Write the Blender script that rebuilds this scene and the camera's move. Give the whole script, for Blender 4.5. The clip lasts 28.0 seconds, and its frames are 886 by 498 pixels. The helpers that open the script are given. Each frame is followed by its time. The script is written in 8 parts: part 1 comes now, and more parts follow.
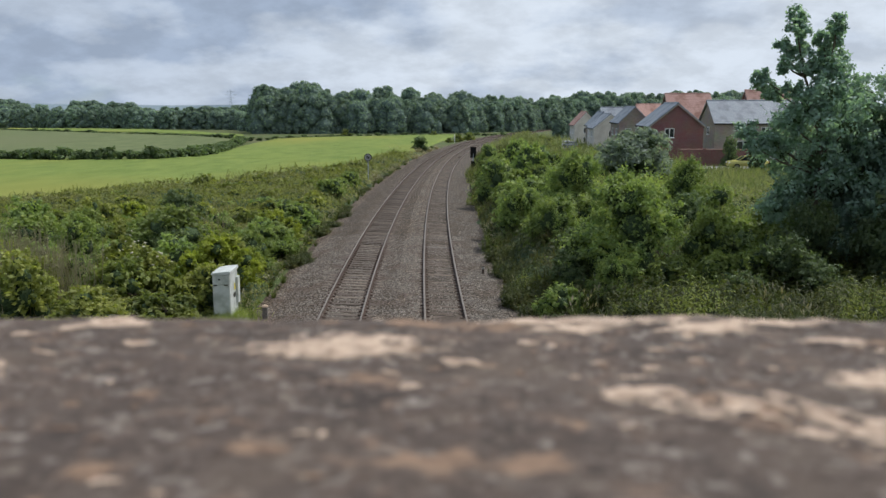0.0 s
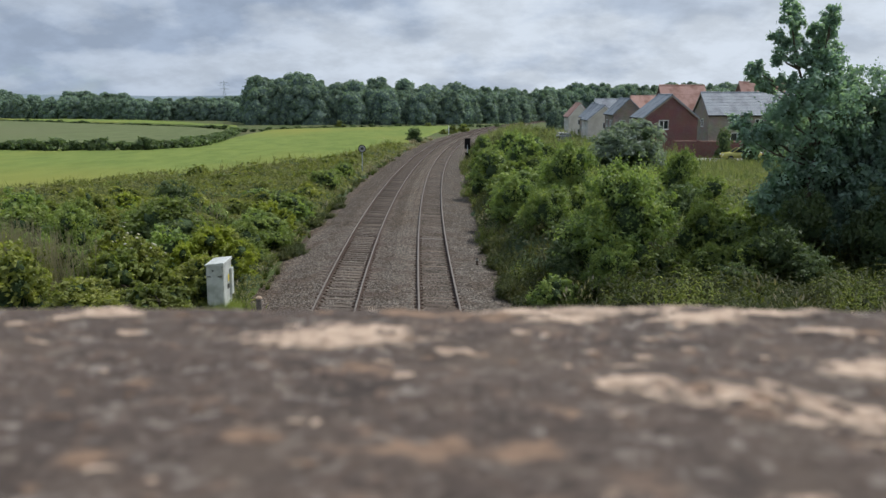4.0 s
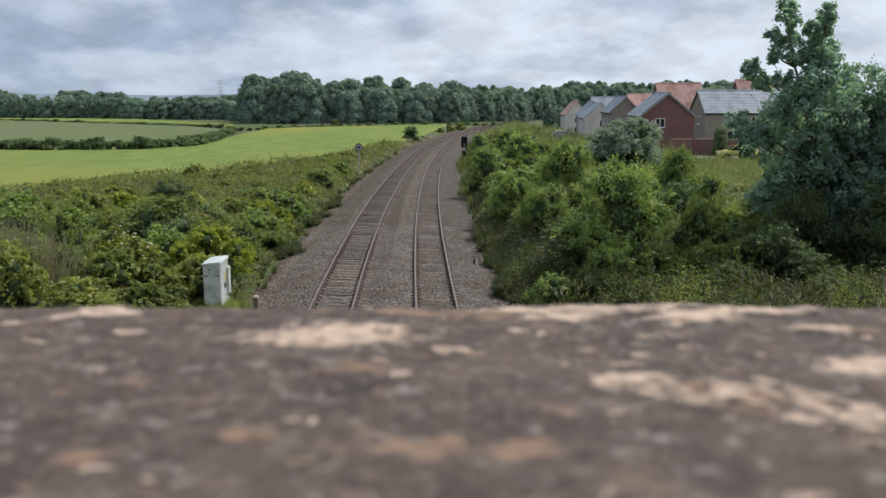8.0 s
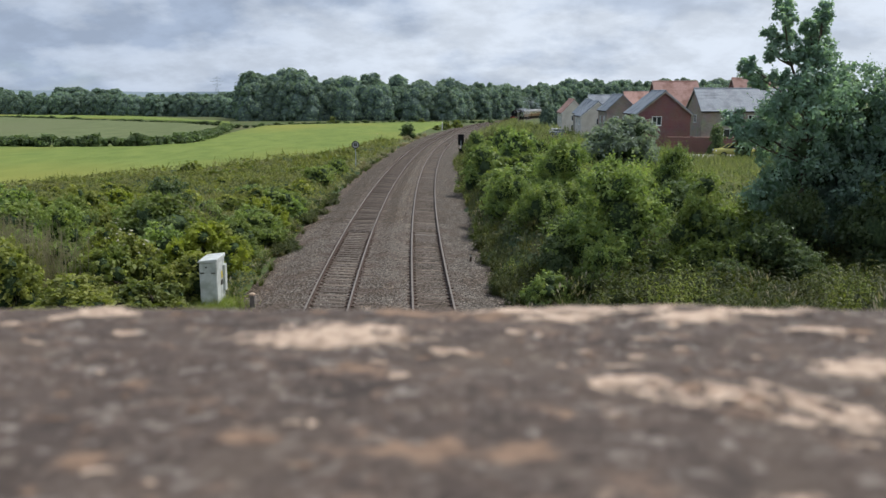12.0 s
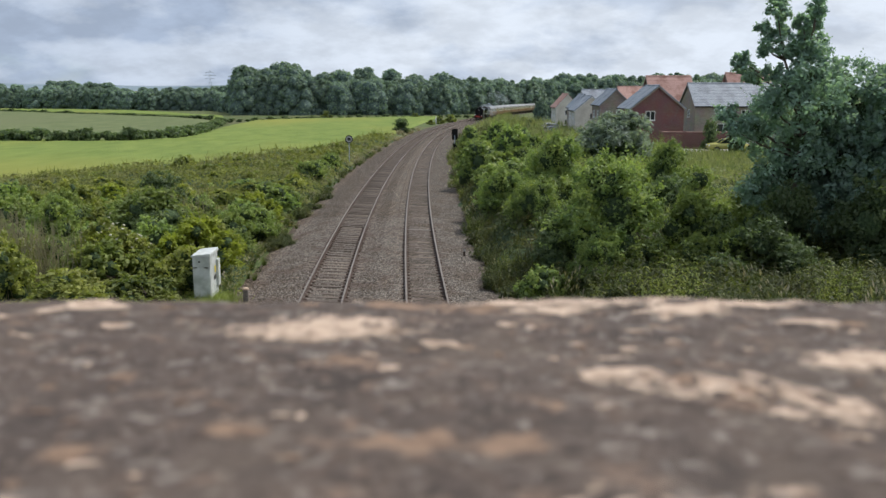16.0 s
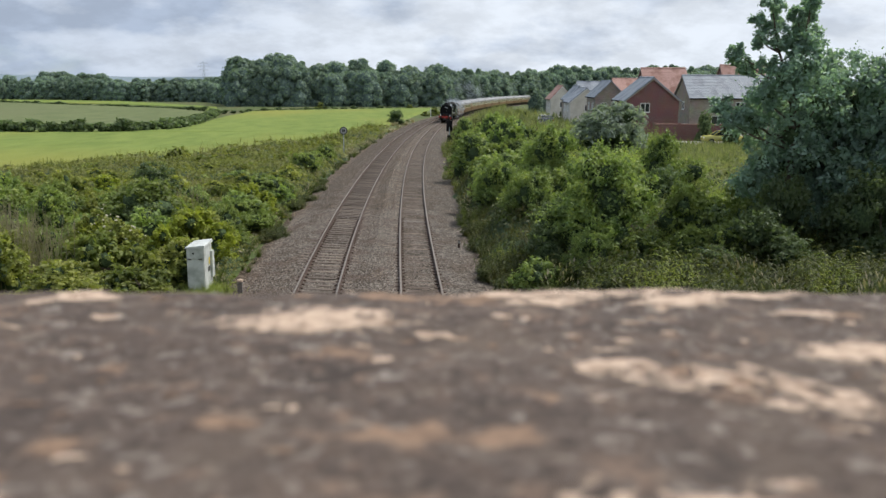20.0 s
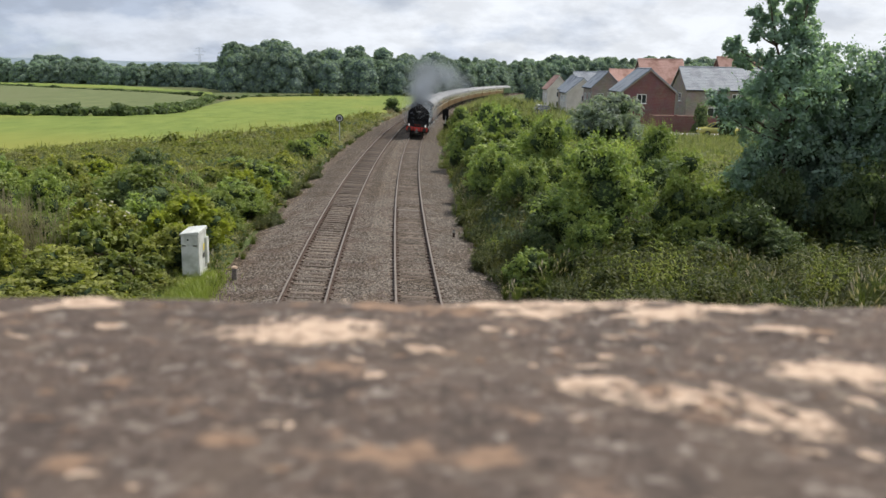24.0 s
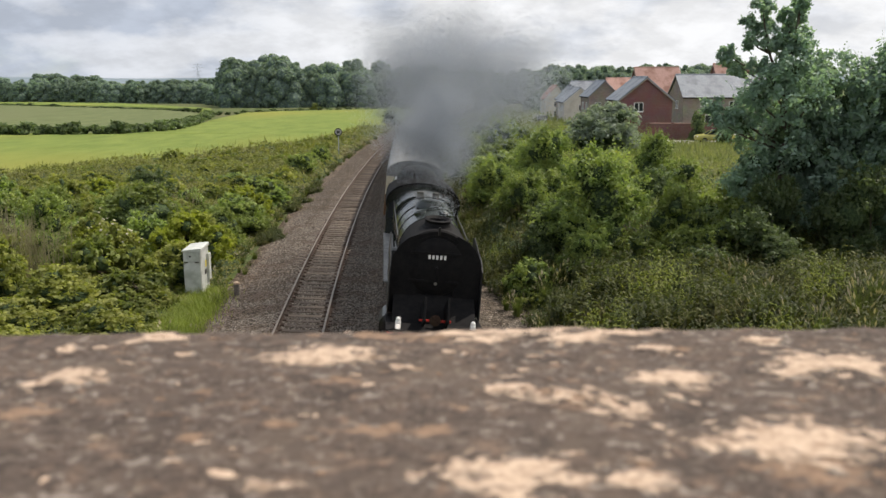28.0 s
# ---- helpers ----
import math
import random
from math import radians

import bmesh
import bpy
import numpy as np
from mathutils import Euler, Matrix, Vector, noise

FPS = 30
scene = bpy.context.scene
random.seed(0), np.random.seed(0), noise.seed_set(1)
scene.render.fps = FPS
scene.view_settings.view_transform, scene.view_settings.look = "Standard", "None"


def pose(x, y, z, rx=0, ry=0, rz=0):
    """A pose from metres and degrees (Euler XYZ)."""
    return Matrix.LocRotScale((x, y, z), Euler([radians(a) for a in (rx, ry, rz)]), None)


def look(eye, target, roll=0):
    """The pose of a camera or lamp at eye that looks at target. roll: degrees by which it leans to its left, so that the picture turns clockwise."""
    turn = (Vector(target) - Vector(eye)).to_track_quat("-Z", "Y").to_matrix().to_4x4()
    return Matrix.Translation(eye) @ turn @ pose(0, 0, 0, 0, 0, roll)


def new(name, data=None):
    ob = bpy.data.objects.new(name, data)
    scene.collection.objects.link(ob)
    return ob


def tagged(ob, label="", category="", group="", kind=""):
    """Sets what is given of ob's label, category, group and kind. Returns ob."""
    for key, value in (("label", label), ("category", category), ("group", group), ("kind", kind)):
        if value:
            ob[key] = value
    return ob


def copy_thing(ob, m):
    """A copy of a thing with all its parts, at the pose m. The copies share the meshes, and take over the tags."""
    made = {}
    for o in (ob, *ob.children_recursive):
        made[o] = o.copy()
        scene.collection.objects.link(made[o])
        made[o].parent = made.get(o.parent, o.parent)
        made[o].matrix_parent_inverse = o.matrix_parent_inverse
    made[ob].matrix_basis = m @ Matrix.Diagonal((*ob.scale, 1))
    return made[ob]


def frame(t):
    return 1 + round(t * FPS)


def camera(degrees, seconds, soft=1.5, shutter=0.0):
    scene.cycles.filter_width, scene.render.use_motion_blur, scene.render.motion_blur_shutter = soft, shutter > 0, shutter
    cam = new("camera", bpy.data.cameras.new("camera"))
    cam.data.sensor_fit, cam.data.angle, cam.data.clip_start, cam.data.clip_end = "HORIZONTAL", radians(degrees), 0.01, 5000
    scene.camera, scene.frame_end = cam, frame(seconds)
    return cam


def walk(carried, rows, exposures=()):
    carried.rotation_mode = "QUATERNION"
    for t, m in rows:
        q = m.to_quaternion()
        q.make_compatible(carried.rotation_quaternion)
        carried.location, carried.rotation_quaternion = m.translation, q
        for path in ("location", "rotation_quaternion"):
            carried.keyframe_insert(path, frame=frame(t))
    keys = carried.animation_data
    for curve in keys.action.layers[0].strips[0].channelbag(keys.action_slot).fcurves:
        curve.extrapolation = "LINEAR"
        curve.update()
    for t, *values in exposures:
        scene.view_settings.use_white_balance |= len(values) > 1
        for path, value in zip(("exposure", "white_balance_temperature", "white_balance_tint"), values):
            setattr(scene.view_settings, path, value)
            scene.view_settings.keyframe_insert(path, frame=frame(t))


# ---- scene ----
cam = camera(55.19, 28.0)
cam.data.dof.use_dof = True
cam.data.dof.focus_distance = 60.0
cam.data.dof.aperture_fstop = 7.4

# seconds, eye, then yaw, pitch and roll in degrees
PATH = [
    (0.0, 0.0000, 0.0000, 7.6000, 0.000, -9.685, 0.000),
    (0.5, 0.0001, -0.0002, 7.6001, -0.072, -9.802, 0.016),
    (1.0, 0.0002, -0.0008, 7.5998, -0.169, -9.863, -0.000),
    (1.5, 0.0002, -0.0008, 7.5996, -0.275, -9.967, 0.051),
    (2.0, 0.0002, -0.0014, 7.5997, -0.376, -10.081, 0.055),
    (2.5, 0.0003, -0.0017, 7.5999, -0.385, -10.150, 0.025),
    (3.0, 0.0004, -0.0017, 7.5996, -0.372, -10.202, 0.050),
    (3.5, 0.0003, -0.0014, 7.5993, -0.380, -10.250, 0.098),
    (5.5, 0.0003, -0.0015, 7.5991, -0.510, -10.260, 0.047),
    (6.0, 0.0005, -0.0017, 7.5990, -0.570, -10.269, 0.058),
    (6.5, 0.0007, -0.0019, 7.5992, -0.568, -10.288, 0.028),
    (7.0, 0.0007, -0.0017, 7.5991, -0.580, -10.301, -0.007),
    (7.5, 0.0007, -0.0022, 7.5993, -0.624, -10.293, 0.005),
    (8.0, 0.0006, -0.0015, 7.5992, -0.610, -10.356, -0.005),
    (8.5, 0.0005, -0.0015, 7.5992, -0.650, -10.349, -0.003),
    (9.0, 0.0008, -0.0012, 7.5988, -0.736, -10.327, 0.061),
    (9.5, 0.0008, -0.0009, 7.5987, -0.753, -10.357, 0.021),
    (10.0, 0.0009, -0.0007, 7.5986, -0.769, -10.363, 0.030),
    (10.5, 0.0008, -0.0007, 7.5986, -0.816, -10.367, 0.032),
    (11.0, 0.0009, -0.0007, 7.5988, -0.761, -10.413, 0.017),
    (11.5, 0.0008, -0.0012, 7.5988, -0.792, -10.449, 0.105),
    (12.0, -0.0003, -0.0039, 7.6024, -0.843, -10.517, 0.122),
    (12.5, 0.0005, -0.0014, 7.6011, -0.881, -10.571, 0.056),
    (14.5, 0.0012, -0.0000, 7.6000, -1.189, -10.687, 0.210),
    (15.0, 0.0012, -0.0002, 7.6001, -1.181, -10.742, 0.210),
    (15.5, 0.0014, -0.0001, 7.6002, -1.185, -10.855, 0.205),
    (16.0, 0.0013, -0.0006, 7.6001, -1.276, -10.882, 0.218),
    (16.5, 0.0012, -0.0004, 7.6001, -1.307, -10.903, 0.215),
    (17.0, 0.0016, 0.0001, 7.6000, -1.292, -10.920, 0.177),
    (17.5, 0.0018, 0.0012, 7.6001, -1.310, -10.991, 0.153),
    (18.0, 0.0016, 0.0007, 7.6003, -1.427, -11.072, 0.213),
    (18.5, 0.0010, 0.0034, 7.5989, -1.555, -11.154, 0.351),
    (19.0, 0.0016, 0.0034, 7.5984, -1.587, -11.279, 0.298),
    (19.5, 0.0015, 0.0032, 7.5987, -1.615, -11.380, 0.311),
    (20.0, 0.0017, 0.0041, 7.5985, -1.653, -11.428, 0.332),
    (20.5, 0.0020, 0.0043, 7.5982, -1.720, -11.492, 0.323),
    (21.0, 0.0019, 0.0043, 7.5983, -1.824, -11.561, 0.353),
    (21.5, 0.0022, 0.0039, 7.5985, -1.835, -11.617, 0.354),
    (23.5, 0.0030, -0.0119, 7.6203, -1.970, -12.153, 0.993),
    (24.0, 0.0033, -0.0141, 7.6201, -2.023, -12.183, 1.072),
    (24.5, 0.0039, -0.0150, 7.6224, -1.934, -12.202, 1.125),
    (25.0, 0.0059, -0.0203, 7.6290, -1.777, -12.209, 1.039),
    (25.5, 0.0075, -0.0665, 7.6662, -1.743, -12.178, 1.052),
    (26.0, 0.0028, -0.0941, 7.7062, -1.812, -11.643, 0.620),
    (26.5, 0.0057, -0.0977, 7.7099, -1.836, -11.402, 0.413),
    (27.0, 0.0066, -0.1101, 7.7088, -1.837, -11.353, 0.412),
    (27.5, 0.0216, -0.1683, 7.7041, -1.866, -11.397, 0.171),
    (28.0, 0.0225, -0.2500, 7.7065, -1.957, -11.438, 0.010),
]


def view(x, y, z, yaw, pitch, roll):
    a, b = radians(yaw), radians(pitch)
    ahead = Vector((-math.sin(a) * math.cos(b), math.cos(a) * math.cos(b), math.sin(b)))
    return look((x, y, z), Vector((x, y, z)) + ahead * 40.0, roll)


EXPOSURES = [(0.0, -0.18, 6150, 10), (2.0, -0.26, 6150, 10), (6.0, -0.24, 6150, 10), (8.0, -0.13, 6150, 11), (12.0, -0.12, 6150, 11), (20.0, 0.02, 6350, 11), (23.8, 0.12, 6600, 12), (25.0, 0.24, 6750, 12), (26.4, 0.15, 6900, 13), (28.0, 0.16, 7000, 13)]
walk(cam, [(r[0], view(*r[1:])) for r in PATH], EXPOSURES)

# ---- light ----
SUN_ELEVATION, SUN_AZIMUTH = 53.0, 54.0   # azimuth from +y towards +x
sun_data = bpy.data.lights.new("sun", "SUN")
sun_data.energy, sun_data.angle, sun_data.color = 3.8, radians(0.6), (1.0, 0.955, 0.88)
sun = new("sun", sun_data)
_e, _a = radians(SUN_ELEVATION), radians(SUN_AZIMUTH)
SUN_DIR = Vector((math.sin(_a) * math.cos(_e), math.cos(_a) * math.cos(_e), math.sin(_e)))
sun.matrix_world = look(SUN_DIR * 100.0, (0, 0, 0))


def build_world():
    w = bpy.data.worlds.new("sky")
    scene.world = w
    w.use_nodes = True
    nt = w.node_tree
    nt.nodes.clear()
    N, L = nt.nodes.new, nt.links.new
    out, bg = N("ShaderNodeOutputWorld"), N("ShaderNodeBackground")
    sky = N("ShaderNodeTexSky")
    sky.sky_type, sky.sun_disc = "NISHITA", False
    sky.sun_elevation, sky.sun_rotation = radians(SUN_ELEVATION), radians(SUN_AZIMUTH)
    sky.dust_density, sky.ozone_density = 0.6, 2.0
    gain = N("ShaderNodeMix")
    gain.data_type, gain.blend_type = "RGBA", "MULTIPLY"
    gain.inputs[0].default_value = 1.0
    L(sky.outputs[0], gain.inputs[6])
    gain.inputs[7].default_value = (0.78 * SKY_GAIN, 0.92 * SKY_GAIN, 1.15 * SKY_GAIN, 1)
    # a deck of broken cloud, flattened towards the horizon
    co, sep = N("ShaderNodeTexCoord"), N("ShaderNodeSeparateXYZ")
    L(co.outputs["Generated"], sep.inputs[0])
    up = N("ShaderNodeMath")
    up.operation, up.use_clamp = "MAXIMUM", False
    L(sep.outputs[2], up.inputs[0])
    up.inputs[1].default_value = 0.0
    lift = N("ShaderNodeMath")
    lift.operation = "ADD"
    L(up.outputs[0], lift.inputs[0])
    lift.inputs[1].default_value = 0.40
    px, py = N("ShaderNodeMath"), N("ShaderNodeMath")
    for n, s in ((px, 0), (py, 1)):
        n.operation = "DIVIDE"
        L(sep.outputs[s], n.inputs[0])
        L(lift.outputs[0], n.inputs[1])
    comb = N("ShaderNodeCombineXYZ")
    L(px.outputs[0], comb.inputs[0])
    L(py.outputs[0], comb.inputs[1])

    def clouds(scale, detail, rough, off, lo, hi, distortion=0.2):
        mp, no, mr = N("ShaderNodeMapping"), N("ShaderNodeTexNoise"), N("ShaderNodeMapRange")
        mp.inputs["Location"].default_value = off
        L(comb.outputs[0], mp.inputs[0])
        L(mp.outputs[0], no.inputs["Vector"])
        no.inputs["Scale"].default_value, no.inputs["Detail"].default_value = scale, detail
        no.inputs["Roughness"].default_value, no.inputs["Distortion"].default_value = rough, distortion
        L(no.outputs[0], mr.inputs[0])
        mr.interpolation_type = "SMOOTHSTEP"
        mr.inputs[1].default_value, mr.inputs[2].default_value = lo, hi
        return mr.outputs[0]

    cover = clouds(1.2, 10, 0.55, (3.1, 0.7, 0), 0.19, 0.36)
    shade = clouds(2.3, 10, 0.52, (6.3, 1.4, 4), 0.35, 0.56, 0.0)
    fine = clouds(6.0, 10, 0.58, (1.2, 9.1, 2), 0.36, 0.64, 0.0)
    grey = N("ShaderNodeMix")
    grey.data_type = "RGBA"
    # the cloud is brighter on the sun's side
    side, lit = N("ShaderNodeMath"), N("ShaderNodeMath")
    side.operation, lit.operation, lit.use_clamp = "MULTIPLY", "ADD", True
    L(sep.outputs[0], side.inputs[0])
    side.inputs[1].default_value = 1.45
    L(side.outputs[0], lit.inputs[0])
    L(shade, lit.inputs[1])
    L(lit.outputs[0], grey.inputs[0])
    grey.inputs[6].default_value, grey.inputs[7].default_value = CLOUD_DARK, CLOUD_LIGHT
    soft = N("ShaderNodeMix")
    soft.data_type, soft.blend_type = "RGBA", "MULTIPLY"
    soft.inputs[0].default_value = 1.0
    L(grey.outputs[2], soft.inputs[6])
    ramp = N("ShaderNodeMapRange")
    L(fine, ramp.inputs[0])
    ramp.inputs[3].default_value, ramp.inputs[4].default_value = 0.90, 1.10
    L(ramp.outputs[0], soft.inputs[7])
    mix = N("ShaderNodeMix")
    mix.data_type = "RGBA"
    L(cover, mix.inputs[0])
    L(gain.outputs[2], mix.inputs[6])
    L(soft.outputs[2], mix.inputs[7])
    L(mix.outputs[2], bg.inputs[0])
    bg.inputs[1].default_value = 1.0
    L(bg.outputs[0], out.inputs[0])


SKY_GAIN = 0.15
CLOUD_DARK, CLOUD_LIGHT = (0.42, 0.495, 0.61, 1), (0.76, 0.815, 0.875, 1)
build_world()


# ---- materials ----
def nodes_of(name):
    m = bpy.data.materials.new(name)
    m.use_nodes = True
    nt = m.node_tree
    return m, nt, nt.nodes["Principled BSDF"], nt.nodes.new, nt.links.new


def rgba(c):
    return (c[0], c[1], c[2], 1.0)


def surface(name, a, b, scale=3.0, rough=0.8, metal=0.0, bump=0.2, fine=40.0, c=None, coarse=0.5, rand=0.0, spec=0.3, stretch=None, bump_size=0.01, lo=0.35, hi=0.65):
    """A surface of two tones a and b mottled at one scale, a third tone c at a coarse one, with fine relief."""
    m, nt, bs, N, L = nodes_of(name)
    co = N("ShaderNodeTexCoord")
    src = co.outputs["Object"]
    if stretch:
        mp = N("ShaderNodeMapping")
        mp.inputs["Scale"].default_value = stretch
        L(src, mp.inputs[0])
        src = mp.outputs[0]
    n1 = N("ShaderNodeTexNoise")
    n1.inputs["Scale"].default_value, n1.inputs["Detail"].default_value = scale, 6
    n1.inputs["Roughness"].default_value = 0.65
    L(src, n1.inputs["Vector"])
    r1 = N("ShaderNodeMapRange")
    r1.inputs[1].default_value, r1.inputs[2].default_value = lo, hi
    L(n1.outputs[0], r1.inputs[0])
    mix = N("ShaderNodeMix")
    mix.data_type = "RGBA"
    L(r1.outputs[0], mix.inputs[0])
    mix.inputs[6].default_value, mix.inputs[7].default_value = rgba(a), rgba(b)
    col = mix.outputs[2]
    if c:
        n2 = N("ShaderNodeTexNoise")
        n2.inputs["Scale"].default_value, n2.inputs["Detail"].default_value = coarse, 4
        L(src, n2.inputs["Vector"])
        r2 = N("ShaderNodeMapRange")
        r2.inputs[1].default_value, r2.inputs[2].default_value = 0.48, 0.66
        L(n2.outputs[0], r2.inputs[0])
        mx = N("ShaderNodeMix")
        mx.data_type = "RGBA"
        L(r2.outputs[0], mx.inputs[0])
        L(col, mx.inputs[6])
        mx.inputs[7].default_value = rgba(c)
        col = mx.outputs[2]
    if rand:
        oi = N("ShaderNodeObjectInfo")
        hs = N("ShaderNodeHueSaturation")
        rr = N("ShaderNodeMapRange")
        rr.inputs[3].default_value, rr.inputs[4].default_value = 1 - rand, 1 + rand
        L(oi.outputs["Random"], rr.inputs[0])
        L(rr.outputs[0], hs.inputs["Value"])
        L(col, hs.inputs["Color"])
        col = hs.outputs[0]
    L(col, bs.inputs["Base Color"])
    bs.inputs["Roughness"].default_value, bs.inputs["Metallic"].default_value = rough, metal
    bs.inputs["Specular IOR Level"].default_value = spec
    if bump:
        n3 = N("ShaderNodeTexNoise")
        n3.inputs["Scale"].default_value, n3.inputs["Detail"].default_value = fine, 5
        L(src, n3.inputs["Vector"])
        bp = N("ShaderNodeBump")
        bp.inputs["Strength"].default_value, bp.inputs["Distance"].default_value = bump, bump_size
        L(n3.outputs[0], bp.inputs["Height"])
        L(bp.outputs[0], bs.inputs["Normal"])
    return m


def foliage(name, dark, light, translucent=0.38, yellow=None, rough=0.55, amount=0.15, drift=1.3):
    """Leaves: each one takes its own tone between dark and light, some take the third."""
    m, nt, bs, N, L = nodes_of(name)
    geo, oi = N("ShaderNodeNewGeometry"), N("ShaderNodeObjectInfo")
    ramp = N("ShaderNodeValToRGB")
    ramp.color_ramp.elements[0].color, ramp.color_ramp.elements[1].color = rgba(dark), rgba(light)
    if yellow:
        ramp.color_ramp.elements[1].position = 1.0 - amount
        e = ramp.color_ramp.elements.new(1.0)
        e.color = rgba(yellow)
    # drifts of tone through the crown, and a little of each leaf's own
    co, no, own, sway = N("ShaderNodeTexCoord"), N("ShaderNodeTexNoise"), N("ShaderNodeMapRange"), N("ShaderNodeMapRange")
    L(co.outputs["Object"], no.inputs["Vector"])
    no.inputs["Scale"].default_value, no.inputs["Detail"].default_value = drift, 3
    L(no.outputs[0], sway.inputs[0])
    sway.inputs[1].default_value, sway.inputs[2].default_value, sway.inputs[4].default_value = 0.32, 0.68, 0.6
    L(geo.outputs["Random Per Island"], own.inputs[0])
    own.inputs[4].default_value = 0.4
    both = N("ShaderNodeMath")
    both.operation = "ADD"
    L(sway.outputs[0], both.inputs[0])
    L(own.outputs[0], both.inputs[1])
    L(both.outputs[0], ramp.inputs[0])
    hs, rr = N("ShaderNodeHueSaturation"), N("ShaderNodeMapRange")
    rr.inputs[3].default_value, rr.inputs[4].default_value = 0.8, 1.22
    L(oi.outputs["Random"], rr.inputs[0])
    L(rr.outputs[0], hs.inputs["Value"])
    L(ramp.outputs[0], hs.inputs["Color"])
    L(hs.outputs[0], bs.inputs["Base Color"])
    bs.inputs["Roughness"].default_value, bs.inputs["Specular IOR Level"].default_value = rough, 0.25
    tr, ad = N("ShaderNodeBsdfTranslucent"), N("ShaderNodeMixShader")
    warm = N("ShaderNodeMix")
    warm.data_type, warm.blend_type = "RGBA", "MULTIPLY"
    warm.inputs[0].default_value = 1.0
    L(hs.outputs[0], warm.inputs[6])
    warm.inputs[7].default_value = (1.6, 1.75, 0.88, 1)
    L(warm.outputs[2], tr.inputs[0])
    ad.inputs[0].default_value = translucent
    L(bs.outputs[0], ad.inputs[1])
    L(tr.outputs[0], ad.inputs[2])
    L(ad.outputs[0], nt.nodes["Material Output"].inputs[0])
    return m


def crusted(name, crust):
    """Weathered stone mottled at three scales; with a crust, lichen that frays out towards its rim and lets the stone through."""
    m, nt, bs, N, L = nodes_of(name)
    co = N("ShaderNodeTexCoord")

    def speckle(scale, lo, hi, detail=7, out=(0.0, 1.0)):
        n, r = N("ShaderNodeTexNoise"), N("ShaderNodeMapRange")
        n.inputs["Scale"].default_value, n.inputs["Detail"].default_value, n.inputs["Roughness"].default_value = scale, detail, 0.65
        L(co.outputs["Object"], n.inputs["Vector"])
        L(n.outputs[0], r.inputs[0])
        r.inputs[1].default_value, r.inputs[2].default_value = lo, hi
        r.inputs[3].default_value, r.inputs[4].default_value = out
        return r.outputs[0]

    def blend(fac, a, b):
        x = N("ShaderNodeMix")
        x.data_type = "RGBA"
        L(fac, x.inputs[0])
        for k, v in ((6, a), (7, b)):
            if isinstance(v, tuple):
                x.inputs[k].default_value = rgba(v)
            else:
                L(v, x.inputs[k])
        return x.outputs[2]

    col = blend(speckle(125, 0.34, 0.66), (0.046, 0.035, 0.029), (0.126, 0.096, 0.080))
    col = blend(speckle(34, 0.50, 0.68), col, (0.121, 0.088, 0.069))
    col = blend(speckle(190, 0.56, 0.70), col, (0.23, 0.188, 0.154))
    col = blend(speckle(15, 0.50, 0.66), col, (0.060, 0.047, 0.040))
    col = blend(speckle(48, 0.56, 0.66, 4), col, (0.185, 0.128, 0.095))
    col = blend(speckle(62, 0.57, 0.65, 4), col, (0.25, 0.212, 0.182))
    col = blend(speckle(9, 0.54, 0.72), col, (0.128, 0.098, 0.077))
    col = blend(speckle(70, 0.58, 0.70), col, (0.225, 0.184, 0.145))
    if crust:
        at, inv, ad, fr = N("ShaderNodeAttribute"), N("ShaderNodeMapRange"), N("ShaderNodeMath"), N("ShaderNodeMapRange")
        at.attribute_name = "rim"
        L(at.outputs["Fac"], inv.inputs[0])
        inv.inputs[3].default_value, inv.inputs[4].default_value = 0.85, -0.80
        ad.operation = "ADD"
        L(inv.outputs[0], ad.inputs[0])
        L(speckle(58, 0.25, 0.75, 10, (-0.55, 1.5)), ad.inputs[1])
        L(ad.outputs[0], fr.inputs[0])
        fr.interpolation_type = "SMOOTHSTEP"
        fr.inputs[1].default_value, fr.inputs[2].default_value = 0.18, 0.78
        skin = blend(speckle(120, 0.3, 0.62), crust[0], crust[1])
        skin = blend(speckle(40, 0.54, 0.66, 5), skin, tuple(0.6 * c for c in crust[0]))
        col = blend(fr.outputs[0], col, skin)
    L(col, bs.inputs["Base Color"])
    bs.inputs["Roughness"].default_value, bs.inputs["Specular IOR Level"].default_value = 0.95, 0.2
    bp = N("ShaderNodeBump")
    bp.inputs["Strength"].default_value, bp.inputs["Distance"].default_value = 0.6, 0.003
    L(speckle(200, 0.0, 1.0), bp.inputs["Height"])
    L(bp.outputs[0], bs.inputs["Normal"])
    return m


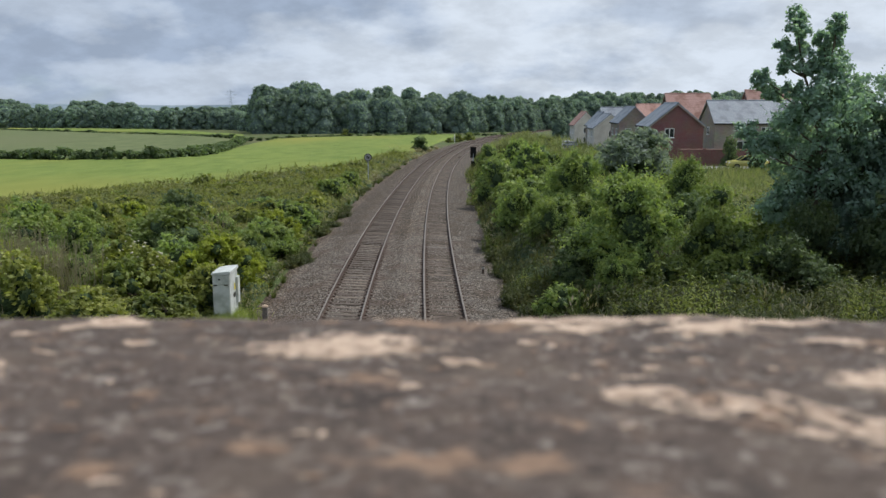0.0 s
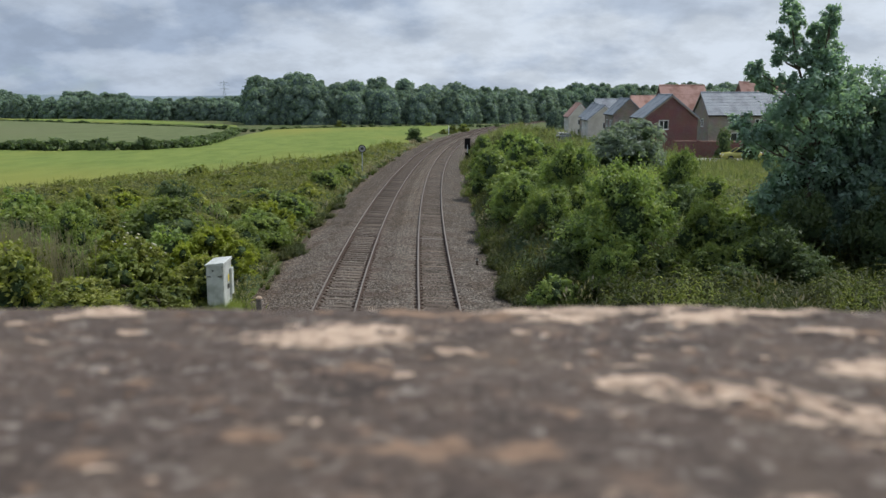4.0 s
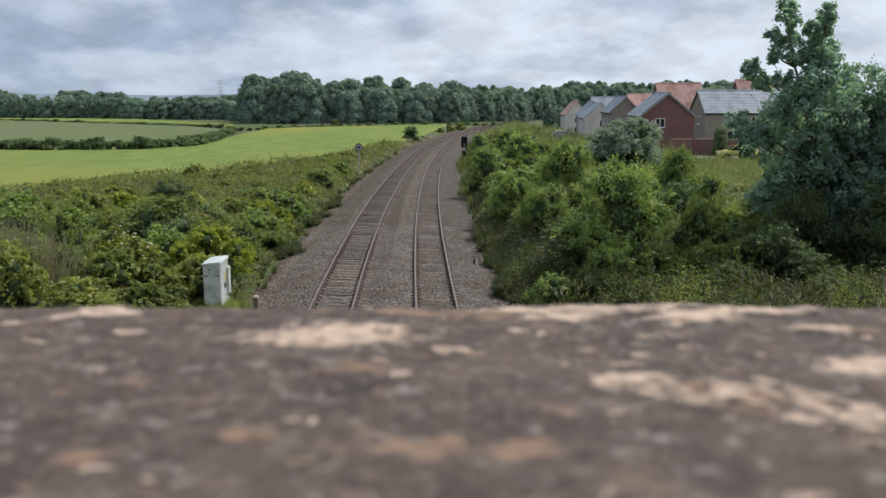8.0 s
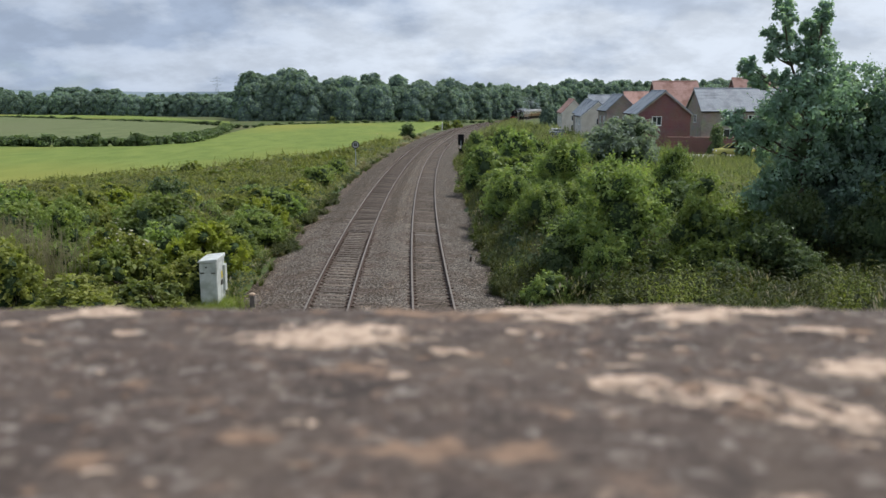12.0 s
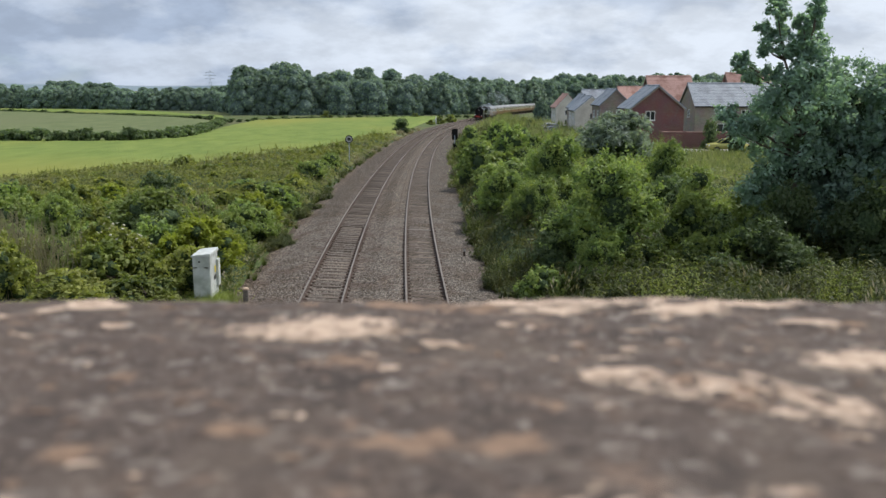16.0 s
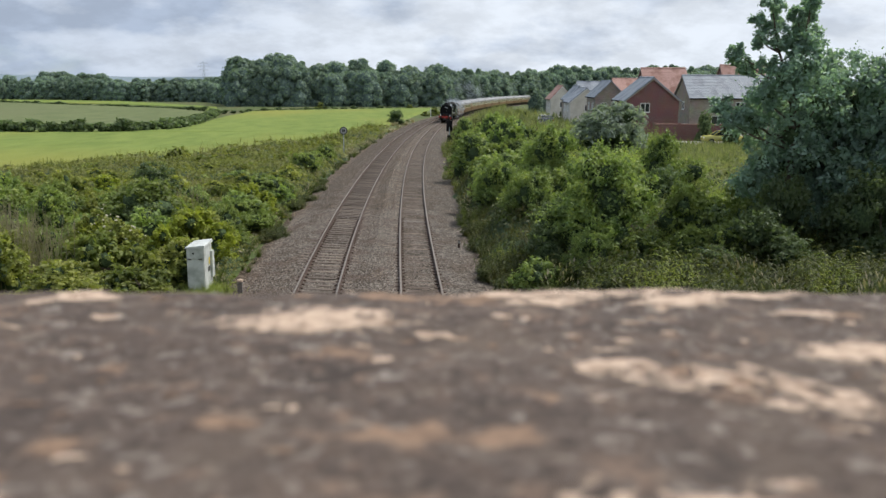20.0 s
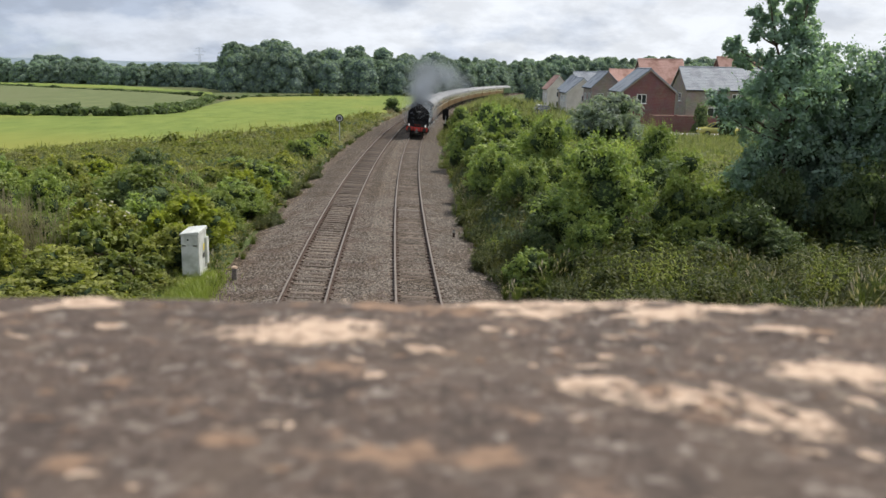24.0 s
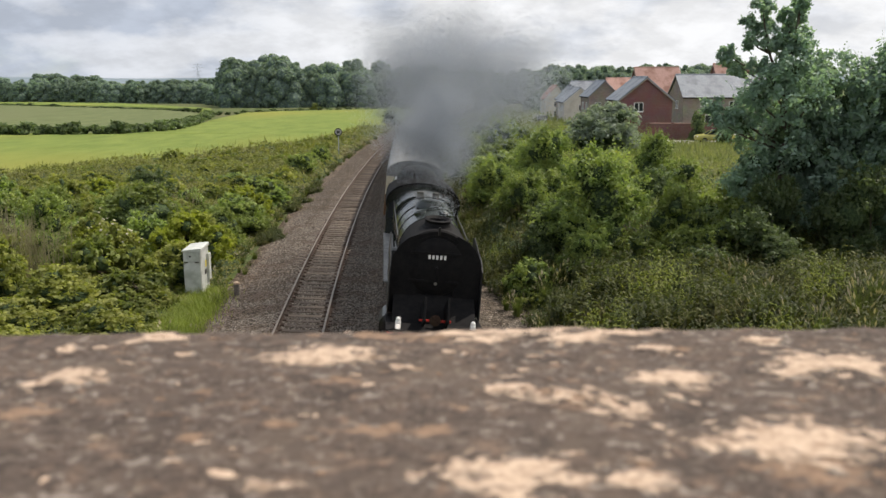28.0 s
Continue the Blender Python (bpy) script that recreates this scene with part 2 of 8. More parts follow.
def gravel(name, scale, tone=(1.0, 1.0, 1.0)):
    """Crushed stone: single stones of mixed grey and brown with dark gaps."""
    m, nt, bs, N, L = nodes_of(name)
    co, vo, ed = N("ShaderNodeTexCoord"), N("ShaderNodeTexVoronoi"), N("ShaderNodeTexVoronoi")
    for v in (vo, ed):
        L(co.outputs["Object"], v.inputs["Vector"])
        v.inputs["Scale"].default_value = scale
    ed.feature = "DISTANCE_TO_EDGE"
    sep, ramp = N("ShaderNodeSeparateColor"), N("ShaderNodeValToRGB")
    L(vo.outputs["Color"], sep.inputs[0])
    L(sep.outputs[0], ramp.inputs[0])
    el = ramp.color_ramp.elements
    el[0].color, el[1].color = (0.045, 0.036, 0.029, 1), (0.33, 0.29, 0.25, 1)
    for pos, c in ((0.3, (0.088, 0.070, 0.054, 1)), (0.6, (0.128, 0.112, 0.092, 1)), (0.85, (0.20, 0.172, 0.145, 1))):
        el.new(pos).color = c
    gap, mx = N("ShaderNodeMapRange"), N("ShaderNodeMix")
    L(ed.outputs["Distance"], gap.inputs[0])
    gap.inputs[1].default_value, gap.inputs[2].default_value = 0.0, 0.16
    gap.inputs[3].default_value, gap.inputs[4].default_value = 0.35, 1.0
    mx.data_type, mx.blend_type = "RGBA", "MULTIPLY"
    mx.inputs[0].default_value = 1.0
    L(ramp.outputs[0], mx.inputs[6])
    L(gap.outputs[0], mx.inputs[7])
    no, mr, tint = N("ShaderNodeTexNoise"), N("ShaderNodeMapRange"), N("ShaderNodeMix")
    no.inputs["Scale"].default_value, no.inputs["Detail"].default_value = 0.8, 5
    L(co.outputs["Object"], no.inputs["Vector"])
    L(no.outputs[0], mr.inputs[0])
    mr.inputs[1].default_value, mr.inputs[2].default_value = 0.4, 0.62
    tint.data_type, tint.blend_type = "RGBA", "MULTIPLY"
    L(mr.outputs[0], tint.inputs[0])
    L(mx.outputs[2], tint.inputs[6])
    tint.inputs[7].default_value = (0.88, 0.815, 0.75, 1)
    oil = N("ShaderNodeMix")
    oil.data_type, oil.blend_type = "RGBA", "MULTIPLY"
    oil.inputs[0].default_value = 1.0
    L(tint.outputs[2], oil.inputs[6])
    oil.inputs[7].default_value = rgba(tone)
    L(oil.outputs[2], bs.inputs["Base Color"])
    bs.inputs["Roughness"].default_value, bs.inputs["Specular IOR Level"].default_value = 0.95, 0.2
    bp = N("ShaderNodeBump")
    bp.inputs["Strength"].default_value, bp.inputs["Distance"].default_value = 1.0, 0.035
    L(ed.outputs["Distance"], bp.inputs["Height"])
    L(bp.outputs[0], bs.inputs["Normal"])
    return m


def thicket_leaves(name, green, olive, scale, translucent=0.42):
    """Mixed growth: drifts of green and of olive-brown leaves, each leaf with its own tone."""
    m, nt, bs, N, L = nodes_of(name)
    geo, co, no, mr = N("ShaderNodeNewGeometry"), N("ShaderNodeTexCoord"), N("ShaderNodeTexNoise"), N("ShaderNodeMapRange")
    cols = []
    for pair in (green, olive):
        mx = N("ShaderNodeMix")
        mx.data_type = "RGBA"
        L(geo.outputs["Random Per Island"], mx.inputs[0])
        mx.inputs[6].default_value, mx.inputs[7].default_value = rgba(pair[0]), rgba(pair[1])
        cols.append(mx)
    L(co.outputs["Object"], no.inputs["Vector"])
    no.inputs["Scale"].default_value, no.inputs["Detail"].default_value = scale, 5
    L(no.outputs[0], mr.inputs[0])
    mr.inputs[1].default_value, mr.inputs[2].default_value = 0.42, 0.60
    both = N("ShaderNodeMix")
    both.data_type = "RGBA"
    L(mr.outputs[0], both.inputs[0])
    L(cols[0].outputs[2], both.inputs[6])
    L(cols[1].outputs[2], both.inputs[7])
    L(both.outputs[2], bs.inputs["Base Color"])
    bs.inputs["Roughness"].default_value, bs.inputs["Specular IOR Level"].default_value = 0.6, 0.2
    tr, ad = N("ShaderNodeBsdfTranslucent"), N("ShaderNodeMixShader")
    warm = N("ShaderNodeMix")
    warm.data_type, warm.blend_type = "RGBA", "MULTIPLY"
    warm.inputs[0].default_value = 1.0
    L(both.outputs[2], warm.inputs[6])
    warm.inputs[7].default_value = (1.6, 1.65, 0.78, 1)
    L(warm.outputs[2], tr.inputs[0])
    ad.inputs[0].default_value = translucent
    L(bs.outputs[0], ad.inputs[1])
    L(tr.outputs[0], ad.inputs[2])
    L(ad.outputs[0], nt.nodes["Material Output"].inputs[0])
    return m


def masonry(name, a, b, mortar, length=0.225, height=0.075, joint=0.01, rough=0.9):
    """Coursed brick or stone on an upright wall, for walls too far off to pick bricks apart."""
    m, nt, bs, N, L = nodes_of(name)
    co, mp, br = N("ShaderNodeTexCoord"), N("ShaderNodeMapping"), N("ShaderNodeTexBrick")
    sep, add, comb = N("ShaderNodeSeparateXYZ"), N("ShaderNodeMath"), N("ShaderNodeCombineXYZ")
    L(co.outputs["Object"], sep.inputs[0])
    L(sep.outputs[0], add.inputs[0])
    L(sep.outputs[1], add.inputs[1])
    L(add.outputs[0], comb.inputs[0])
    L(sep.outputs[2], comb.inputs[1])
    L(comb.outputs[0], br.inputs["Vector"])
    br.inputs["Color1"].default_value, br.inputs["Color2"].default_value = rgba(a), rgba(b)
    br.inputs["Mortar"].default_value = rgba(mortar)
    br.inputs["Scale"].default_value, br.inputs["Mortar Size"].default_value = 1.0, joint
    br.inputs["Brick Width"].default_value, br.inputs["Row Height"].default_value = length, height
    no, mx = N("ShaderNodeTexNoise"), N("ShaderNodeMix")
    no.inputs["Scale"].default_value, no.inputs["Detail"].default_value = 0.7, 6
    L(co.outputs["Object"], no.inputs["Vector"])
    mx.data_type, mx.blend_type = "RGBA", "MULTIPLY"
    mx.inputs[0].default_value = 0.5
    L(br.outputs[0], mx.inputs[6])
    L(no.outputs[1], mx.inputs[7])
    hs = N("ShaderNodeHueSaturation")
    hs.inputs["Value"].default_value = 1.3
    L(mx.outputs[2], hs.inputs["Color"])
    L(hs.outputs[0], bs.inputs["Base Color"])
    bs.inputs["Roughness"].default_value = rough
    bp = N("ShaderNodeBump")
    bp.inputs["Strength"].default_value, bp.inputs["Distance"].default_value = 0.4, 0.01
    L(br.outputs["Fac"], bp.inputs["Height"])
    bp.invert = True
    L(bp.outputs[0], bs.inputs["Normal"])
    return m


M = {}


def build_materials():
    M["stone"] = crusted("weathered_stone", None)
    M["lichen"] = crusted("pale_lichen", ((0.34, 0.235, 0.165), (0.62, 0.475, 0.36)))
    M["lichen_tan"] = crusted("tan_lichen", ((0.165, 0.108, 0.076), (0.285, 0.19, 0.13)))
    M["bridge_brick"] = masonry("bridge_brick", (0.22, 0.12, 0.09), (0.3, 0.17, 0.12), (0.3, 0.28, 0.25))
    M["asphalt"] = surface("asphalt", (0.045, 0.045, 0.047), (0.07, 0.07, 0.07), 20, 0.9, bump=0.4, fine=90)
    M["soil"] = surface("rough_grass_ground", (0.05, 0.075, 0.02), (0.10, 0.13, 0.035), 0.9, 0.95, bump=0.5, fine=9, c=(0.11, 0.10, 0.045), coarse=0.12, bump_size=0.1)
    M["crop"] = surface("green_barley", (0.138, 0.19, 0.05), (0.20, 0.248, 0.066), 0.35, 0.9, spec=0.05, bump=0.5, fine=14, c=(0.235, 0.24, 0.06), coarse=0.03, bump_size=0.15, stretch=(1.0, 0.35, 1.0))
    M["crop_grey"] = surface("grey_green_crop", (0.115, 0.14, 0.065), (0.155, 0.18, 0.085), 0.3, 0.95, spec=0.05, bump=0.5, fine=10, c=(0.145, 0.162, 0.082), coarse=0.02, bump_size=0.15, stretch=(1.0, 0.4, 1.0))
    M["ballast"] = gravel("ballast", 13.0)
    M["ballast_oily"] = gravel("oily_ballast", 13.0, (0.80, 0.78, 0.755))
    M["ballast_brown"] = gravel("brown_ballast", 13.0, (0.86, 0.825, 0.785))
    M["ballast_clean"] = gravel("clean_ballast", 13.0, (1.20, 1.17, 1.13))
    M["cess_gravel"] = gravel("trodden_gravel", 13.0, (1.12, 1.05, 0.99))
    M["ballast_stone"] = surface("ballast_stone", (0.075, 0.064, 0.054), (0.31, 0.27, 0.235), 9, 0.95, bump=0.3, fine=60, c=(0.13, 0.10, 0.085), coarse=0.8)
    M["cess"] = surface("dirt_path", (0.105, 0.090, 0.082), (0.21, 0.182, 0.165), 16, 0.95, bump=0.6, fine=45, c=(0.14, 0.122, 0.10), coarse=0.9, bump_size=0.02)
    M["rail_side"] = surface("rusty_rail", (0.046, 0.028, 0.020), (0.088, 0.054, 0.039), 12, 0.75, 0.2, fine=80)
    M["rail_top"] = surface("polished_rail_head", (0.15, 0.122, 0.098), (0.24, 0.20, 0.165), 6, 0.45, 0.3, bump=0.05)
    M["sleeper"] = surface("weathered_sleeper", (0.105, 0.080, 0.063), (0.185, 0.140, 0.108), 7, 0.9, bump=0.5, fine=50, c=(0.10, 0.075, 0.058), coarse=1.5, rand=0.3, stretch=(0.3, 1, 1))
    M["sleeper_brown"] = surface("brown_sleeper", (0.108, 0.084, 0.067), (0.190, 0.148, 0.116), 7, 0.9, bump=0.5, fine=50, c=(0.105, 0.083, 0.066), coarse=1.5, rand=0.35, stretch=(0.3, 1, 1))
    M["cabinet"] = surface("pale_grey_cabinet_paint", (0.52, 0.54, 0.51), (0.62, 0.64, 0.61), 5, 0.55, bump=0.08, c=(0.4, 0.42, 0.38), coarse=2.0)
    M["concrete"] = surface("concrete", (0.32, 0.30, 0.27), (0.46, 0.44, 0.40), 8, 0.9, bump=0.4, fine=60)
    M["red_brick"] = masonry("red_brick", (0.172, 0.064, 0.060), (0.22, 0.086, 0.079), (0.23, 0.175, 0.165))
    M["brown_brick"] = masonry("buff_stone", (0.285, 0.235, 0.195), (0.355, 0.30, 0.25), (0.37, 0.32, 0.275), 0.4, 0.15)
    M["cream"] = surface("cream_render", (0.64, 0.60, 0.54), (0.72, 0.68, 0.62), 3, 0.9, bump=0.2, c=(0.56, 0.52, 0.46), coarse=0.5)
    M["slate"] = surface("grey_slate", (0.225, 0.253, 0.29), (0.315, 0.347, 0.39), 6, 0.62, bump=0.3, fine=12, c=(0.17, 0.19, 0.22), coarse=0.7, spec=0.5)
    M["terracotta"] = surface("terracotta_tile", (0.44, 0.265, 0.22), (0.56, 0.355, 0.30), 7, 0.85, bump=0.3, fine=14, c=(0.33, 0.18, 0.14), coarse=0.6)
    M["white"] = surface("white_paint", (0.74, 0.74, 0.72), (0.82, 0.82, 0.80), 5, 0.5, bump=0.05)
    M["bark"] = surface("bark", (0.07, 0.055, 0.04), (0.15, 0.12, 0.09), 9, 0.95, bump=0.6, fine=30, stretch=(1, 1, 0.3))
    M["leaf"] = foliage("hawthorn_leaves", (0.085, 0.13, 0.044), (0.24, 0.285, 0.085), yellow=(0.34, 0.355, 0.095), amount=0.2)
    # dark green lifted and blued to paint haze over the tall trees
    M["leaf_dark"] = foliage("hazed_dark_leaves", (0.142, 0.212, 0.190), (0.275, 0.360, 0.305), 0.42)
    M["leaf_hedge"] = foliage("sunny_thorn_leaves", (0.11, 0.138, 0.042), (0.275, 0.282, 0.075), yellow=(0.36, 0.34, 0.085), amount=0.25)
    M["leaf_thorn"] = foliage("blackthorn_leaves", (0.07, 0.105, 0.055), (0.155, 0.192, 0.092), 0.4)
    M["leaf_bright"] = foliage("bright_leaves", (0.082, 0.138, 0.052), (0.245, 0.305, 0.10), yellow=(0.38, 0.415, 0.115), amount=0.35)
    M["leaf_yellow"] = foliage("yellowish_leaves", (0.14, 0.175, 0.028), (0.31, 0.335, 0.055), yellow=(0.42, 0.41, 0.06))
    # silvery leaf colour, brightened and blued further to stand for haze
    M["leaf_willow"] = foliage("silvery_willow_leaves", (0.19, 0.235, 0.215), (0.34, 0.385, 0.345), 0.45)
    M["leaf_bramble"] = foliage("bramble_leaves", (0.09, 0.125, 0.034), (0.225, 0.24, 0.066), yellow=(0.31, 0.29, 0.085))
    M["leaf_olive"] = foliage("dry_scrub", (0.072, 0.092, 0.027), (0.145, 0.168, 0.052), yellow=(0.195, 0.19, 0.072))
    # greens paled and blued: distance haze is painted into the far wood
    M["leaf_wood"] = foliage("hazed_woodland_leaves", (0.118, 0.178, 0.150), (0.225, 0.295, 0.225), 0.3, yellow=(0.265, 0.33, 0.235), drift=0.25)
    M["leaf_hedgerow"] = foliage("hedgerow_leaves", (0.085, 0.125, 0.062), (0.17, 0.215, 0.10), 0.3)
    # leaf green darkened to paint the shade in the hollows of the growth
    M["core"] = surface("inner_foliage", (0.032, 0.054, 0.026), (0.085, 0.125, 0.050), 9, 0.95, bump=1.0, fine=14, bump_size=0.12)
    # core darker than the leaves as shade, lifted towards blue as haze
    M["wood_core"] = surface("hazed_wood_core", (0.082, 0.125, 0.112), (0.15, 0.205, 0.172), 2.2, 0.95, bump=1.0, fine=3.5, bump_size=0.5)
    M["grass"] = foliage("grass_blades", (0.045, 0.068, 0.018), (0.112, 0.134, 0.038), 0.3, yellow=(0.24, 0.225, 0.09))
    M["lush"] = foliage("fresh_grass_blades", (0.12, 0.165, 0.035), (0.26, 0.30, 0.07), 0.3, yellow=(0.33, 0.34, 0.10))
    M["straw"] = foliage("dry_stalks", (0.22, 0.19, 0.12), (0.39, 0.34, 0.235), 0.2)
    M["blossom"] = surface("cream_blossom", (0.36, 0.345, 0.23), (0.52, 0.49, 0.35), 30, 0.9, bump=0.4, fine=60)
    M["plate"] = surface("pale_plate", (0.20, 0.20, 0.20), (0.34, 0.34, 0.335), 4, 0.5, 0.2, bump=0.1, c=(0.2, 0.2, 0.2), coarse=1.1)
    M["black"] = surface("black_loco_paint", (0.009, 0.009, 0.010), (0.016, 0.016, 0.017), 4, 0.3, bump=0.04, spec=0.5, c=(0.02, 0.019, 0.018), coarse=1.2)
    M["soot"] = surface("matt_soot_black", (0.007, 0.007, 0.008), (0.014, 0.013, 0.013), 6, 0.75, bump=0.15, spec=0.12)
    M["loco_green"] = surface("dark_green_loco_paint", (0.010, 0.016, 0.014), (0.016, 0.023, 0.020), 4, 0.2, bump=0.03, spec=0.7)
    M["red"] = surface("red_buffer_beam_paint", (0.42, 0.035, 0.025), (0.52, 0.05, 0.035), 5, 0.45, bump=0.05)
    M["steel"] = surface("oily_steel", (0.16, 0.155, 0.15), (0.28, 0.27, 0.26), 9, 0.4, 0.8, bump=0.1)
    M["coal"] = surface("coal", (0.008, 0.008, 0.009), (0.03, 0.03, 0.032), 9, 0.6, bump=1.0, fine=7, bump_size=0.15)
    M["coach_cream"] = surface("cream_coach_paint", (0.62, 0.55, 0.42), (0.69, 0.62, 0.48), 3, 0.3, bump=0.03, spec=0.5)
    M["coach_brown"] = surface("chocolate_coach_paint", (0.14, 0.065, 0.03), (0.18, 0.085, 0.04), 3, 0.3, bump=0.03, spec=0.5)
    M["coach_roof"] = surface("grey_coach_roof", (0.20, 0.20, 0.202), (0.29, 0.29, 0.288), 2, 0.45, bump=0.05, spec=0.4, c=(0.16, 0.16, 0.16), coarse=0.4)
    M["underframe"] = surface("dirty_underframe", (0.03, 0.026, 0.022), (0.06, 0.05, 0.042), 5, 0.85, bump=0.3)
    M["diesel_green"] = surface("green_diesel_paint", (0.03, 0.07, 0.035), (0.045, 0.09, 0.05), 3, 0.35, bump=0.03)
    M["car_yellow"] = surface("yellow_car_paint", (0.46, 0.42, 0.10), (0.52, 0.48, 0.13), 3, 0.25, bump=0.0, spec=0.6)
    M["car_white"] = surface("white_car_paint", (0.7, 0.7, 0.7), (0.76, 0.76, 0.76), 3, 0.25, bump=0.0, spec=0.6)
    M["car_dark"] = surface("dark_car_paint", (0.05, 0.06, 0.08), (0.07, 0.08, 0.1), 3, 0.25, bump=0.0, spec=0.6)
    M["rubber"] = surface("black_rubber", (0.015, 0.015, 0.015), (0.03, 0.03, 0.03), 9, 0.85)
    M["sign_grey"] = surface("grey_sign_face", (0.42, 0.42, 0.42), (0.5, 0.5, 0.5), 6, 0.5, bump=0.05)
    M["yellow"] = surface("yellow_label", (0.62, 0.50, 0.05), (0.7, 0.58, 0.08), 6, 0.6, bump=0.05)
    M["pylon"] = surface("galvanised_steel", (0.36, 0.40, 0.44), (0.42, 0.46, 0.5), 0.5, 0.6, 0.3, bump=0.0)
    # hill colour carries the blue of distance haze
    M["hill"] = surface("hazed_hillside", (0.15, 0.20, 0.23), (0.21, 0.26, 0.29), 0.01, 0.95, bump=0.0, c=(0.12, 0.165, 0.19), coarse=0.006)
    m, nt, bs, N, L = nodes_of("window_glass")
    bs.inputs["Base Color"].default_value = (0.03, 0.035, 0.04, 1)
    bs.inputs["Roughness"].default_value, bs.inputs["Specular IOR Level"].default_value = 0.06, 0.8
    M["glass"] = m
    m, nt, bs, N, L = nodes_of("lit_lamp_lens")
    bs.inputs["Base Color"].default_value = (0.8, 0.8, 0.78, 1)
    bs.inputs["Emission Color"].default_value, bs.inputs["Emission Strength"].default_value = (1.0, 0.95, 0.85, 1), 0.6
    M["lamp"] = m
    # smoke: fine matt wisps, evenly grey from every side
    m, nt, bs, N, L = nodes_of("coal_smoke")
    geo, ramp = N("ShaderNodeNewGeometry"), N("ShaderNodeValToRGB")
    ramp.color_ramp.elements[0].color, ramp.color_ramp.elements[1].color = (0.53, 0.595, 0.68, 1), (0.59, 0.66, 0.745, 1)
    L(geo.outputs["Random Per Island"], ramp.inputs[0])
    df, tl, m1 = N("ShaderNodeBsdfDiffuse"), N("ShaderNodeBsdfTranslucent"), N("ShaderNodeMixShader")
    level = N("ShaderNodeCombineXYZ")
    level.inputs[2].default_value = 1.0
    for b in (df, tl):
        L(ramp.outputs[0], b.inputs[0])
        L(level.outputs[0], b.inputs["Normal"])
    m1.inputs[0].default_value = 0.5
    L(df.outputs[0], m1.inputs[1])
    L(tl.outputs[0], m1.inputs[2])
    L(m1.outputs[0], nt.nodes["Material Output"].inputs[0])
    M["smoke"] = m
    M["thicket"] = thicket_leaves("thicket_leaves", ((0.09, 0.118, 0.032), (0.245, 0.255, 0.07)), ((0.112, 0.124, 0.045), (0.235, 0.232, 0.09)), 0.22)
    M["herbs"] = thicket_leaves("pale_herb_leaves", ((0.10, 0.135, 0.055), (0.25, 0.285, 0.125)), ((0.14, 0.155, 0.08), (0.29, 0.295, 0.16)), 0.3)
    M["weeds"] = thicket_leaves("weed_leaves", ((0.032, 0.047, 0.021), (0.09, 0.105, 0.04)), ((0.057, 0.06, 0.026), (0.142, 0.133, 0.055)), 0.35, 0.34)


build_materials()


# ---- mesh helpers ----
def mesh_from(name, verts, faces, mats, idx=None, smooth=False):
    me = bpy.data.meshes.new(name)
    me.from_pydata([tuple(v) for v in verts], [], faces)
    for m in mats:
        me.materials.append(m)
    if idx is not None:
        me.polygons.foreach_set("material_index", idx)
    if smooth:
        me.polygons.foreach_set("use_smooth", [True] * len(me.polygons))
    me.update()
    return me


def quads_mesh(name, verts, nquads, mats, uv=False):
    """A mesh of loose quads from an array of 4 * nquads corners."""
    me = bpy.data.meshes.new(name)
    me.vertices.add(len(verts))
    me.vertices.foreach_set("co", np.asarray(verts, dtype=np.float32).ravel())
    me.loops.add(nquads * 4)
    me.loops.foreach_set("vertex_index", np.arange(nquads * 4, dtype=np.int32))
    me.polygons.add(nquads)
    me.polygons.foreach_set("loop_start", np.arange(0, nquads * 4, 4, dtype=np.int32))
    me.polygons.foreach_set("loop_total", np.full(nquads, 4, dtype=np.int32))
    for m in mats:
        me.materials.append(m)
    if uv:
        layer = me.uv_layers.new(name="UVMap")
        layer.data.foreach_set("uv", np.tile(np.array([0, 0, 1, 0, 1, 1, 0, 1], dtype=np.float32), nquads))
    me.update(calc_edges=True)
    return me


def part(name, bm, material, parent, label="", smooth=False, at=None):
    """Links a bmesh (or a mesh) as one mesh object under a thing or a part."""
    if isinstance(bm, bmesh.types.BMesh):
        me = bpy.data.meshes.new(name)
        for f in bm.faces:
            f.smooth = smooth
        bm.to_mesh(me)
        bm.free()
        me.materials.append(material)
    else:
        me = bm
        if not me.materials and material:
            me.materials.append(material)
    ob = new(name, me)
    if parent is not None:
        ob.parent = parent
    if at is not None:
        ob.matrix_basis = at
    if label:
        ob["label"] = label
    return ob


def thing(name, label, category, group="", kind="", at=None):
    ob = tagged(new(name), label, category, group, kind)
    if at is not None:
        ob.matrix_basis = at
    return ob


def box(bm, x0, x1, y0, y1, z0, z1, bevel=0.0, rot=None):
    geo = bmesh.ops.create_cube(bm, size=1.0)
    vs = geo["verts"]
    for v in vs:
        v.co = Vector(((x0 + x1) / 2 + v.co.x * (x1 - x0), (y0 + y1) / 2 + v.co.y * (y1 - y0), (z0 + z1) / 2 + v.co.z * (z1 - z0)))
    if rot is not None:
        c = Vector(((x0 + x1) / 2, (y0 + y1) / 2, (z0 + z1) / 2))
        for v in vs:
            v.co = rot @ (v.co - c) + c
    if bevel:
        es = list({e for v in vs for e in v.link_edges})
        bmesh.ops.bevel(bm, geom=es, offset=bevel, segments=2, affect="EDGES", profile=0.6)
    return bm


def a_box(x0, x1, y0, y1, z0, z1, bevel=0.0, rot=None):
    return box(bmesh.new(), x0, x1, y0, y1, z0, z1, bevel, rot)


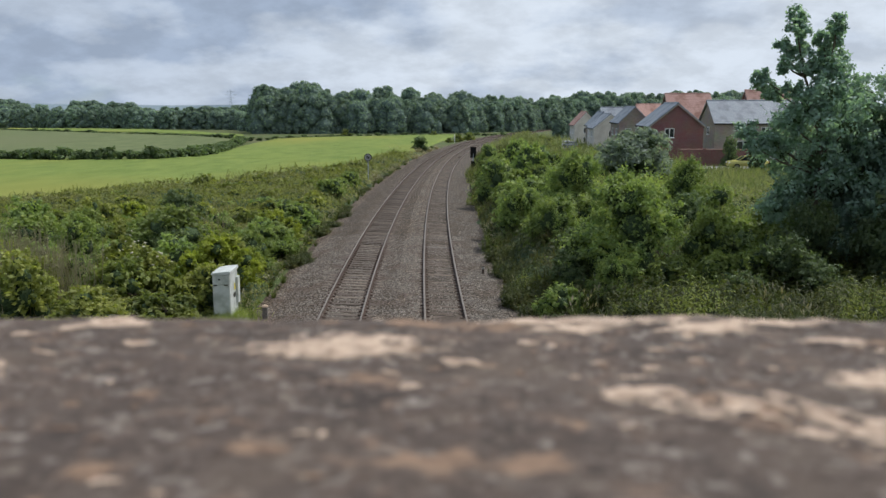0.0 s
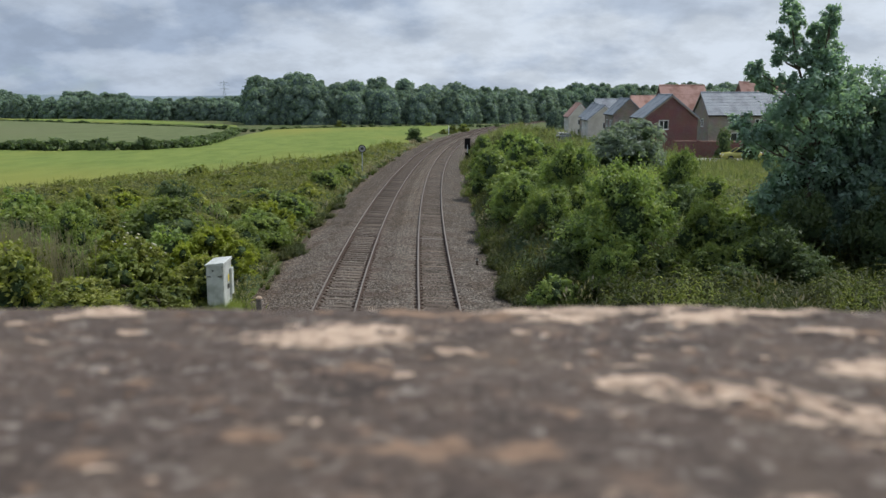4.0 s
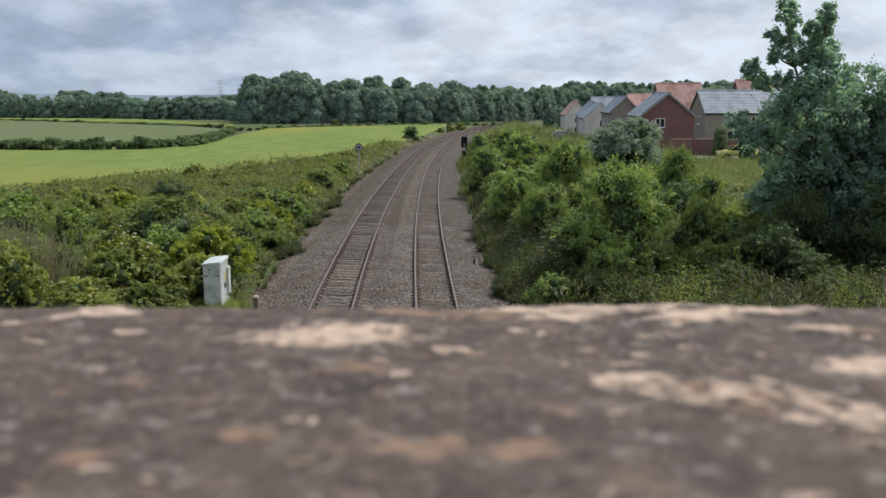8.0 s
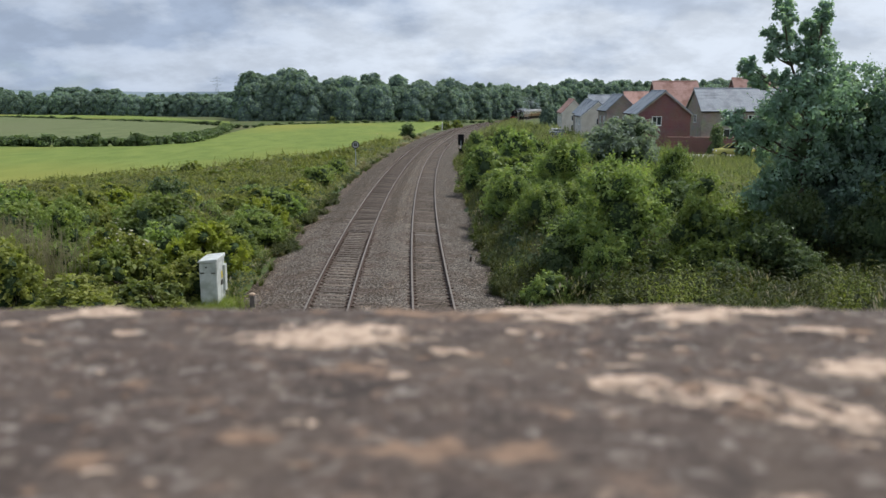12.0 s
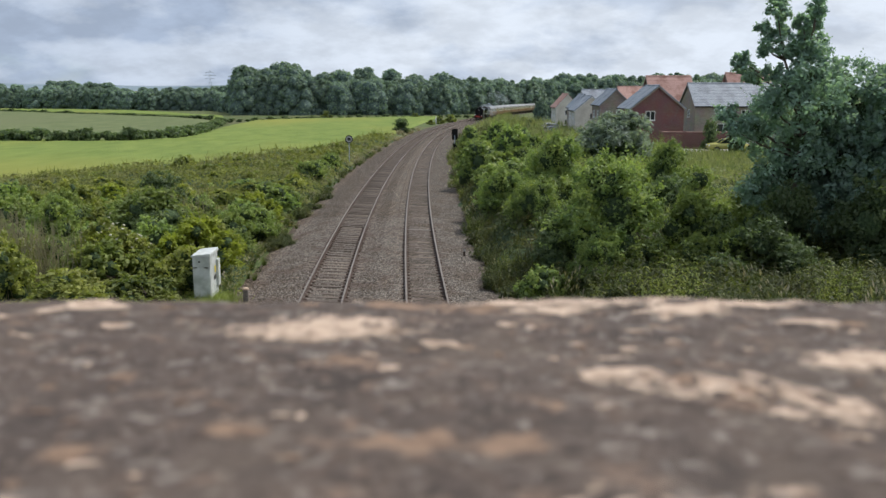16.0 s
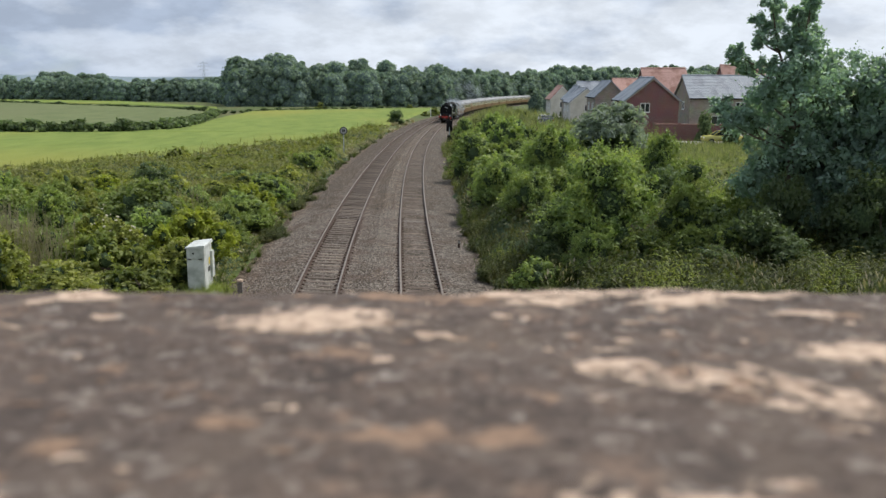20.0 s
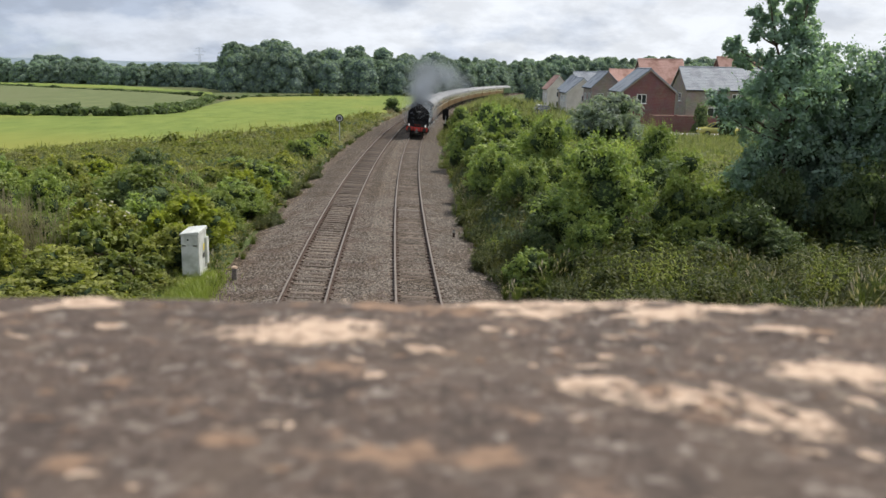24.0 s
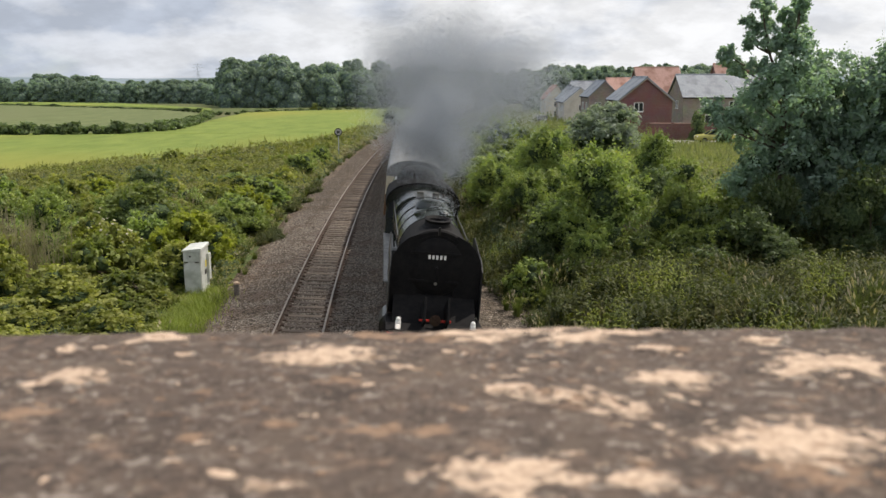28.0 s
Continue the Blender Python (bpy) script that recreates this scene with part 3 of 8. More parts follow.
def tube(bm, p, q, r0, r1=None, seg=12, caps=True):
    """A tapered round bar from p to q."""
    p, q = Vector(p), Vector(q)
    r1 = r0 if r1 is None else r1
    d = q - p
    m = Matrix.Translation((p + q) / 2) @ d.to_track_quat("Z", "Y").to_matrix().to_4x4()
    bmesh.ops.create_cone(bm, cap_ends=caps, segments=seg, radius1=r0, radius2=r1, depth=d.length, matrix=m)
    return bm


def a_tube(p, q, r0, r1=None, seg=12):
    return tube(bmesh.new(), p, q, r0, r1, seg)


def lathe(bm, profile, axis_o, axis, seg=32):
    """Turns rows of (distance along the axis, radius) into a round body with closed ends."""
    o, a = Vector(axis_o), Vector(axis).normalized()
    u = a.orthogonal().normalized()
    w = a.cross(u)
    rings = []
    for d, r in profile:
        rings.append([bm.verts.new(o + a * d + (u * math.cos(2 * math.pi * k / seg) + w * math.sin(2 * math.pi * k / seg)) * max(r, 1e-4)) for k in range(seg)])
    for A, B in zip(rings, rings[1:]):
        for k in range(seg):
            bm.faces.new((A[k], A[(k + 1) % seg], B[(k + 1) % seg], B[k]))
    bm.faces.new(rings[0][::-1])
    bm.faces.new(rings[-1])
    bmesh.ops.recalc_face_normals(bm, faces=bm.faces)
    return bm


def a_lathe(profile, o, axis, seg=32):
    return lathe(bmesh.new(), profile, o, axis, seg)


def extrude_profile(points, y0, y1, axis="y"):
    """A closed outline in x and z, drawn out along y (or an outline in y and z along x)."""
    bm = bmesh.new()
    ends = []
    for d in (y0, y1):
        ends.append([bm.verts.new((a, d, b) if axis == "y" else (d, a, b)) for a, b in points])
    n = len(points)
    for k in range(n):
        bm.faces.new((ends[0][k], ends[0][(k + 1) % n], ends[1][(k + 1) % n], ends[1][k]))
    bm.faces.new(ends[0][::-1])
    bm.faces.new(ends[1])
    bmesh.ops.recalc_face_normals(bm, faces=bm.faces)
    return bm


def smoothstep(a, b, x):
    t = min(1.0, max(0.0, (x - a) / (b - a)))
    return t * t * (3 - 2 * t)


# ---- the line of the railway ----
R, X0, Y0, GRADE = 1127.0, -0.419, 64.1, 0.0113
CANT = 0.05


def rail_level(y):
    u = max(0.0, min(y, 650.0) - 25.0)
    return -GRADE * u * u / (u + 20.0)


def line_at(s, off=0.0):
    """The point s metres along the near line, off metres to its right: x, y, z of the rail plane, heading."""
    a = (s - Y0) / R
    x, y = X0 + R * (1 - math.cos(a)), Y0 + R * math.sin(a)
    z = rail_level(y)
    return x + off * math.cos(a), y - off * math.sin(a), z, a


def other_line(s):
    """Distance of the second line's middle to the left of the first's."""
    return -3.85 + 0.35 * smoothstep(20, 110, s)


def ground_height(x, y):
    z = rail_level(y) - 0.45
    s = y
    edge = x - line_at(s)[0]
    z += 0.9 * smoothstep(3.5, 9.0, edge) * smoothstep(10, 40, y)
    z += 1.35 * smoothstep(9.0, 26.0, edge) * smoothstep(40, 90, y) * (1 - 0.62 * smoothstep(66, 88, y)) * (1 - smoothstep(260, 420, y))
    z += 0.35 * smoothstep(-7.5, -11.0, edge)
    # the bank climbs towards the road beside the bridge
    z += 0.25 * min(max(0.0, edge - 5.6), 14.0) * smoothstep(30.0, 20.0, y)
    if y < 14:
        z += (6.0 - z) * smoothstep(6.0, 14.0, abs(x - 0.3 + 1.5)) * smoothstep(14, 3, y)
    z += 0.12 * noise.noise((x * 0.13, y * 0.13, 0.0)) * smoothstep(4, 12, abs(edge + 1.9))
    return z


def build_ground():
    xs = sorted(set([round(v, 2) for v in np.concatenate([np.arange(-46, 62, 1.5), -46 - np.geomspace(2, 2500, 34), 62 + np.geomspace(2, 2500, 34)])]))
    ys = sorted(set([round(v, 2) for v in np.concatenate([np.arange(-14, 130, 1.5), 130 + np.geomspace(2, 4700, 60), -14 - np.geomspace(2, 400, 12)])]))
    verts = [(x, y, ground_height(x, y)) for y in ys for x in xs]
    n = len(xs)
    faces = [(j * n + i, j * n + i + 1, j * n + n + i + 1, j * n + n + i) for j in range(len(ys) - 1) for i in range(n - 1)]
    tagged(new("ground", mesh_from("ground", verts, faces, [M["soil"]], smooth=True)), "rough grassy ground falling gently along the railway", "ground", kind="structure")


build_ground()


def sheet(name, outline, material, lift, step, label, category="field"):
    """A crop standing on the ground inside a convex outline of x, y, with a skirt down to the soil."""
    xs = [p[0] for p in outline]
    ys = [p[1] for p in outline]

    def clip(y):
        hits = []
        for (ax, ay), (bx, by) in zip(outline, outline[1:] + outline[:1]):
            if (ay - y) * (by - y) <= 0 and ay != by:
                hits.append(ax + (bx - ax) * (y - ay) / (by - ay))
        return min(hits), max(hits)

    rows = []
    y = min(ys) + 0.01
    while y < max(ys):
        rows.append(y)
        y += step * (1 + max(0.0, y - 60) / 60)
    rows.append(max(ys) - 0.01)
    k = 60
    verts, faces = [], []
    for y in rows:
        a, b = clip(y)
        for i in range(k):
            x = a + (b - a) * i / (k - 1)
            h = lift + 0.06 * noise.noise((x * 0.3, y * 0.3, 3.0)) + 0.05 * noise.noise((x * 1.3, y * 1.3, 5.0))
            verts.append((x, y, ground_height(x, y) + (h if 0 < i < k - 1 and y not in (rows[0], rows[-1]) else -0.1)))
    for j in range(len(rows) - 1):
        for i in range(k - 1):
            faces.append((j * k + i, j * k + i + 1, j * k + k + i + 1, j * k + k + i))
    return tagged(new(name, mesh_from(name, verts, faces, [material], smooth=True)), label, category, kind="structure")


sheet("barley_field", [(-25, 36), (-34.5, 66), (-27.6, 78), (-18.4, 93), (-10.8, 122), (-7.0, 150), (-2.5, 200), (5, 292), (-48, 250), (-45, 196), (-40, 142), (-47, 131), (-140, 131), (-140, 36)], M["crop"], 0.45, 1.5, "bright green standing barley beside the railway")
sheet("grey_green_field", [(-52, 136), (-44, 150), (-50, 200), (-60, 246), (-92, 300), (-210, 395), (-330, 395), (-190, 136)], M["crop_grey"], 0.4, 2.0, "dull grey-green field rising behind a hedge")
sheet("far_strip_field", [(-60, 256), (-94, 318), (-215, 410), (-340, 412), (-340, 440), (-160, 440), (-70, 300)], M["crop"], 0.3, 3.0, "narrow far strip of pale green field")


# ---- ballast, sleepers and rails ----
def build_ballast():
    prof = [(-7.6, -0.62), (-7.0, -0.34), (-6.3, -0.25), (-5.6, -0.18), (-5.1, -0.155), (-4.8, -0.172), (-4.4, -0.198), (-3.7, -0.207), (-3.0, -0.198), (-2.6, -0.172), (-2.35, -0.155), (-1.9, -0.16), (-1.05, -0.148), (-0.7, -0.168), (0, -0.172), (0.7, -0.168), (1.05, -0.148), (1.6, -0.19), (2.2, -0.27), (3.0, -0.33), (3.8, -0.35), (4.4, -0.40), (5.0, -0.75)]
    verts, faces, kinds = [], [], []
    ss = list(np.arange(-6, 16, 1.0)) + list(np.arange(16, 60, 0.4)) + list(np.arange(60, 120, 1.0)) + list(np.arange(120, 640, 5.0))
    for s in ss:
        for off, dz in prof:
            o = off
            wob = 0.22 * noise.noise((s * 0.5, off, 0)) if abs(off + 1.9) > 4.4 else 0
            x, y, z, a = line_at(s, o + wob)
            lean = -CANT * (off if off > -1.9 else off + 3.7) * smoothstep(2.6, 0.8, abs(off) if off > -1.9 else abs(off + 3.7))
            verts.append((x, y, z + dz + lean + 0.022 * noise.noise((x * 1.1, y * 1.1, 2)) + 0.012 * noise.noise((x * 3.1, y * 3.1, 4))))
    n = len(prof)
    for j in range(len(ss) - 1):
        for i in range(n - 1):
            faces.append((j * n + i, j * n + i + 1, j * n + n + i + 1, j * n + n + i))
            mid = 0.5 * (prof[i][0] + prof[i + 1][0])
            kinds.append(1 if abs(mid) < 0.75 or abs(mid + 3.7) < 0.75 else 3 if -1.6 < mid < 0 else 2 if mid < -1.4 else 0)
    tagged(new("ballast", mesh_from("ballast", verts, faces, [M["ballast"], M["ballast_oily"], M["ballast_brown"], M["ballast_clean"]], kinds, smooth=True)), "grey-brown crushed stone ballast under both tracks", "ballast", kind="structure")
    # dirt path along the outer edge
    verts, faces = [], []
    for s in ss[:250]:
        for off, dz in ((-8.5, -0.66), (-7.7, -0.50), (-7.1, -0.33), (-6.6, -0.272), (-6.2, -0.285)):
            wob = 0.3 * noise.noise((s * 0.3, off, 7)) + 0.2 * noise.noise((s * 1.1, off, 3)) if off < -7.5 or off > -6 else 0.0
            x, y, z, a = line_at(s, off + wob)
            verts.append((x, y, z + dz))
    for j in range(min(len(ss), 250) - 1):
        for i in range(4):
            faces.append((j * 5 + i, j * 5 + i + 1, j * 5 + 6 + i, j * 5 + 5 + i))
    tagged(new("cess_path", mesh_from("cess_path", verts, faces, [M["cess_gravel"]], smooth=True)), "trodden stony dirt path beside the ballast", "path", kind="structure")
    # loose stones on the nearest stretch
    rng = np.random.default_rng(5)
    n = 46000
    s = 17.5 + (rng.random(n) ** 1.7) * 34
    off = rng.uniform(-6.9, 3.7, n)
    base = np.array([[0, 0, 1], [1, 0, 0], [0.2, 1, 0], [-1, 0.1, 0], [-0.1, -1, 0.1]], float)
    verts = np.zeros((n, 5, 3))
    for k in range(n):
        x, y, z, a = line_at(s[k], off[k])
        o = off[k]
        if -0.75 < o < 0.75 or -4.55 < o < -2.95:
            lift = -0.187 if o > -1.9 else -0.202
        else:
            lift = -0.155 - 0.13 * max(0, o - 1.2) - 0.07 * max(0, -5.1 - o)
        size = rng.uniform(0.018, 0.042)
        q = rng.random() * 6.28
        c, si = math.cos(q), math.sin(q)
        b = base * (size * rng.uniform(0.7, 1.3), size * rng.uniform(0.7, 1.3), size * rng.uniform(0.6, 1.0))
        loc = o if o > -1.9 else o + 3.7
        verts[k, :, 0] = x + b[:, 0] * c - b[:, 1] * si
        verts[k, :, 1] = y + b[:, 0] * si + b[:, 1] * c
        verts[k, :, 2] = z + lift + b[:, 2] + 0.006 - CANT * loc * smoothstep(2.6, 0.8, abs(loc))
    tri = np.array([[0, 1, 2], [0, 2, 3], [0, 3, 4], [0, 4, 1]])
    f = (np.arange(n)[:, None, None] * 5 + tri[None]).reshape(-1, 3)
    me = bpy.data.meshes.new("ballast_stones")
    me.vertices.add(n * 5)
    me.vertices.foreach_set("co", verts.astype(np.float32).ravel())
    me.loops.add(len(f) * 3)
    me.loops.foreach_set("vertex_index", f.astype(np.int32).ravel())
    me.polygons.add(len(f))
    me.polygons.foreach_set("loop_start", np.arange(0, len(f) * 3, 3, dtype=np.int32))
    me.polygons.foreach_set("loop_total", np.full(len(f), 3, dtype=np.int32))
    me.materials.append(M["ballast_stone"])
    me.update(calc_edges=True)
    tagged(new("ballast_stones", me), "loose angular grey ballast stones between the sleepers", "gravel", kind="stuff")


build_ballast()

RAIL = [(-0.07, -0.159), (-0.07, -0.147), (-0.012, -0.135), (-0.010, -0.05), (-0.036, -0.035), (-0.036, -0.006), (-0.028, 0.0), (0.028, 0.0), (0.036, -0.006), (0.036, -0.035), (0.010, -0.05), (0.012, -0.135), (0.07, -0.147), (0.07, -0.159)]


def rail_mesh(name, offset_of):
    ss = list(np.arange(-6, 200, 2.0)) + list(np.arange(200, 641, 6.0))
    verts, faces, idx = [], [], []
    n = len(RAIL)
    for s in ss:
        mid, side = offset_of(s)
        for u, w in RAIL:
            x, y, z, a = line_at(s, mid + side * 0.7525 + u)
            verts.append((x, y, z - CANT * side * 0.7525 + w))
    for j in range(len(ss) - 1):
        for i in range(n):
            faces.append((j * n + i, j * n + (i + 1) % n, (j + 1) * n + (i + 1) % n, (j + 1) * n + i))
            idx.append(1 if i in (6, 5, 7) else 0)
    return mesh_from(name, verts, faces, [M["rail_side"], M["rail_top"]], idx)


def build_track(mid_of, label, seed, wood):
    t = thing("railway_track", label, "railway track", "tracks of the line")
    for side in (-1, 1):
        part("rail", rail_mesh("rail", lambda s, k=side: (mid_of(s), k)), None, t, "rusty steel rail with a polished head")
    bm = a_box(-1.3, 1.3, -0.125, 0.125, -0.32, -0.165, 0.012)
    proto = bpy.data.meshes.new("sleeper")
    bm.to_mesh(proto)
    bm.free()
    proto.materials.append(M[wood])
    clip = a_box(-0.19, 0.19, -0.075, 0.075, -0.168, -0.128, 0.015)
    chair = bpy.data.meshes.new("rail_chair")
    clip.to_mesh(chair)
    clip.free()
    chair.materials.append(M["rail_side"])
    rnd = random.Random(seed)
    s, k = -4.0, 0
    rest_v, rest_f = [], []
    cube = [(-1.3, -0.125, -0.165), (1.3, -0.125, -0.165), (1.3, 0.125, -0.165), (-1.3, 0.125, -0.165), (-1.3, -0.125, -0.3), (1.3, -0.125, -0.3), (1.3, 0.125, -0.3), (-1.3, 0.125, -0.3)]
    cf = [(0, 1, 2, 3), (0, 4, 5, 1), (1, 5, 6, 2), (2, 6, 7, 3), (3, 7, 4, 0)]
    while s < 460:
        x, y, z, a = line_at(s, mid_of(s))
        m = pose(x, y, z + rnd.uniform(-0.012, 0.004), 0, math.degrees(math.atan(CANT)), -math.degrees(a) + rnd.uniform(-0.7, 0.7))
        if 14 < s < 88:
            ob = new("sleeper", proto)
            ob.parent, ob.matrix_basis = t, m
            if s < 48:
                for sx in (-0.7525, 0.7525):
                    c = new("rail_chair", chair)
                    c.parent, c.matrix_basis = t, m @ pose(sx, 0, 0)
        else:
            b = len(rest_v)
            rest_v += [m @ Vector(v) for v in cube]
            rest_f += [tuple(b + i for i in fc) for fc in cf]
        s += 0.585
    tagged(part("sleeper_rest", mesh_from("sleeper_rest", rest_v, rest_f, [M[wood]]), None, t, "row of weathered sleepers further along"), kind="stuff")
    return t


build_track(lambda s: 0.0, "near railway track with rusty rails on weathered sleepers", 3, "sleeper")
build_track(other_line, "second railway track with brown sleepers on ballast", 4, "sleeper_brown")


# ---- the bridge parapet ----
TOP_Z, TOP_SLOPE = 7.45, -0.0855


def parapet_top(x, y):
    return TOP_Z + TOP_SLOPE * (y - 0.5) - 0.002 * x


def build_parapet():
    wall = thing("parapet_wall", "brick bridge parapet under a worn stone coping", "wall", kind="structure")
    part("wall_body", a_box(-9.0, 9.0, 0.16, 0.58, 5.0, 7.2), M["bridge_brick"], wall)
    for x0, x1 in ((-9.6, -8.0), (3.9, 5.5)):
        tagged(part("bridge_abutment", a_box(x0, x1, -7.6, 0.58, -1.2, 5.6), M["bridge_brick"], None), "brick abutment carrying the bridge deck", "abutment", kind="structure")
    # coping stones with a worn top; the visible one spans the lens
    for x0, x1 in ((-9.0, -6.4), (-6.39, -3.8), (-3.79, -1.32), (-1.31, 1.38), (1.39, 3.9), (3.91, 6.4), (6.41, 9.0)):
        fine = x0 == -1.31
        nx, ny = (230, 90) if fine else (24, 12)
        verts, faces = [], []
        y0, y1 = 0.06, 0.645
        for j in range(ny + 1):
            for i in range(nx + 1):
                x = x0 + (x1 - x0) * i / nx
                y = y0 + (y1 - y0) * j / ny
                z = parapet_top(x, y)
                e = min(y - y0, y1 - y, x - x0, x1 - x)
                z -= 0.010 * (1 - smoothstep(0, 0.022, e))
                z += 0.0035 * noise.fractal((x * 14, y * 14, 0), 1.0, 2.0, 4) - 0.002 * max(0, noise.noise((x * 55, y * 55, 4)) - 0.25)
                yy = y + (0.004 * noise.noise((x * 16, 0, 8)) + 0.002 * noise.noise((x * 60, 0, 9)) if j == ny else 0)
                verts.append((x, yy, z))
        n = nx + 1
        for j in range(ny):
            for i in range(nx):
                faces.append((j * n + i, j * n + i + 1, j * n + n + i + 1, j * n + n + i))
        b = len(verts)
        for i in range(nx + 1):
            for j in (0, ny):
                v = verts[j * n + i]
                verts.append((v[0], v[1], 7.2))
        for i in range(nx):
            faces.append((i + 1, i, b + 2 * i, b + 2 * i + 2))
            faces.append((ny * n + i, ny * n + i + 1, b + 2 * i + 3, b + 2 * i + 1))
        for i in (0, nx):
            faces.append(tuple(j * n + i for j in range(ny + 1)) + (b + 2 * i + 1, b + 2 * i))
        part("coping_stone", mesh_from("coping_stone", verts, faces, [M["stone"]], smooth=True), None, wall, "grey-brown weathered coping stone, pitted and grainy")
    # crusts of lichen: x, y, half length, half width, tan or pale
    crusts = [(-0.241, 0.599, 0.025, 0.020, 0), (-0.066, 0.518, 0.061, 0.033, 0), (-0.010, 0.601, 0.034, 0.018, 1), (0.032, 0.590, 0.032, 0.016, 1), (0.101, 0.594, 0.039, 0.028, 0),
              (0.15, 0.614, 0.055, 0.016, 0), (0.062, 0.612, 0.04, 0.014, 0), (0.245, 0.608, 0.045, 0.014, 0),
              (0.189, 0.581, 0.041, 0.026, 0), (0.256, 0.540, 0.020, 0.017, 0), (0.279, 0.528, 0.010, 0.009, 1), (0.243, 0.425, 0.036, 0.029, 0), (0.099, 0.395, 0.024, 0.015, 0), (0.118, 0.388, 0.018, 0.012, 1), (0.157, 0.362, 0.022, 0.016, 1),
              (0.138, 0.378, 0.031, 0.021, 0), (0.178, 0.350, 0.030, 0.021, 0), (-0.040, 0.427, 0.019, 0.012, 1), (-0.017, 0.417, 0.009, 0.007, 0), (-0.149, 0.403, 0.009, 0.009, 1),
              (-0.007, 0.302, 0.021, 0.017, 1), (0.035, 0.297, 0.013, 0.014, 1)]
    more = [(-0.131, 0.292, 0.009, 0.008, 1), (-0.074, 0.314, 0.011, 0.009, 1), (0.104, 0.441, 0.012, 0.008, 0), (0.057, 0.347, 0.008, 0.007, 1), (-0.197, 0.528, 0.011, 0.009, 0),
            (0.007, 0.477, 0.010, 0.008, 0), (0.078, 0.217, 0.042, 0.036, 0), (0.272, 0.268, 0.064, 0.044, 0), (0.394, 0.471, 0.054, 0.050, 0), (-0.270, 0.448, 0.027, 0.024, 0),
            (-0.267, 0.348, 0.023, 0.014, 1), (-0.061, 0.203, 0.021, 0.010, 0), (-0.094, 0.220, 0.010, 0.008, 0), (0.156, 0.205, 0.020, 0.016, 0), (0.377, 0.568, 0.026, 0.018, 0),
            (-0.316, 0.552, 0.011, 0.012, 0), (0.263, 0.210, 0.042, 0.024, 1)]
    rnd = random.Random(12)
    specks = [(rnd.uniform(-0.55, 0.6), rnd.uniform(0.15, 0.63), rnd.uniform(0.002, 0.008), rnd.uniform(0.0015, 0.005), rnd.random() < 0.5) for _ in range(190)]
    for k, (cx, cy, rx, ry, tan) in enumerate(crusts + more + specks):
        seg = 64 if rx > 0.009 else 14
        ring = 6 if rx > 0.009 else 3
        verts, faces = [(cx, cy, parapet_top(cx, cy) + 0.0013 + 0.0035 * noise.fractal((cx * 14, cy * 14, 0), 1.0, 2.0, 4))], []
        for g in range(1, ring + 1):
            for q in range(seg):
                an = 2 * math.pi * q / seg
                w = 1 + (0.42 * noise.noise((math.cos(an) * 1.1 + k * 3.7, math.sin(an) * 1.1, 1)) + 0.16 * noise.noise((math.cos(an) * 2.6 + k, math.sin(an) * 2.6, 5)) + 0.10 * noise.noise((math.cos(an) * 8 + k, math.sin(an) * 8, 3)))
                fr = 1.65 * g / ring * w
                x, y = cx + rx * fr * math.cos(an), cy + ry * fr * math.sin(an)
                y = min(y, 0.640)
                lift = (0.0012 if g < ring - 1 else 0.0005) if g < ring else -0.0008
                verts.append((x, y, parapet_top(x, y) + lift + 0.0007 * noise.noise((x * 90, y * 90, k)) + (0.0035 * noise.fractal((x * 14, y * 14, 0), 1.0, 2.0, 4))))
        for q in range(seg):
            faces.append((0, 1 + q, 1 + (q + 1) % seg))
            for g in range(ring - 1):
                a, c = 1 + g * seg, 1 + (g + 1) * seg
                faces.append((a + q, c + q, c + (q + 1) % seg, a + (q + 1) % seg))
        me = mesh_from("lichen_crust", verts, faces, [M["lichen_tan" if tan else "lichen"]], smooth=True)
        rim = me.attributes.new("rim", "FLOAT", "POINT")
        rim.data.foreach_set("value", [0.0] + [g / ring for g in range(1, ring + 1) for q in range(seg)])
        part("lichen_crust", me, None, wall, "tan lichen crust" if tan else "pale cream lichen crust")
    # road deck and the second parapet behind
    tagged(new("bridge_road", mesh_from("bridge_road", *_slab(-60, 60, -7.2, 0.16, 5.6, 6.15), [M["asphalt"]])), "asphalt road over the railway bridge", "road", kind="structure")
    back = thing("parapet_wall", "brick parapet on the other side of the bridge road", "wall", kind="structure")
    part("wall_body", a_box(-9.0, 9.0, -7.6, -7.2, 5.6, 7.2), M["bridge_brick"], back)
    part("coping_stone", a_box(-9.0, 9.0, -7.66, -7.14, 7.2, 7.42, 0.02), M["stone"], back)


def _slab(x0, x1, y0, y1, z0, z1):
    v = [(x, y, z) for z in (z0, z1) for y in (y0, y1) for x in (x0, x1)]
    return v, [(0, 2, 3, 1), (4, 5, 7, 6), (0, 1, 5, 4), (2, 6, 7, 3), (0, 4, 6, 2), (1, 3, 7, 5)]


build_parapet()


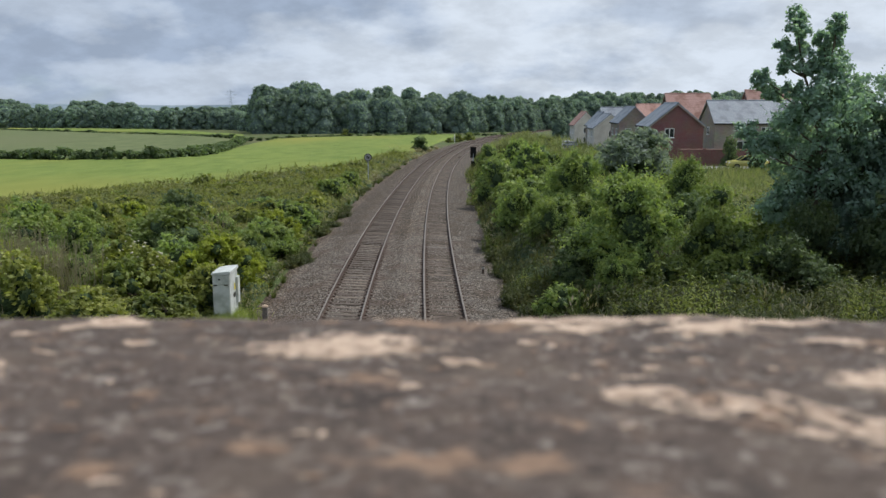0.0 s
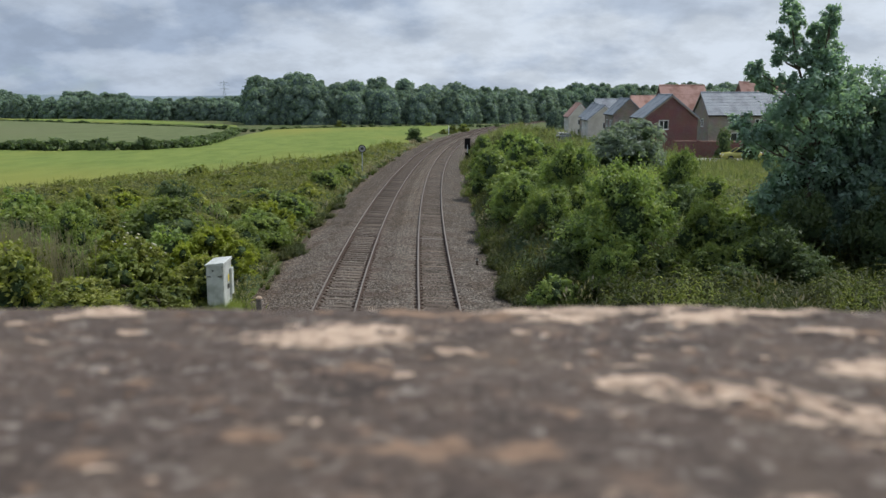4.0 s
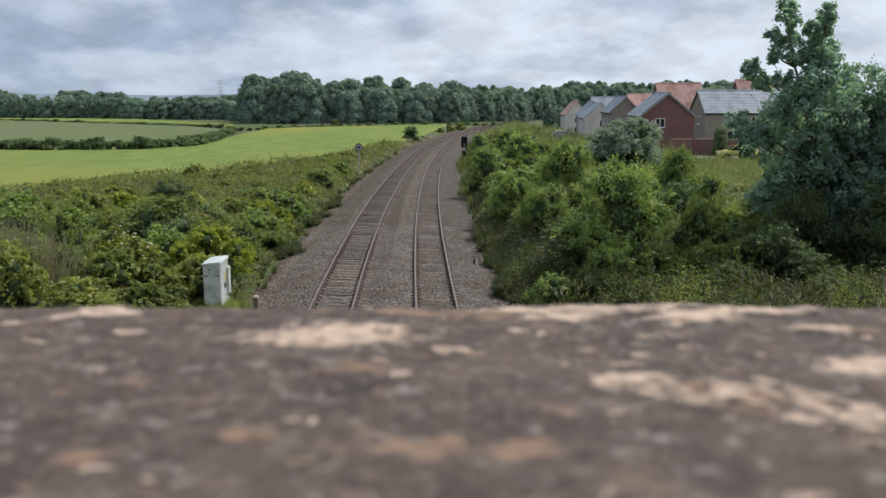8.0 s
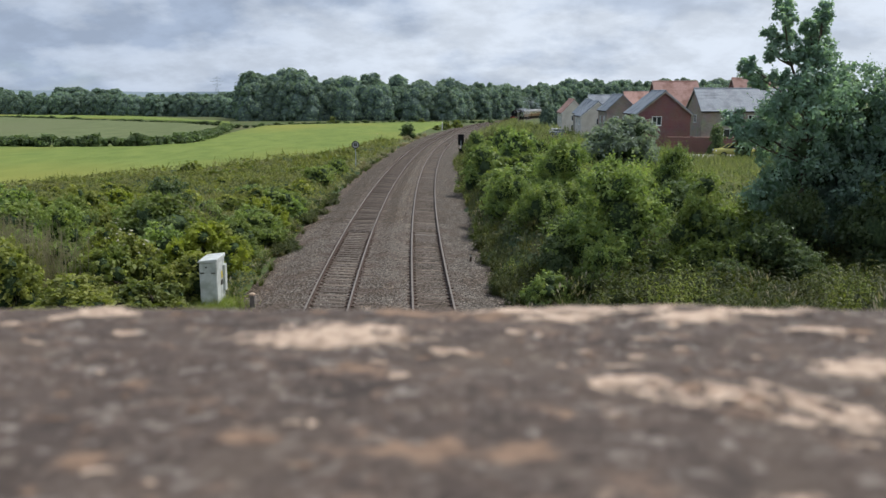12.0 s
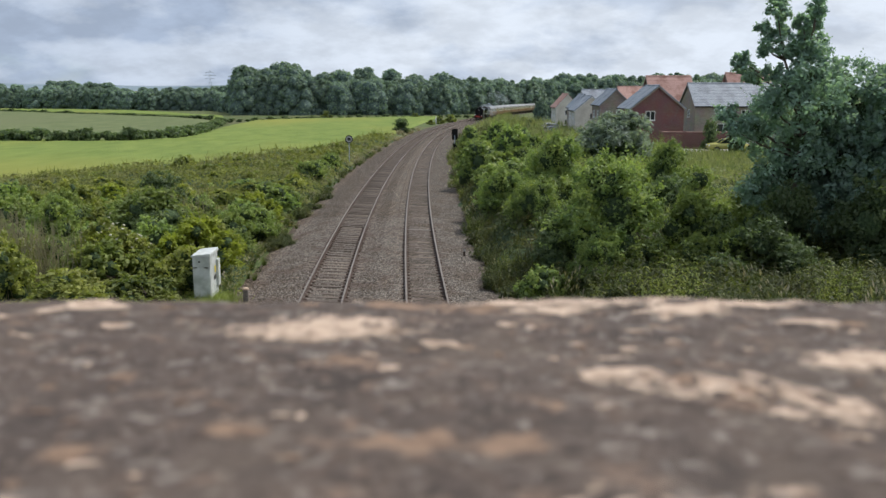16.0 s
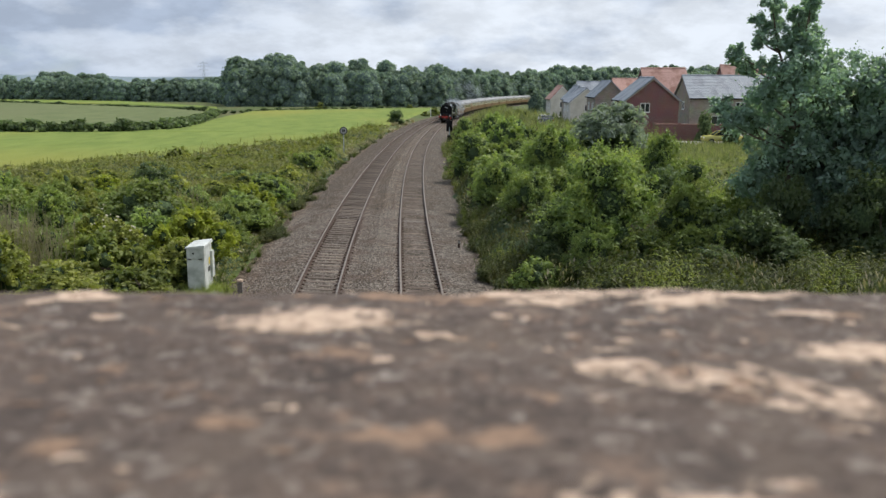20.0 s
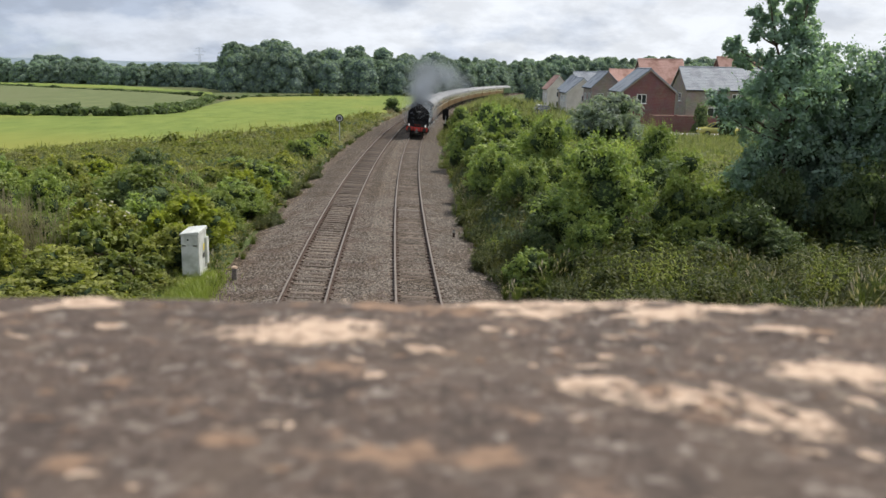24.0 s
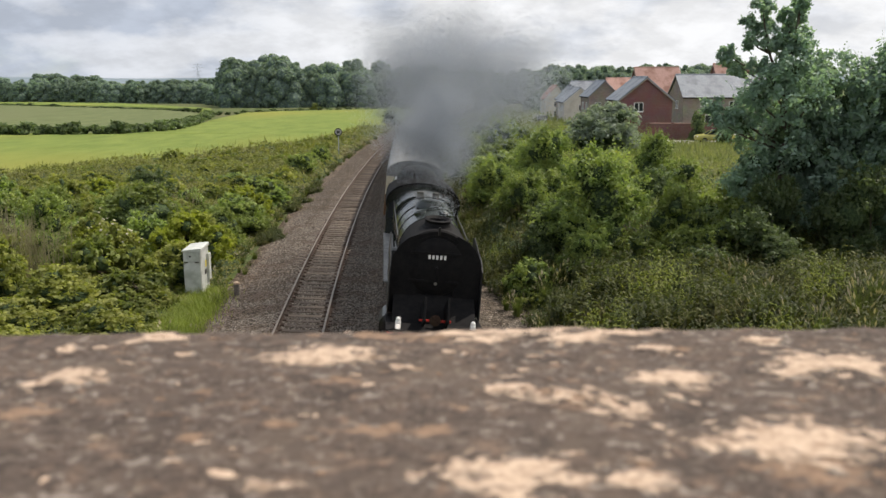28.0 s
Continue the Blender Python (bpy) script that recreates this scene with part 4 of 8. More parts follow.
# ---- foliage ----
def leaf_cloud(rng, centres, radii, count, size, up=0.35, squash=1.0, shell=0.25, long=1.7, scatter=0.55):
    """Loose leaves on the skins of round clumps: an array of corners, four a leaf."""
    k = rng.integers(0, len(centres), count) if len(centres) > 1 else np.zeros(count, int)
    w = radii[k]
    d = rng.normal(size=(count, 3))
    d /= np.linalg.norm(d, axis=1)[:, None]
    d[:, 2] = np.where(d[:, 2] < -0.55, -d[:, 2], d[:, 2])
    p = centres[k] + d * (w * (1 - shell * rng.random(count) ** 1.5))[:, None] * np.array([1, 1, squash])
    nrm = d + rng.normal(scale=scatter, size=(count, 3)) + np.array([0, 0, up])
    nrm /= np.linalg.norm(nrm, axis=1)[:, None]
    t = np.cross(nrm, rng.normal(size=(count, 3)))
    t /= np.linalg.norm(t, axis=1)[:, None] + 1e-9
    b = np.cross(nrm, t)
    s = size * rng.uniform(0.6, 1.35, count)
    a = (t * (s * long / 2)[:, None])
    c = (b * (s / 2)[:, None])
    mid = nrm * (s * 0.12)[:, None]
    v = np.stack([p - a, p + c + mid, p + a, p - c + mid], 1)
    return v.reshape(-1, 3)


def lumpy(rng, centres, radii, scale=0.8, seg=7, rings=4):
    """A dark inner mass inside the clumps; its colour stands for shade between the leaves."""
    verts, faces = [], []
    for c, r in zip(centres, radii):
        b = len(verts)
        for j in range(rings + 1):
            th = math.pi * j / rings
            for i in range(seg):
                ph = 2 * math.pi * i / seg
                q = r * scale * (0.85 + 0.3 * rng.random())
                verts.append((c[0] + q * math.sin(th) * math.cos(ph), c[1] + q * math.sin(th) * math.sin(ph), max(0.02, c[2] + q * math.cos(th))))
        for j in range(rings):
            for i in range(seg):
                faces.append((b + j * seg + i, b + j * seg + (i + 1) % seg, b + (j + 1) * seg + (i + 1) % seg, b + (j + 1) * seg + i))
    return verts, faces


def limbs(rng, centres, radius, base=(0, 0, 0), fork=0.3, seg=6):
    bm = bmesh.new()
    top = max(c[2] for c in centres)
    f = Vector((base[0], base[1], top * fork))
    tube(bm, (base[0], base[1], -0.25), f, radius * 1.25, radius * 0.85, seg)
    for c in centres:
        e = Vector(c)
        m = f.lerp(e, 0.55) + Vector(rng.normal(scale=0.08 * top, size=3) * (1, 1, 0.4))
        tube(bm, f, m, radius * 0.55, radius * 0.33, 5)
        tube(bm, m, e, radius * 0.33, radius * 0.1, 5)
        for _ in range(2):
            tube(bm, m, m + (e - m) * 0.6 + Vector(rng.normal(scale=min(0.3, 0.05 * top), size=3)), radius * 0.2, radius * 0.05, 4)
    return bm


def shoots(rng, starts, radii, hearts, count, size, long, reach):
    """Leafy twigs that stand out of the crown and break its outline: six leaves and a tip on each."""
    k = rng.integers(0, len(starts), count)
    mid = hearts.mean(0)
    d = starts[k] - mid
    d /= np.linalg.norm(d, axis=1)[:, None] + 1e-6
    d += np.array([0, 0, 0.75]) + rng.normal(scale=0.4, size=(count, 3))
    d /= np.linalg.norm(d, axis=1)[:, None]
    length = radii[k] * rng.uniform(0.9, 2.1, count) * reach
    out = []
    for i in range(7):
        f = 0.3 + 0.7 * i / 6
        p = starts[k] + d * (length * f)[:, None]
        side = np.cross(d, rng.normal(size=(count, 3)))
        side /= np.linalg.norm(side, axis=1)[:, None] + 1e-9
        t = d * (0.9 if i == 6 else 0.35) + side * (0.15 if i == 6 else 0.9)
        t /= np.linalg.norm(t, axis=1)[:, None]
        b = np.cross(t, rng.normal(size=(count, 3)))
        b /= np.linalg.norm(b, axis=1)[:, None] + 1e-9
        s = size * rng.uniform(0.6, 1.1, count) * (1.15 - 0.45 * f)
        q = p + t * (s * long / 2)[:, None]
        out.append(np.stack([p, q + b * (s / 2)[:, None], p + t * (s * long)[:, None], q - b * (s / 2)[:, None]], 1).reshape(-1, 3))
    return np.concatenate(out)


def bush(seed, w, h, lobes, leaves, size, material, name, label, category, core=0.47, long=1.7, trunk=0.05, squash=1.0, up=0.35, low=0.28, flowers=0, spray=None, reach=1.0, tufts=15):
    """A bush or tree w wide and h high: stems, an inside coloured dark as shade and a crown of loose leaves. Stands at
    the origin.
    """
    rng = np.random.default_rng(seed)
    cs, rs = [], []
    for k in range(lobes):
        a = 2.4 * k + rng.uniform(-0.5, 0.5)
        f = math.sqrt((k + 0.5) / lobes)
        zz = rng.uniform(low, 1.0)
        narrow = math.sqrt(max(0.08, 1 - ((zz - 0.45) / 0.6) ** 2))
        r = (0.16 + 0.14 * rng.random()) * min(w, h * 1.2)
        rad = max(0.0, w / 2 - r) * f * narrow
        cs.append((rad * math.cos(a), rad * math.sin(a), max(r * 0.6, zz * (h - r))))
        rs.append(r)
    cs[0] = (0.0, 0.0, h - rs[0])
    cs, rs = np.array(cs), np.array(rs)
    sub_c, sub_r = [], []
    for c, r in zip(cs, rs):
        for _ in range(tufts):
            d = rng.normal(size=3)
            d /= np.linalg.norm(d)
            d[2] = abs(d[2]) * 1.1 - 0.25
            sub_c.append(c + d * r * rng.uniform(0.7, 1.06))
            sub_r.append(r * rng.uniform(0.7, 1.3) * 0.95 / math.sqrt(tufts))
    sub_c, sub_r = np.array(sub_c), np.array(sub_r)
    verts = leaf_cloud(rng, sub_c, sub_r, leaves, size, up=up, long=long, squash=squash, shell=0.85)
    loose = leaf_cloud(rng, sub_c, sub_r * 1.35, leaves // 8, size, up=up, long=long, shell=0.3)
    verts = np.concatenate([verts, loose, shoots(rng, sub_c, sub_r, cs, leaves // 34 if spray is None else spray, size, long, reach)])
    verts[:, 2] = np.maximum(verts[:, 2], 0.02)
    t = thing(name, label, category)
    wood = part("stem" if trunk < 0.1 else "trunk", limbs(rng, cs[: min(lobes, 9)], trunk), M["bark"], t)
    if trunk < 0.1:
        tagged(wood, kind="stuff")
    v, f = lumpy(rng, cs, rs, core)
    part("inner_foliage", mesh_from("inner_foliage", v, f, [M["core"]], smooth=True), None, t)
    part("crown", quads_mesh("crown", verts, len(verts) // 4, [M[material]]), None, t)
    for k in range(flowers):
        q = sub_c[rng.integers(len(sub_c))]
        if q[2] < 0.35 * h:
            continue
        r = rng.uniform(0.04, 0.07)
        top = (q[0] + rng.normal(scale=0.1), q[1] + rng.normal(scale=0.1) - 0.1, q[2] + 0.33 * rng.random() + 0.12)
        part("flower_head", a_lathe([(0, 0.02), (0.02, r * 0.8), (0.045, r), (0.06, r * 0.6), (0.065, 0.01)], top, (rng.normal(scale=0.25), -0.25, 1), 9), M["blossom"], t, "flat cream flower head")
    return t


def woodland_tree(seed, w, h, lobes, label):
    """A tree of a far wood: rounded boughs that overlap in one crown down to the ground, each closed by its leaves."""
    rng = np.random.default_rng(seed)
    cs, rs = [], []
    for k in range(lobes):
        a = 2.4 * k + rng.uniform(-0.5, 0.5)
        zz = 0.16 + 0.84 * (k + 0.5) / lobes
        wide = math.sqrt(max(0.05, 1 - ((zz - 0.42) / 0.66) ** 2))
        r = (0.10 + 0.12 * rng.random()) * w * (1.0 if zz < 0.8 else 0.8)
        rad = max(0.0, 0.5 * w * wide - r) * (0.7 + 0.3 * rng.random())
        cs.append((rad * math.cos(a), rad * math.sin(a), zz * h - r))
        rs.append(r)
    cs.append((0.0, 0.0, 0.5 * h))
    rs.append(0.3 * w)
    cs, rs = np.array(cs), np.array(rs)
    verts = np.concatenate([leaf_cloud(rng, cs, rs, 3300, 0.62, up=0.2, long=1.35, shell=0.22, scatter=0.6), leaf_cloud(rng, cs, rs * 1.14, 800, 0.5, up=0.2, long=1.4, shell=0.2)])
    verts[:, 2] = np.maximum(verts[:, 2], 0.02)
    t = thing("woodland_tree", label, "tree")
    part("trunk", limbs(rng, cs[:7], 0.35), M["bark"], t)
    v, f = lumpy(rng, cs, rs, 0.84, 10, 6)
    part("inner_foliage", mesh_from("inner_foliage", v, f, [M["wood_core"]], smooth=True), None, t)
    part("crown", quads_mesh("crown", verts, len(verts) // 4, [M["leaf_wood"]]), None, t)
    t["used"] = 0
    return t


FLORA = {}


def prototype(key, *args, **kw):
    FLORA[key] = bush(*args, **kw)
    FLORA[key]["used"] = 0


FAR = ("hawthorn", "hawthorn_b", "bright", "dark", "bramble", "scrub", "thorn", "sallow")


def plant(key, x, y, scale=1.0, turn=None, tall=1.0, sink=0.05, label="", group=""):
    """Stands a copy of a plant on the ground; the first use moves the plant itself."""
    if y > 50 and key in FAR:
        key += "_far"
    ob = FLORA[key]
    z = ground_height(x, y) - sink
    turn = random.uniform(0, 360) if turn is None else turn
    m = pose(x, y, z, 0, 0, turn)
    if ob["used"] == 0:
        ob["used"] = 1
        ob.matrix_basis = m
    else:
        ob = copy_thing(ob, m)
    ob.scale = (scale, scale, scale * tall)
    if label:
        ob["label"] = label
    if group:
        ob["group"] = group
    return ob


SMALL = (
    ("hawthorn", 11, 3.6, 3.2, 18, 7600, 0.088, "leaf", "hawthorn_bush", "dense green hawthorn bush on the railway bank", "bush", 0.12, 0.35, 1.7),
    ("hawthorn_b", 12, 3.4, 2.8, 16, 6600, 0.088, "leaf", "hawthorn_bush", "rounded leafy green bush on the railway bank", "bush", 0.12, 0.35, 1.7),
    ("bright", 13, 4.8, 4.8, 26, 15000, 0.095, "leaf_bright", "sycamore_bush", "large bright green sycamore bush lit by the sun", "bush", 0.1, 0.35, 1.6),
    ("dark", 14, 3.4, 3.2, 18, 7000, 0.09, "leaf_thorn", "blackthorn_bush", "dark bluish-green thorn bush", "bush", 0.1, 0.35, 1.7),
    ("bramble", 16, 2.8, 1.25, 16, 3600, 0.082, "leaf_bramble", "bramble_patch", "low tangled bramble patch", "bramble", 0.1, 0.6, 1.7),
    ("scrub", 18, 3.0, 1.1, 16, 3000, 0.085, "leaf_olive", "scrub_patch", "olive-brown rough scrub and weeds", "scrub", 0.1, 0.6, 2.6),
    ("thorn", 23, 2.2, 1.9, 13, 3000, 0.082, "leaf_hedge", "young_thorn_bush", "small leafy thorn bush on the bank", "bush", 0.1, 0.35, 1.7),
    ("sallow", 24, 2.4, 2.0, 14, 3200, 0.085, "leaf_bright", "sallow_bush", "small bright yellow-green bush on the bank", "bush", 0.1, 0.35, 1.8),
)


def build_flora():
    for key, seed, w, h, lobes, leaves, size, mat, name, label, cat, low, up, long in SMALL:
        prototype(key, seed, w, h, lobes, int(leaves * 0.86), size * 1.0, mat, name, label, cat, low=low, up=up, long=long, spray=leaves // (24 if key == "bright" else 46), reach=1.5 if key == "bright" else 1.15)
        prototype(key + "_far", seed, w, h, lobes, leaves // 5, size * 2.0, mat, name, label, cat, low=low, up=up, long=long, core=0.6)
    prototype("yellow", 15, 2.6, 1.9, 14, 4600, 0.078, "leaf_yellow", "dogwood_bush", "yellow-green bush in full sun", "bush", low=0.1)
    prototype("elder", 25, 3.4, 2.3, 16, 5200, 0.085, "leaf_hedge", "elder_bush", "elder bush dotted with flat cream flower heads", "bush", low=0.12, flowers=46)
    prototype("willow", 19, 6.5, 5.2, 30, 12500, 0.125, "leaf_willow", "willow_tree", "grey-green willow with fine silvery leaves", "tree", long=3.0, trunk=0.14, low=0.1, reach=0.6)
    prototype("tall", 20, 6.8, 9.0, 48, 26000, 0.125, "leaf_dark", "lime_tree", "tall dark green broadleaf tree", "tree", trunk=0.16, core=0.22, low=0.08)
    prototype("column", 22, 2.0, 4.6, 14, 2600, 0.13, "leaf", "small_tree", "small upright garden tree", "tree", trunk=0.08, low=0.15, reach=0.6)
    for key, seed, w, h, lobes, label in (("wood_a", 31, 13.5, 17.5, 30, "tall full-crowned woodland tree"), ("wood_b", 32, 12.0, 16.0, 26, "rounded woodland tree in full leaf"), ("wood_c", 33, 15.0, 15.0, 32, "broad woodland tree in full leaf")):
        FLORA[key] = woodland_tree(seed, w, h, lobes, label)
    prototype("hedge", 34, 3.8, 2.4, 11, 210, 0.42, "leaf_hedgerow", "hedge_bush", "clump of a dark field hedge", "hedge", low=0.1, core=0.75, tufts=7)
    prototype("far_bush", 35, 3.6, 2.2, 11, 600, 0.28, "leaf_bramble", "bush", "rough green bush beside the line", "bush", low=0.1)
    FLORA["leaders"] = leaders_tree()
    FLORA["nettle"] = nettle_clump(61, 70, 0.75, 1.15, "weeds", "nettle_clump", "clump of tall leafy nettles on the bank")
    FLORA["nettle_b"] = nettle_clump(62, 55, 0.65, 0.95, "weeds", "nettle_clump", "clump of yellow-green nettles and weeds")
    FLORA["willowherb"] = nettle_clump(63, 60, 0.7, 1.35, "leaf_bramble", "willowherb_clump", "clump of tall pale green willowherb", 0.075)
    FLORA["tuft"] = grass_tuft(64, 130, 0.85, 0.30)
    FLORA["tuft_b"] = grass_tuft(65, 90, 0.6, 0.22)
    FLORA["dry_tuft"] = grass_tuft(66, 130, 0.8, 0.32, "straw", "tuft of bleached dry grass")
    for key in ("dry_tuft", "nettle", "nettle_b", "willowherb", "tuft", "tuft_b"):
        FLORA[key]["used"] = 0


def nettle_clump(seed, stems, w, h, material, name, label, leaf=0.095):
    """Upright stalks with pairs of drooping leaves that grow smaller towards the tip."""
    rng = np.random.default_rng(seed)
    v, st = [], []
    for _ in range(stems):
        a, r = rng.uniform(0, 6.28), w * math.sqrt(rng.random())
        base = np.array([r * math.cos(a), r * math.sin(a), 0.0])
        tall = h * rng.uniform(0.6, 1.15) * (1 - 0.35 * r / w)
        tip = base + np.array([rng.normal(scale=0.12) + 0.12 * math.cos(a), rng.normal(scale=0.12) + 0.12 * math.sin(a), tall])
        e = np.array([0.006, 0.004, 0])
        st += [base - e, base + e, tip + e * 0.4, tip - e * 0.4]
        for k in range(8):
            f = 0.25 + 0.75 * k / 7
            p = base + (tip - base) * f
            q = rng.uniform(0, 6.28)
            for side in (0, math.pi):
                d = np.array([math.cos(q + side), math.sin(q + side), rng.uniform(-0.9, 0.35)])
                s = leaf * rng.uniform(0.75, 1.3) * (1.2 - 0.6 * f)
                b = np.array([-d[1], d[0], 0.1]) * s * 0.42
                v += [p, p + d * s * 0.9 + b + np.array([0, 0, 0.01]), p + d * s * 2.0 - np.array([0, 0, s * 0.4]), p + d * s * 0.9 - b + np.array([0, 0, 0.01])]
    t = thing(name, label, "weeds")
    part("stalk_growth", quads_mesh("stalk_growth", np.array(st), len(st) // 4, [M["grass"]]), None, t)
    part("foliage", quads_mesh("foliage", np.array(v), len(v) // 4, [M[material]]), None, t)
    return t


def grass_tuft(seed, blades, h, w, material="grass", label="tuft of long grass with pale seed heads"):
    """Arching blades in three pieces, a few of them with a pale seed head."""
    rng = np.random.default_rng(seed)
    v, hd = [], []
    for k in range(blades):
        a = rng.uniform(0, 6.28)
        out = np.array([math.cos(a), math.sin(a), 0.0])
        p = out * w * rng.random() * 0.5
        tall, bow = h * rng.uniform(0.55, 1.2), rng.uniform(0.1, 0.5) * h
        side = np.array([-out[1], out[0], 0.0]) * rng.uniform(0.006, 0.012)
        pts = [p + out * bow * f * f + np.array([0, 0, tall * (f - 0.28 * f * f * (bow / h) * 2)]) for f in (0, 0.4, 0.75, 1.0)]
        for i in range(3):
            w0, w1 = side * (1 - 0.3 * i), side * (1 - 0.3 * (i + 1))
            v += [pts[i] - w0, pts[i] + w0, pts[i + 1] + w1, pts[i + 1] - w1]
        if k % 5 == 0:
            q = pts[3]
            d = np.array([out[0] * 0.1, out[1] * 0.1, 0.16])
            e = side * 2.2
            hd += [q, q + d * 0.5 + e, q + d, q + d * 0.5 - e]
    t = thing("grass_tuft", label, "grass")
    tagged(part("blade_growth", quads_mesh("blade_growth", np.array(v), len(v) // 4, [M[material]]), None, t), kind="stuff")
    tagged(part("seed_growth", quads_mesh("seed_growth", np.array(hd), len(hd) // 4, [M["straw"]]), None, t), kind="stuff")
    return t


def leaders_tree():
    """A tall young tree with two airy leaders, side boughs that stand out on one side and a dense lower crown.
    Clumps: x, height, radius; the depth is drawn at random."""
    rng = np.random.default_rng(93)
    top = [(-1.1, 11.0, 0.42), (-1.3, 10.4, 0.46), (-1.65, 9.75, 0.36), (-1.0, 9.8, 0.46), (-1.5, 9.15, 0.4), (-0.8, 9.1, 0.4), (0.25, 10.55, 0.42), (0.75, 10.4, 0.36), (-0.1, 10.05, 0.4), (0.4, 9.8, 0.58), (0.85, 9.5, 0.46),
           (0.1, 9.15, 0.55), (0.6, 8.85, 0.6), (-0.25, 8.75, 0.38), (-2.35, 8.5, 0.32), (-2.0, 8.2, 0.42), (-1.7, 7.85, 0.38), (-1.2, 8.05, 0.36)]
    low = [(-0.9, 7.4, 0.75), (0.0, 7.9, 0.85), (0.7, 7.8, 0.85), (-1.3, 6.8, 0.75), (-0.4, 6.6, 1.05), (0.7, 6.6, 1.15), (-2.65, 6.45, 0.42), (-2.3, 6.1, 0.55), (-1.8, 5.9, 0.65), (-2.75, 5.75, 0.38), (-1.2, 5.4, 0.95),
           (-0.2, 5.2, 1.15), (0.8, 5.2, 1.25), (-1.0, 4.1, 0.95), (0.0, 3.8, 1.15), (1.0, 3.8, 1.25), (-0.7, 2.8, 0.95), (0.5, 2.6, 1.15), (-1.5, 3.2, 0.7), (0.2, 1.6, 1.0)]
    cs = np.array([(x * 0.72 if x > 0 and z > 6 else x, rng.normal(scale=0.35 if z > 8 else 0.75), z) for x, z, r in top + low])
    rs = np.array([r for x, z, r in top + low])
    sub_c, sub_r, weight = [], [], []
    for c, r in zip(cs, rs):
        for _ in range(10 if r < 0.6 else 16):
            d = rng.normal(size=3)
            d /= np.linalg.norm(d)
            sub_c.append(c + d * r * rng.uniform(0.45, 1.05))
            sub_r.append(max(0.13, r * rng.uniform(0.20, 0.40)))
    sub_c, sub_r = np.array(sub_c), np.array(sub_r)
    verts = np.concatenate([leaf_cloud(rng, sub_c, sub_r, 20000, 0.098, up=0.3, long=1.8, shell=0.6), leaf_cloud(rng, sub_c, sub_r * 1.7, 6500, 0.10, up=0.3, shell=0.25), shoots(rng, sub_c, sub_r, cs, 330, 0.115, 1.7, 1.5)])
    t = thing("lime_tree", "tall dark green tree with two open leaders above a dense crown", "tree")
    bm = bmesh.new()
    fork = Vector((0.0, 0.0, 6.6))
    tube(bm, (0.2, 0, -0.3), (0.1, 0, 3.4), 0.2, 0.17, 9)
    tube(bm, (0.1, 0, 3.4), fork, 0.17, 0.13, 9)
    left, right = Vector((-1.0, 0, 9.2)), Vector((0.25, 0, 9.3))
    for tip in (left, right):
        tube(bm, fork, tip, 0.07, 0.04, 7)
    for c, r in zip(cs, rs):
        c = Vector(c)
        if c.z > 8.6:
            a = fork.lerp(left if c.x < -0.5 else right, 0.75)
        else:
            a = Vector((0.1, 0, max(1.2, c.z - 1.2)))
        mid = a.lerp(c, 0.6) + Vector((0, 0, -0.12))
        tube(bm, a, mid, 0.055, 0.035, 5)
        tube(bm, mid, c, 0.035, 0.012, 5)
    part("trunk", bm, M["bark"], t)
    # shade-coloured core in the dense lower crown only
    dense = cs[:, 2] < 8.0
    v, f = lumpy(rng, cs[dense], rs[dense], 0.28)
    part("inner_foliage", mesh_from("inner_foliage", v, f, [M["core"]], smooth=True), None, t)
    part("crown", quads_mesh("crown", verts, len(verts) // 4, [M["leaf_dark"]]), None, t)
    t["used"] = 0
    return t


build_flora()
random.seed(41)


